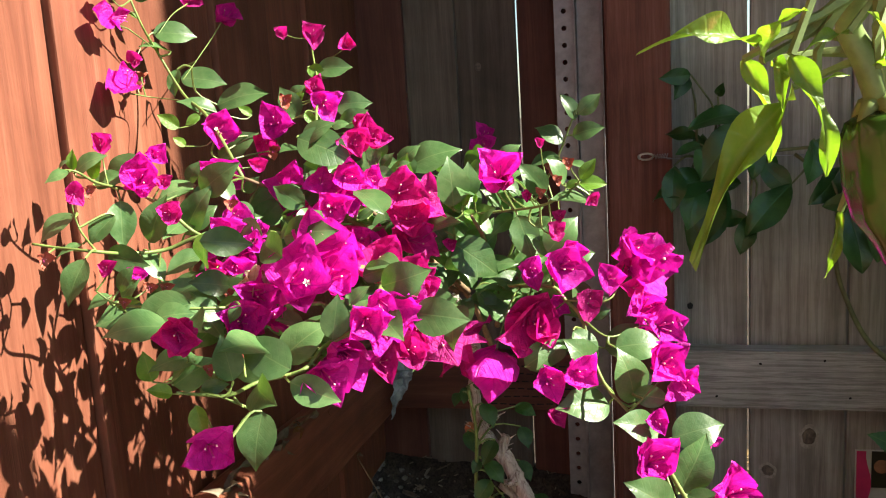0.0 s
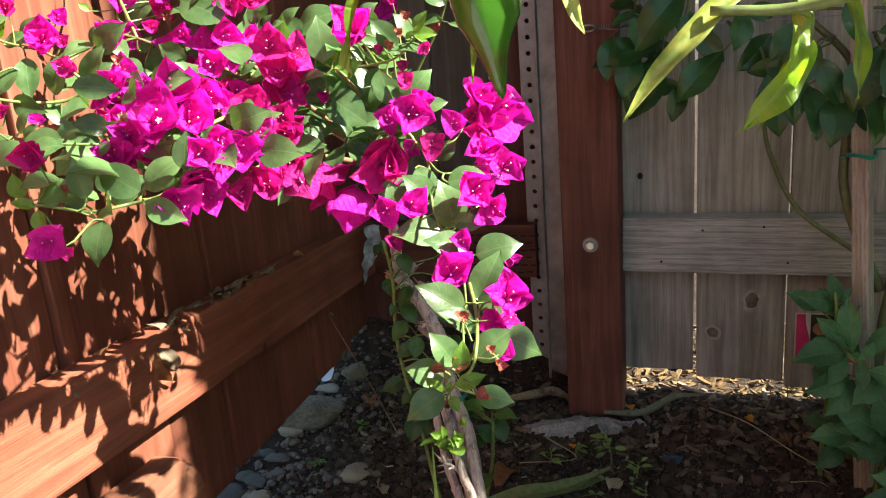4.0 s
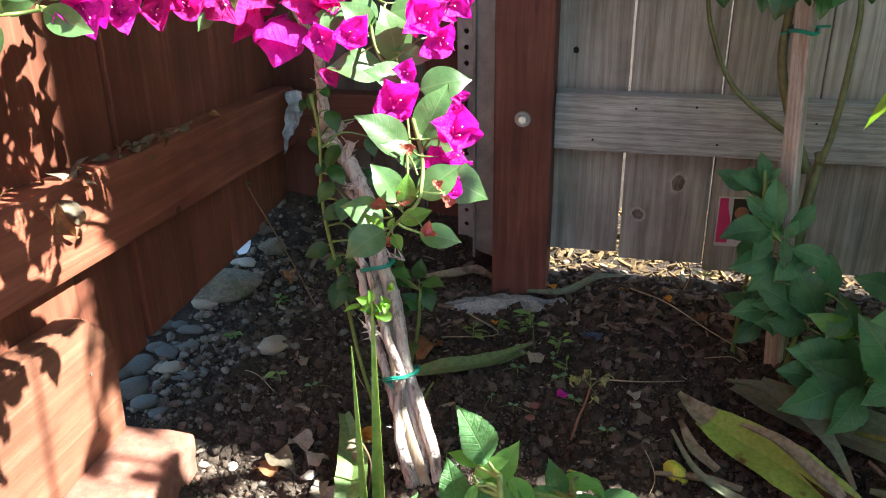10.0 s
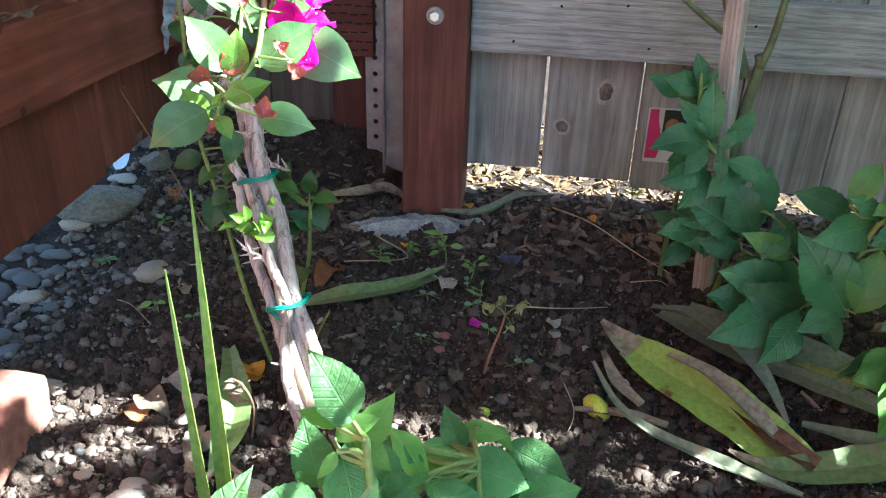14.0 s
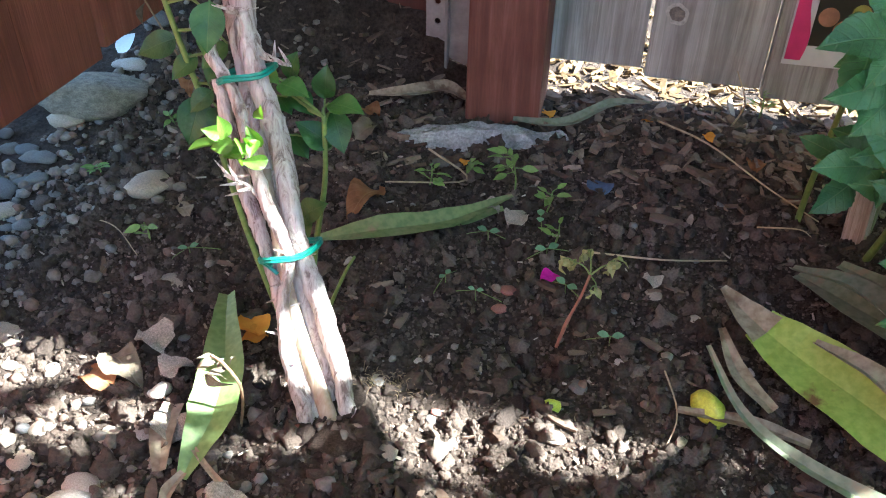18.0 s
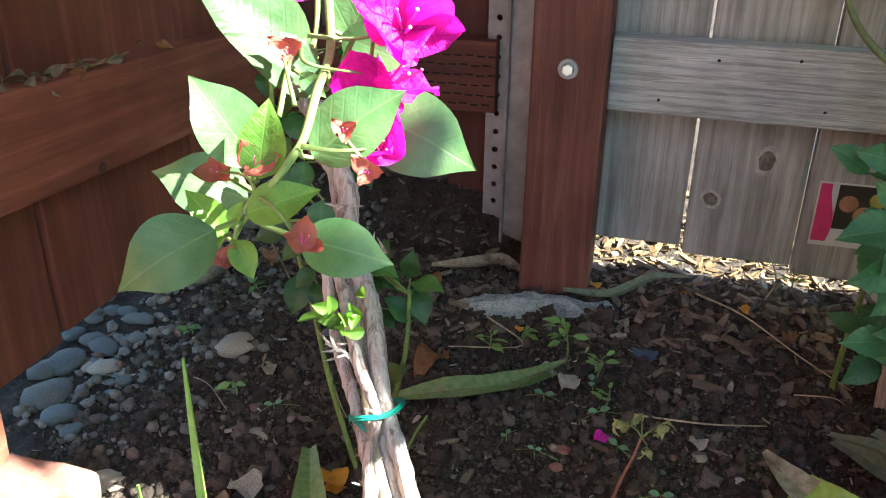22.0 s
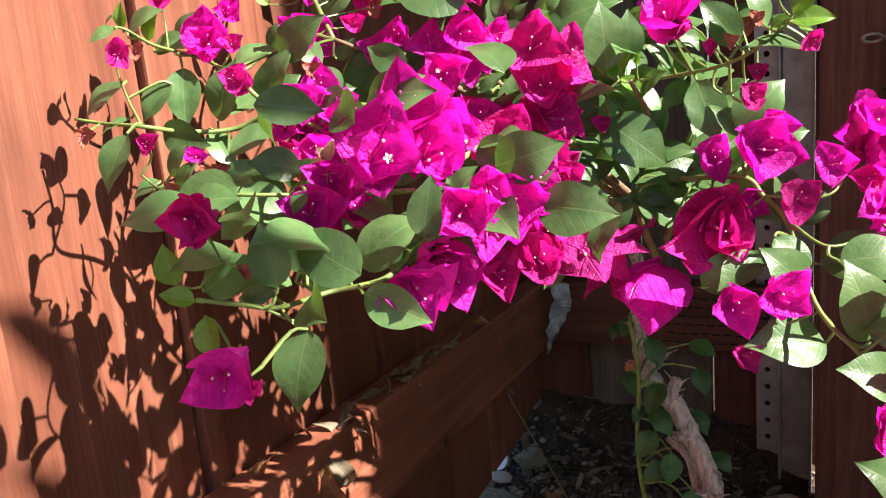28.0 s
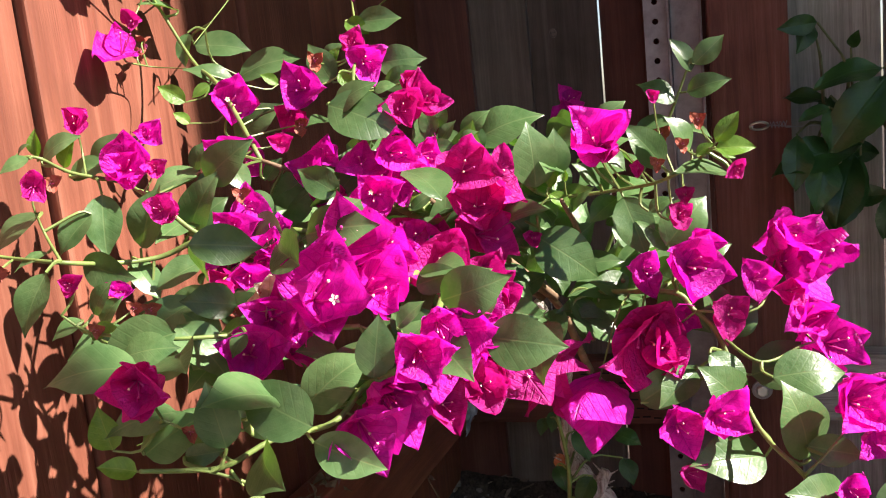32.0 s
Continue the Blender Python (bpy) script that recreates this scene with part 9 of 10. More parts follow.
fallen("curled green strap leaf lying beside the trunk foot", [(((-0.088, -0.556, 0.008), (-0.086, -0.530, 0.012), (-0.086, -0.505, 0.018), (-0.095, -0.466, 0.024), (-0.118, -0.412, 0.022), (-0.137, -0.371, 0.010)), (0.004, 0.012, 0.0185, 0.0175, 0.010, 0.007), 0.45, M_iris_fresh, (0.1, -0.45, 0.9)),
        (((-0.108, -0.552, 0.006), (-0.120, -0.522, 0.010), (-0.124, -0.496, 0.008)), (0.005, 0.010, 0.008), 0.3, M_iris_tan, UPN),
        (((-0.088, -0.535, 0.012), (-0.070, -0.548, 0.012), (-0.045, -0.562, 0.006), (-0.030, -0.568, 0.003)), (0.0022, 0.0022, 0.0028, 0.0012), 0.5, M_iris_tan, UPN),
        (((-0.088, -0.552, 0.010), (-0.092, -0.568, 0.008), (-0.090, -0.582, 0.003)), (0.003, 0.005, 0.003), 0.6, M_iris_tan, UPN)], G)
fallen("broad yellow-green strap leaf with brown dead patches", [(((0.312, -0.335, 0.040), (0.345, -0.362, 0.036), (0.40, -0.408, 0.028), (0.45, -0.445, 0.020), (0.487, -0.468, 0.012)), (0.016, 0.026, 0.030, 0.025, 0.014), 0.30, M_iris_yellow, (0.15, -0.6, 0.8)),
        (((0.282, -0.312, 0.052), (0.300, -0.327, 0.046), (0.318, -0.342, 0.041)), (0.003, 0.011, 0.016), 0.35, M_iris_tan, (0.15, -0.6, 0.8)),
        (((0.352, -0.352, 0.048), (0.39, -0.385, 0.044), (0.43, -0.425, 0.034), (0.452, -0.44, 0.026)), (0.003, 0.010, 0.012, 0.006), 0.7, M_iris_tan, (0.35, -0.4, 0.8)),
        (((0.41, -0.405, 0.030), (0.45, -0.44, 0.026), (0.485, -0.47, 0.02)), (0.004, 0.012, 0.009), 0.4, M_iris_brown, (0.15, -0.6, 0.8))], G)
fallen("grey-green folded strap leaf lying across others", [(((0.345, -0.255, 0.045), (0.39, -0.30, 0.060), (0.44, -0.37, 0.050), (0.465, -0.425, 0.030)), (0.004, 0.013, 0.012, 0.003), 0.7, M_iris_grey, (0.4, -0.3, 0.8)),
        (((0.272, -0.368, 0.040), (0.298, -0.412, 0.024), (0.335, -0.442, 0.018), (0.40, -0.475, 0.014), (0.466, -0.503, 0.010)), (0.002, 0.004, 0.006, 0.0085, 0.003), 0.6, M_iris_grey, UPN)], G)
fallen("long thin withered strap leaf trailing on soil", [(((0.255, -0.408, 0.008), (0.31, -0.413, 0.010), (0.35, -0.425, 0.009)), (0.003, 0.006, 0.004), 0.5, M_iris_tan, UPN),
        (((0.285, -0.335, 0.030), (0.30, -0.37, 0.02), (0.325, -0.40, 0.012)), (0.003, 0.008, 0.005), 0.3, M_iris_tan, UPN)], G)
fallen("short green strap leaf piece with a pale tip", [(((0.415, -0.462, 0.014), (0.46, -0.475, 0.016), (0.53, -0.462, 0.020), (0.58, -0.44, 0.014)), (0.002, 0.015, 0.021, 0.017), 0.25, M_iris_green, UPN),
        (((0.405, -0.457, 0.016), (0.43, -0.47, 0.014), (0.455, -0.487, 0.010)), (0.002, 0.007, 0.002), 0.5, M_iris_tan, UPN)], G)
fallen("dull strap leaves lying beneath the shrub", [(((0.36, -0.225, 0.015), (0.43, -0.29, 0.02), (0.52, -0.35, 0.018), (0.62, -0.40, 0.012)), (0.008, 0.022, 0.020, 0.006), 0.3, M_iris_grey, UPN),
        (((0.40, -0.20, 0.012), (0.50, -0.28, 0.016), (0.60, -0.33, 0.014), (0.72, -0.36, 0.01)), (0.006, 0.02, 0.02, 0.006), 0.3, M_iris_grey, UPN),
        (((0.49, -0.40, 0.012), (0.58, -0.43, 0.012), (0.70, -0.45, 0.010), (0.8, -0.45, 0.008)), (0.004, 0.014, 0.012, 0.005), 0.4, M_iris_grey, UPN)], G)
fallen("yellowed strap leaf curled at the bed edge", [(((0.22, -0.58, 0.012), (0.28, -0.595, 0.018), (0.34, -0.575, 0.02), (0.36, -0.56, 0.03)), (0.004, 0.014, 0.018, 0.004), 0.5, M_iris_tan, UPN),
        (((0.405, -0.535, 0.010), (0.425, -0.55, 0.03), (0.445, -0.562, 0.018), (0.45, -0.585, 0.008)), (0.003, 0.009, 0.011, 0.006), 0.9, M_iris_yellow, UPN), (((0.42, -0.56, 0.008), (0.435, -0.565, 0.022), (0.455, -0.575, 0.012)), (0.003, 0.009, 0.006), 0.9, M_iris_tan, UPN), (((0.43, -0.545, 0.012), (0.45, -0.55, 0.03), (0.47, -0.565, 0.014)), (0.002, 0.008, 0.004), 0.9, M_iris_tan, UPN)], G)
fallen("long dry strap leaf along the fence foot", [(((0.06, -0.01, 0.012), (0.12, -0.005, 0.014), (0.17, 0.03, 0.018), (0.215, 0.05, 0.015)), (0.004, 0.008, 0.007, 0.002), 0.5, M_iris_grey, UPN),
        (((-0.12, 0.0, 0.016), (-0.07, 0.005, 0.022), (-0.03, 0.03, 0.018), (0.0, 0.025, 0.01)), (0.004, 0.011, 0.012, 0.004), 0.5, M_iris_tan, UPN)], G)
fallen("papery tan strap leaf at the shrub foot", [(((0.60, -0.25, 0.03), (0.64, -0.30, 0.06), (0.66, -0.37, 0.03)), (0.01, 0.02, 0.01), 0.5, M_iris_tan, UPN)], G)

M_lime = plain("yellow_green_fruit", (0.50, 0.55, 0.06), 0.45, var=0.25, scale=40, relief=0.3)
def fruit_pod(x, y, size, turn, label):
    vs, fs = lump(int(x * 999), 2, 0.75, 0.14)
    for v in vs:
        v[1] *= 0.62 + 0.05 * math.cos(6 * math.atan2(v[2], v[1]))
    me = bpy.data.meshes.new("fallen_bud")
    me.from_pydata(vs.tolist(), [], fs)
    me.polygons.foreach_set("use_smooth", [True] * len(me.polygons))
    me.materials.append(M_lime)
    ob = new("fallen_bud", me)
    ob.matrix_world = Matrix.Translation((x, y, ground_z(x, y) + size * 0.42)) @ pose(0, 0, 0, 0, 8, turn) @ Matrix.Diagonal((size, size, size, 1))
    return tagged(ob, label, "bud")


fruit_pod(0.279, -0.400, 0.0175, -48, "yellow-green ribbed fallen bud on the soil")
fruit_pod(0.159, -0.425, 0.0085, 10, "small torn yellow-green bud on dark soil")
fruit_pod(0.62, -0.47, 0.009, 20, "yellow fallen bud beneath the shrub")

# loose leaves, petals and twigs, each lying on the ground
def loose(x, y, length, turn, mesh, name, label, category, lift=0.006, pitch=8):
    ob = new(name, mesh)
    ob.matrix_world = Matrix.Translation((x, y, ground_z(x, y) + lift)) @ pose(0, 0, 0, pitch, 5, turn) @ Matrix.Diagonal((length, length, length, 1))
    return tagged(ob, label, category)


PETAL = leaf_mesh("petal", M_petal, 0.42, 0.25, 0.6, 0.10, 301)
for x, y, s, turn in ((-0.092, -0.410, 0.034, 40), (-0.085, -0.405, 0.026, 120), (0.222, 0.018, 0.016, 70), (0.10, 0.02, 0.020, 20), (0.282, 0.012, 0.018, 200), (0.02, -0.10, 0.014, 10)):
    loose(x, y, s, turn, PETAL, "fallen_petal", "withered orange petal lying on the soil", "petal")
BROWN = [leaf_mesh("leaf", M_dry_red, 0.36, 0.4, 1.0, 0.10, 310 + k) for k in range(3)]
TAN = [leaf_mesh("leaf", M_dry, 0.34, 0.4, 1.0, 0.12, 320 + k) for k in range(3)]
for k, (x, y, s, turn) in enumerate(((-0.110, -0.088, 0.05, -20), (-0.185, -0.485, 0.040, 70), (-0.205, -0.455, 0.045, -120), (-0.055, -0.175, 0.055, 160), (0.145, -0.058, 0.026, 30), (-0.10, -0.02, 0.04, 80), (0.28, -0.05, 0.024, 110), (0.335, -0.055, 0.03, 10), (-0.23, -0.26, 0.03, 60), (-0.345, -0.02, 0.035, 200))):
    loose(x, y, s, turn, (BROWN if k % 2 else TAN)[k % 3], "fallen_leaf", "curled dry brown leaf lying on the soil", "dead leaf")
PAPER = [leaf_mesh("leaf", plain("bleached_papery_leaf", (0.36, 0.31, 0.25), 0.85, var=0.5, scale=140, relief=0.6, depth=0.003), 0.48, 0.5, 0.9, 0.16, 370 + k, notch=0.2, teeth=0.1) for k in range(3)]
for k, (x, y, size, turn) in enumerate(((-0.060, -0.582, 0.040, -70), (-0.112, -0.528, 0.034, 20), (-0.160, -0.445, 0.036, 60), (-0.150, -0.470, 0.026, -40), (0.232, -0.262, 0.020, 10), (0.088, -0.205, 0.028, -30), (0.075, -0.185, 0.024, 80))):
    loose(x, y, size, turn, PAPER[k % 3], "fallen_leaf", "bleached papery scrap of leaf on the soil", "dead leaf", 0.009, 14)
PINK = leaf_mesh("petal", M_bract, 0.4, 0.3, 0.6, 0.1, 330)
loose(0.130, -0.282, 0.020, -60, PINK, "fallen_bract", "fallen magenta bract on dark soil", "petal")
BLUE = leaf_mesh("scrap", plain("dull_blue_plastic", (0.05, 0.075, 0.13), 0.5), 0.5, 0.3, 0.5, 0.08, 333)
loose(0.175, -0.12, 0.03, 20, BLUE, "plastic_scrap", "crumpled dark blue plastic scrap on soil", "litter")
CHIP_ME = bpy.data.meshes.new("wood_chip")
cv, cf = chip(77)
CHIP_ME.from_pydata(cv.tolist(), [], cf)
CHIP_ME.materials.append(M_chip)
for x, y, s, turn in ((0.243, -0.155, 0.036, -5), (0.243, -0.302, 0.018, -30), (0.209, -0.409, 0.014, 50), (-0.165, -0.318, 0.016, 0), (-0.019, -0.364, 0.014, 80), (0.234, -0.261, 0.013, 20), (0.166, -0.420, 0.012, 10), (0.229, -0.089, 0.022, 0), (0.173, -0.361, 0.016, 20), (-0.172, -0.493, 0.018, 10), (0.232, -0.34, 0.022, 140), (0.02, -0.36, 0.022, 80), (0.20, -0.42, 0.018, 20)):
    loose(x, y, s, turn, CHIP_ME, "wood_chip", "pale split wood chip lying on the soil", "wood chip", 0.004, 0)
M_white_scrap = plain("white_plastic", (0.62, 0.66, 0.72), 0.5, var=0.08)
SCRAP = leaf_mesh("scrap", M_white_scrap, 0.45, 0.1, 0.2, 0.02, 335)
loose(-0.43, -0.035, 0.032, -30, SCRAP, "paper_scrap", "torn white scrap tucked behind the rock", "litter", 0.035, 40)

M_dry_stem = plain("dry_tan_stem", (0.36, 0.28, 0.18), 0.8, var=0.3, scale=120)
def twig(pts, r, label="thin dry twig lying across the soil"):
    bm = bmesh.new()
    line = curve_points([(x, y, ground_z(x, y) + h) for x, y, h in pts], 5)
    tube(bm, line, [r * (1 - 0.5 * i / len(line)) for i in range(len(line))], 5)
    tagged(mesh_object("twig", bm, M_dry_stem, True), label, "twig")


twig(((0.225, 0.015, 0.012), (0.28, -0.03, 0.016), (0.34, -0.09, 0.014), (0.39, -0.13, 0.01)), 0.0014)
twig(((0.24, -0.36, 0.004), (0.255, -0.41, 0.006), (0.245, -0.45, 0.004)), 0.0009)
twig(((0.17, -0.23, 0.006), (0.24, -0.222, 0.007), (0.30, -0.205, 0.006)), 0.0012)
twig(((-0.17, -0.24, 0.004), (-0.14, -0.285, 0.008), (-0.11, -0.32, 0.004)), 0.0009)
twig(((0.33, -0.15, 0.01), (0.36, -0.18, 0.03), (0.375, -0.175, 0.022)), 0.0009)
twig(((-0.33, -0.29, 0.004), (-0.29, -0.30, 0.008), (-0.25, -0.33, 0.004)), 0.0008)
twig(((-0.02, -0.10, 0.02), (0.03, -0.13, 0.008), (-0.05, -0.17, 0.012)), 0.0014)
twig(((0.31, 0.03, 0.01), (0.315, 0.01, 0.05), (0.30, 0.015, 0.085)), 0.0012)
twig(((0.44, -0.49, 0.004), (0.49, -0.51, 0.006), (0.53, -0.55, 0.003)), 0.001)

# seedlings
M_seedling = leaf_material("pale_seedling_leaf", (0.13, 0.22, 0.06), (0.22, 0.31, 0.10), 0.5, ((1.4, 1.6, 0.6), 0.3), ((0.25, 0.34, 0.14), 0.3))
SEED = {"d": [leaf_mesh("leaf", M_seedling, 0.22, 0.2, 0.3, 0.02, 340 + k) for k in range(2)]}
def seedling(x, y, h, n, seed, spread=0.5, leaf=0.014, label="small pale seedling in the soil"):
    rng = random.Random(seed)
    th = thing("seedling", label, "plant", "seedlings in the soil")
    z = ground_z(x, y)
    top = Vector((x + rng.uniform(-1, 1) * h * 0.3, y + rng.uniform(-1, 1) * h * 0.3, z + h))
    ends = []
    for k in range(n):
        f = rng.uniform(0.3, 1.0)
        p = Vector((x, y, z)).lerp(top, f)
        a = rng.uniform(0, 6.28)
        b = p + Vector((math.cos(a), math.sin(a), rng.uniform(0, 0.8))) * h * spread * 0.4
        d = Vector((math.cos(a), math.sin(a), rng.uniform(-0.2, 0.7))).normalized() * leaf * rng.uniform(0.7, 1.3)
        lf(*b, *(b + d), rng.randint(-30, 30), "d", th, SEED, ends, (0, -0.3, 1))
    stems(ends, ((((x, y, z - 0.005), ((x + top.x) / 2 + 0.002, (y + top.y) / 2, z + h / 2), tuple(top)), 0.0011),), th, 0.0006, 0.06)


for k, (x, y, h, n) in enumerate(((0.085, -0.145, 0.045, 12), (0.03, -0.115, 0.02, 8), (0.12, -0.165, 0.03, 8), (-0.365, -0.205, 0.012, 7), (-0.33, -0.10, 0.014, 8), (-0.255, -0.30, 0.018, 4), (0.345, 0.075, 0.035, 8), (-0.115, -0.27, 0.02, 4), (0.135, -0.215, 0.02, 5), (-0.01, -0.15, 0.03, 8))):
    seedling(x, y, h, n, 400 + k)
M_cotyledon = leaf_material("grey_green_seed_leaf", (0.12, 0.24, 0.13), (0.19, 0.32, 0.19), 0.5, ((1.2, 1.5, 0.8), 0.2), ((0.22, 0.36, 0.22), 0.3))
COTYLEDON = {"d": [leaf_mesh("leaf", M_cotyledon, 0.34, 0.12, 0.25, 0.01, 350 + k, belly=0.5) for k in range(2)]}
for x, y, turn, size in ((0.071, -0.226, 0, 0.0115), (0.131, -0.243, 35, 0.0125), (0.154, -0.288, -28, 0.012), (0.076, -0.314, 0, 0.0075), (0.198, -0.348, 10, 0.0115), (-0.20, -0.32, 40, 0.010), (0.045, -0.30, 70, 0.008), (0.118, -0.19, 100, 0.012)):
    th = thing("seedling", "seedling with two grey-green seed leaves", "plant", "seedlings in the soil")
    z = ground_z(x, y) + 0.012
    ends = []
    for a in (radians(turn), radians(turn + 172)):
        d = Vector((math.cos(a), math.sin(a), 0.18)) * size
        lf(x + d.x * 0.1, y + d.y * 0.1, z, x + d.x, y + d.y, z + d.z, 0, "d", th, COTYLEDON, ends, (0, -0.25, 1))
    stems(ends, ((((x + 0.001, y, z - 0.018), (x, y + 0.001, z - 0.006), (x, y, z)), 0.0006),), th, 0.0004, 0.05)
wilted = thing("wilted_seedling", "wilted seedling with a reddish stem and pale leaves", "plant")
bm = bmesh.new()
tube(bm, curve_points(((0.1545, -0.349, -0.022), (0.161, -0.348, 0.008), (0.169, -0.346, 0.034), (0.174, -0.345, 0.057)), 5), [0.0018] * 6 + [0.0013] * 10, 6)
part("stem", bm, plain("reddish_seedling_stem", (0.24, 0.105, 0.07), 0.6, var=0.25, scale=120), wilted, smooth=True)
M_wilted = leaf_material("wilted_leaf", (0.25, 0.27, 0.10), (0.42, 0.40, 0.20), 0.7, ((1.3, 1.4, 0.6), 0.25), ((0.44, 0.42, 0.26), 0.4), crinkle=0.6)
WILTED = {"d": [leaf_mesh("leaf", M_wilted, 0.26, 0.5, 1.0, 0.10, 360 + k) for k in range(3)]}
ends = []
rng = random.Random(19)
for x, y, z, n in ((0.190, -0.345, 0.071, 5), (0.160, -0.345, 0.066, 4), (0.171, -0.345, 0.078, 3), (0.181, -0.347, 0.044, 2)):
    for k in range(n):
        b = Vector((x + rng.gauss(0, 0.004), y + rng.gauss(0, 0.003), z + rng.gauss(0, 0.003)))
        d = Vector((rng.uniform(-1, 1), rng.uniform(-0.6, 0.2), rng.uniform(-1.2, 0.3))).normalized() * rng.uniform(0.009, 0.014)
        lf(*b, *(b + d), rng.randint(-60, 60), "d", wilted, WILTED, ends, (0, -0.6, 0.8))
stems(ends, ((((0.174, -0.345, 0.056), (0.182, -0.345, 0.066), (0.192, -0.345, 0.073)), 0.0008), (((0.174, -0.345, 0.056), (0.168, -0.345, 0.064), (0.158, -0.345, 0.068)), 0.0008), (((0.174, -0.345, 0.056), (0.173, -0.345, 0.068), (0.171, -0.345, 0.080)), 0.0007), (((0.174, -0.345, 0.056), (0.179, -0.346, 0.050), (0.181, -0.347, 0.044)), 0.0006)), wilted, 0.0005, 0.03)
# fine tan rootlets torn out of the soil
M_root = plain("tan_rootlets", (0.30, 0.22, 0.13), 0.9, var=0.3, scale=200)
bm = bmesh.new()
for k in range(130):
    x, y = 0.033 + rng.gauss(0, 0.013), -0.437 + rng.gauss(0, 0.008)
    z = ground_z(x, y)
    d = Vector((rng.uniform(-1, 1), rng.uniform(-1, 0.6), rng.uniform(0, 1.2))) * 0.008
    tube(bm, [Vector((x, y, z - 0.001)), Vector((x, y, z)) + d * 0.6, Vector((x, y, z)) + d + Vector((0, 0, -0.002))], [0.0004, 0.0003, 0.0002], 3, False)
tagged(mesh_object("rootlets", bm, M_root), "tuft of fine tan rootlets on the soil", "roots", kind="stuff")
dead_sprig = thing("dry_sprig", "shrivelled grey-brown sprig standing in soil", "plant")
bm = bmesh.new()
tube(bm, curve_points(((-0.07, -0.50, -0.03), (-0.062, -0.50, 0.02), (-0.066, -0.51, 0.055), (-0.075, -0.51, 0.062)), 5), [0.0012] * 16, 5)
part("stem", bm, M_twig, dead_sprig)
rng = random.Random(61)
for k in range(7):
    a = Vector((-0.066 + rng.uniform(-0.025, 0.01), -0.51 + rng.uniform(-0.01, 0.01), 0.052 + rng.uniform(-0.01, 0.012)))
    d = Vector((rng.uniform(-1, 1), rng.uniform(-0.6, 0.3), rng.uniform(-0.3, 0.5))) * 0.02
    lf(*a, *(a + d), rng.randint(-90, 90), "d", dead_sprig, DRY, junk)

# ---- unseen tree behind the fence corner, its crown added to block sky light ----
M_tree = leaf_material("tree_leaf", (0.020, 0.060, 0.016), (0.040, 0.095, 0.026), 0.5, ((1.5, 1.9, 0.5), 0.06), ((0.08, 0.14, 0.05), 0.3))
tree = thing("garden_tree", "unseen leafy tree added to shade the fence corner", "tree")
t_rng = random.Random(77)
bm = bmesh.new()
line = curve_points(((-0.55, 0.95, -0.1), (-0.52, 0.93, 0.8), (-0.45, 0.9, 1.6), (-0.4, 0.85, 2.4)), 6)
tube(bm, line, [0.11 - 0.06 * i / len(line) for i in range(len(line))], 12)
part("trunk", bm, M_twig, tree, smooth=True)
tips = []
for tip in ((-0.6, -1.2, 2.3), (0.0, -1.0, 2.2), (0.3, -0.4, 2.2), (-0.9, -0.6, 2.3), (0.6, -1.3, 2.6), (0.5, 0.2, 2.3), (0.75, -0.1, 1.45), (-0.3, -0.25, 1.42), (0.25, -0.2, 1.40)):
    foot, tip = Vector((-0.44, 0.89, 1.7)), Vector(tip)
    bm = bmesh.new()
    tube(bm, curve_points((foot, foot.lerp(tip, 0.5) + Vector((0, 0, 0.22)), tip), 6), [0.035 - 0.0024 * i for i in range(13)], 7)
    part("limb", bm, M_twig, tree, smooth=True)
for k in range(16):
    a = k * 2.4
    foot = Vector((-0.46, 0.91, 1.4 + 0.06 * k))
    tip = foot + Vector((math.cos(a) * t_rng.uniform(0.5, 1.0), math.sin(a) * t_rng.uniform(0.4, 0.8), t_rng.uniform(0.4, 1.0)))
    bm = bmesh.new()
    tube(bm, curve_points((foot, foot.lerp(tip, 0.5) + Vector((0, 0, 0.1)), tip), 5), [0.03 - 0.0024 * i for i in range(11)], 7)
    part("limb", bm, M_twig, tree, smooth=True)
    tips.append((foot, tip))
vs0 = np.array([(0, 0, 0), (-0.35, 0.45, 0.06), (0, 0.5, 0), (0.35, 0.45, 0.06), (0, 1, -0.12)], float)
fs0 = [[0, 2, 1], [0, 3, 2], [1, 2, 4], [2, 3, 4]]
crown = []
while len(crown) < 6000:
    foot, tip = t_rng.choice(tips)
    p = foot.lerp(tip, t_rng.uniform(0.35, 1.1)) + Vector((t_rng.gauss(0, 0.17), t_rng.gauss(0, 0.15), t_rng.gauss(0, 0.15)))
    if p.z < 1.75 or p.y < -0.15:
        continue
    crown.append((*p, t_rng.uniform(0.05, 0.1), t_rng.uniform(-1.2, 1.2), t_rng.uniform(-1.2, 1.2), t_rng.uniform(0, 6.28)))
# crown spread over the bed and low over the corner to darken both
while len(crown) < 21000:
    p = Vector((t_rng.uniform(-1.5, 1.0), t_rng.uniform(-1.6, 0.75), 0))
    p.z = max(1.98, 1.32 + 0.869 * (p.x + 0.4)) + abs(t_rng.gauss(0, 0.20)) + 0.05 * math.sin(p.x * 5) * math.sin(p.y * 4)
    crown.append((*p, t_rng.uniform(0.06, 0.11), t_rng.uniform(-0.9, 0.9), t_rng.uniform(-0.9, 0.9), t_rng.uniform(0, 6.28)))
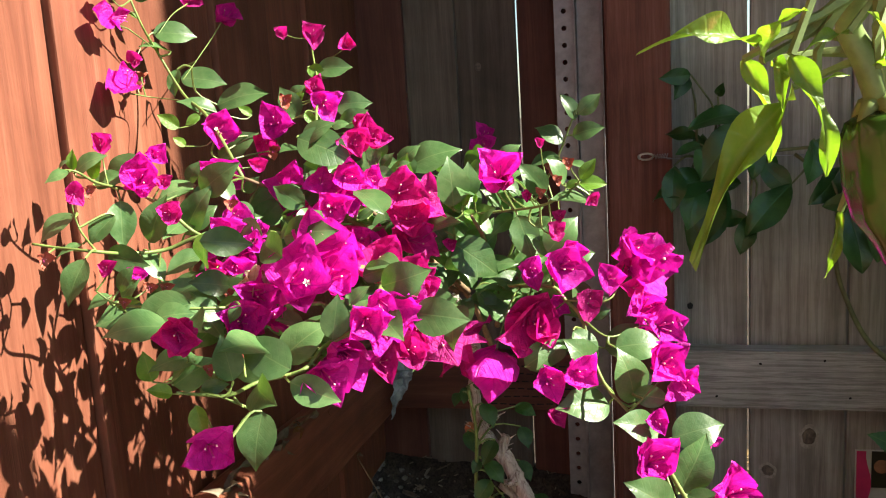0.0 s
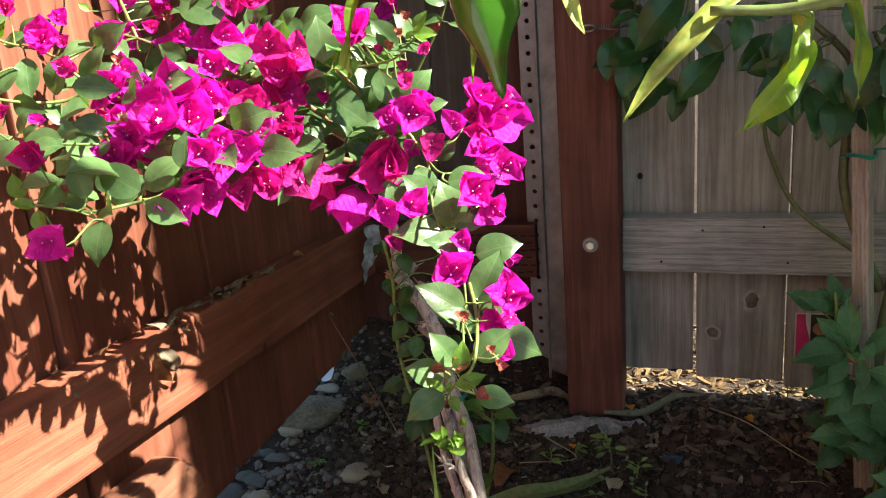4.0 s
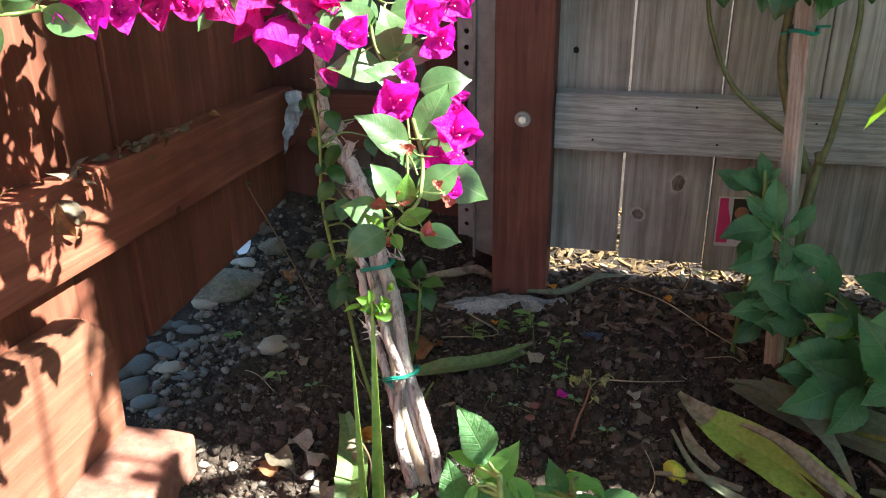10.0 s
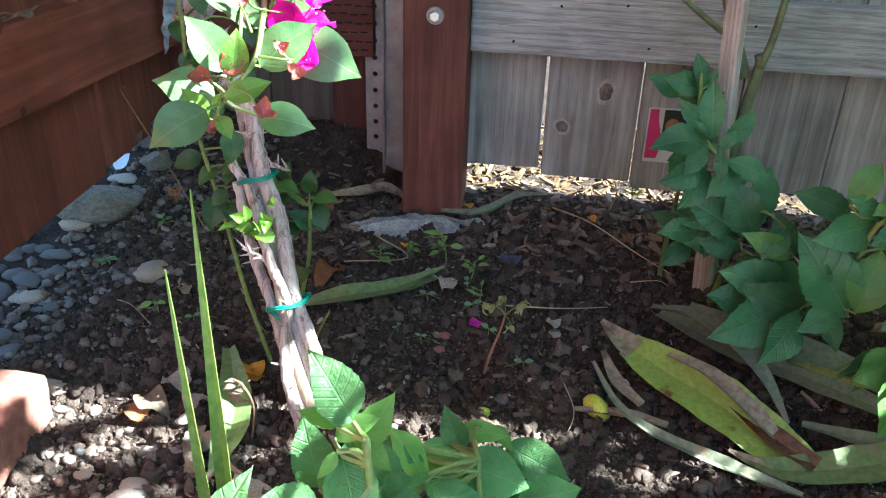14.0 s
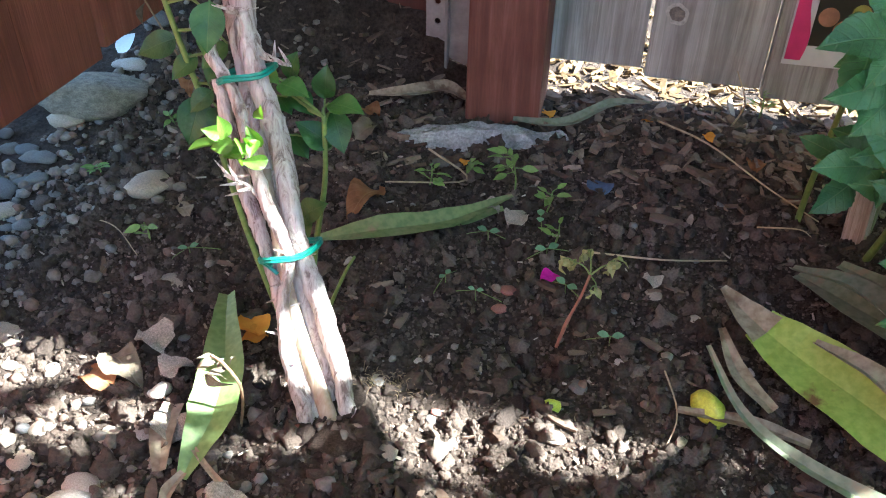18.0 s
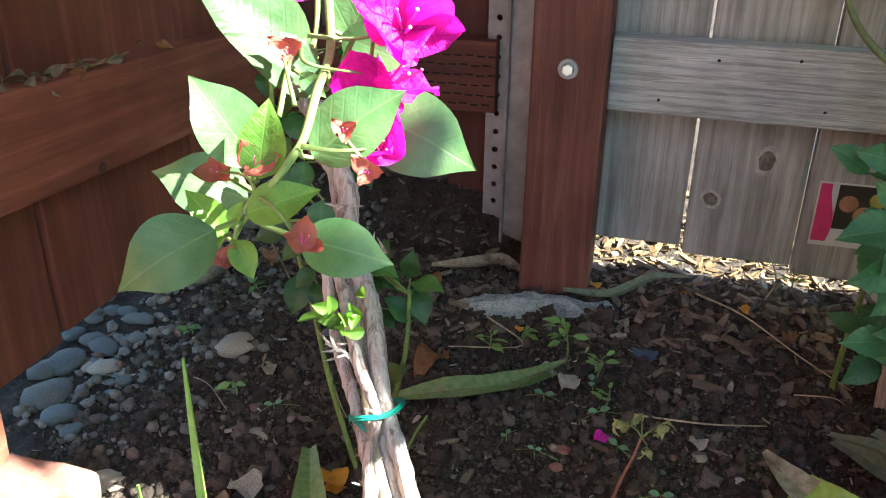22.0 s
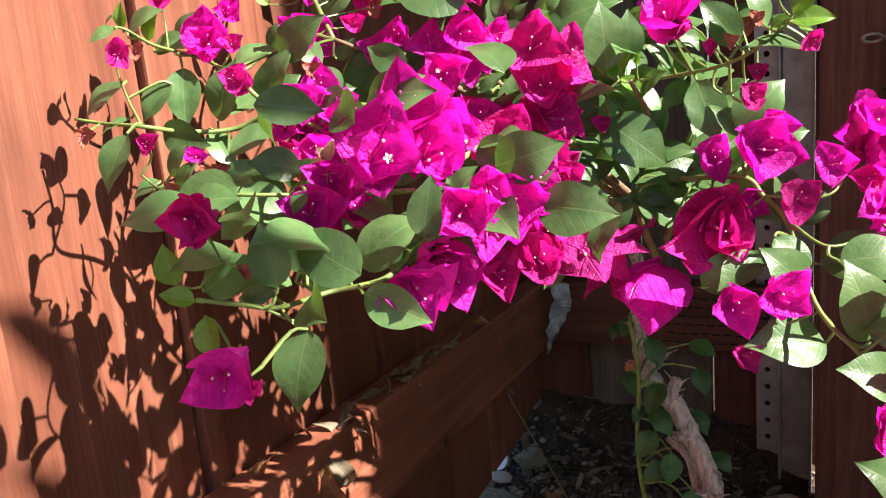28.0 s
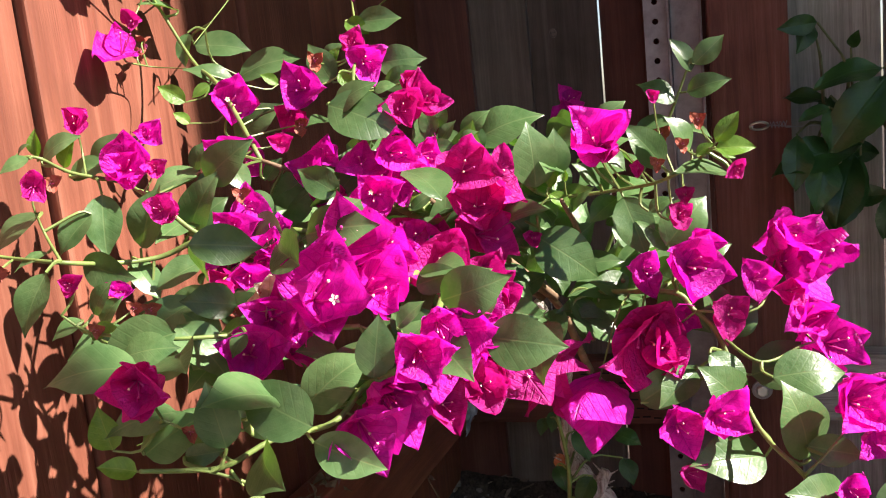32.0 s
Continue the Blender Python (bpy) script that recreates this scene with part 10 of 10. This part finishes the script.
while len(crown) < 25500:
    p = Vector((t_rng.uniform(-0.75, 0.95), t_rng.uniform(-0.42, 0.5), 0))
    p.z = max(1.22, 1.40 + 0.869 * (p.x + 0.4) * (p.y < -0.36)) + abs(t_rng.gauss(0, 0.16)) + 0.06 * math.sin(p.x * 7 + 1) * math.sin(p.y * 6)
    crown.append((*p, t_rng.uniform(0.05, 0.10), t_rng.uniform(-0.9, 0.9), t_rng.uniform(-0.9, 0.9), t_rng.uniform(0, 6.28)))
VV, FF, n = [], [], 0
for x, y, z, s, a, c, d in crown:
    VV.append(vs0 @ np.array(Euler((a, c, d)).to_matrix()).T * s + (x, y, z))
    FF += [[i + n for i in f] for f in fs0]
    n += 5
me = bpy.data.meshes.new("crown")
me.from_pydata(np.concatenate(VV).tolist(), [], FF)
me.materials.append(M_tree)
piece("crown", me, tree)

# ---- pale rag snagged at the foot of the fence corner ----
rag = thing("plastic_rag", "pale blue and white plastic rag snagged on the fence", "rag")
bm = bmesh.new()
strap_mesh(bm, ((-0.334, 0.028, 0.322), (-0.330, 0.024, 0.300), (-0.338, 0.028, 0.275), (-0.350, 0.026, 0.245), (-0.357, 0.03, 0.218)), (0.014, 0.011, 0.012, 0.006, 0.001), 0.5, (0.5, -0.9, 0.1))
for v in bm.verts:
    v.co += noise.noise_vector(Vector((v.co.x * 90, v.co.z * 90, 2.0))) * 0.006
part("sheet", bm, plain("pale_grey_blue_plastic", (0.36, 0.40, 0.44), 0.4, var=0.45, scale=70), rag)

# ---- paving along the edge of the bed, and unseen slabs further back ----
paving = thing("paving", "pale sunlit concrete bed-edge paving with unseen rear slabs bouncing light", "paving", kind="structure")
M_paving = plain("pale_concrete", (0.46, 0.44, 0.41), 0.9, var=0.2, scale=110, relief=0.4)
# unseen rear slabs, added to bounce sun onto the lower back fence
for i in range(3):
    for j in range(4):
        me = box_mesh("slab", (0.595, 0.595, 0.07), 0.006, M_paving, seed=500 + i * 4 + j, cuts=0)
        piece("slab", me, paving, pose(-0.10 + 0.6 * i, -1.66 - 0.6 * j, -0.115))
# slabs at the bed edge
for i in range(2):
    me = box_mesh("slab", (0.595, 0.595, 0.07), 0.006, M_paving, seed=540 + i, cuts=0)
    piece("slab", me, paving, pose(0.735 + 0.6 * i, -0.897, -0.075 + 0.004 * i, 2.0, 0, 1.5))

# ---- unseen pale wall behind the paving, added to cut and bounce light ----
bounce_wall = thing("wall_house", "unseen pale rendered wall added to cut and bounce light", "wall", kind="structure")
me = box_mesh("wall_body", (9.0, 0.2, 1.9), 0.01, plain("pale_render", (0.72, 0.70, 0.66), 0.9, var=0.15, scale=80, relief=0.4), cuts=0)
piece("wall_body", me, bounce_wall, pose(0.6, -4.6, -0.15))

# ---- unseen wall piece on the sunny side, added to shade the bed ----
wall_right = thing("wall_right", "unseen wall piece and low boards added to cast shade", "wall", kind="structure")
me = box_mesh("wall_body", (0.1, 0.52, 3.4), 0.004, M_grey_z)
piece("wall_body", me, wall_right, pose(1.9, -0.12, -0.1))
# low boards added to keep low sky light off the left fence
for i in range(22):
    me = box_mesh("board", (0.018, 0.137, 1.10), 0.002, M_red_z, seed=700 + i, cuts=4)
    piece("board", me, wall_right, pose(1.9, -0.455 - 0.14 * i, -0.08))
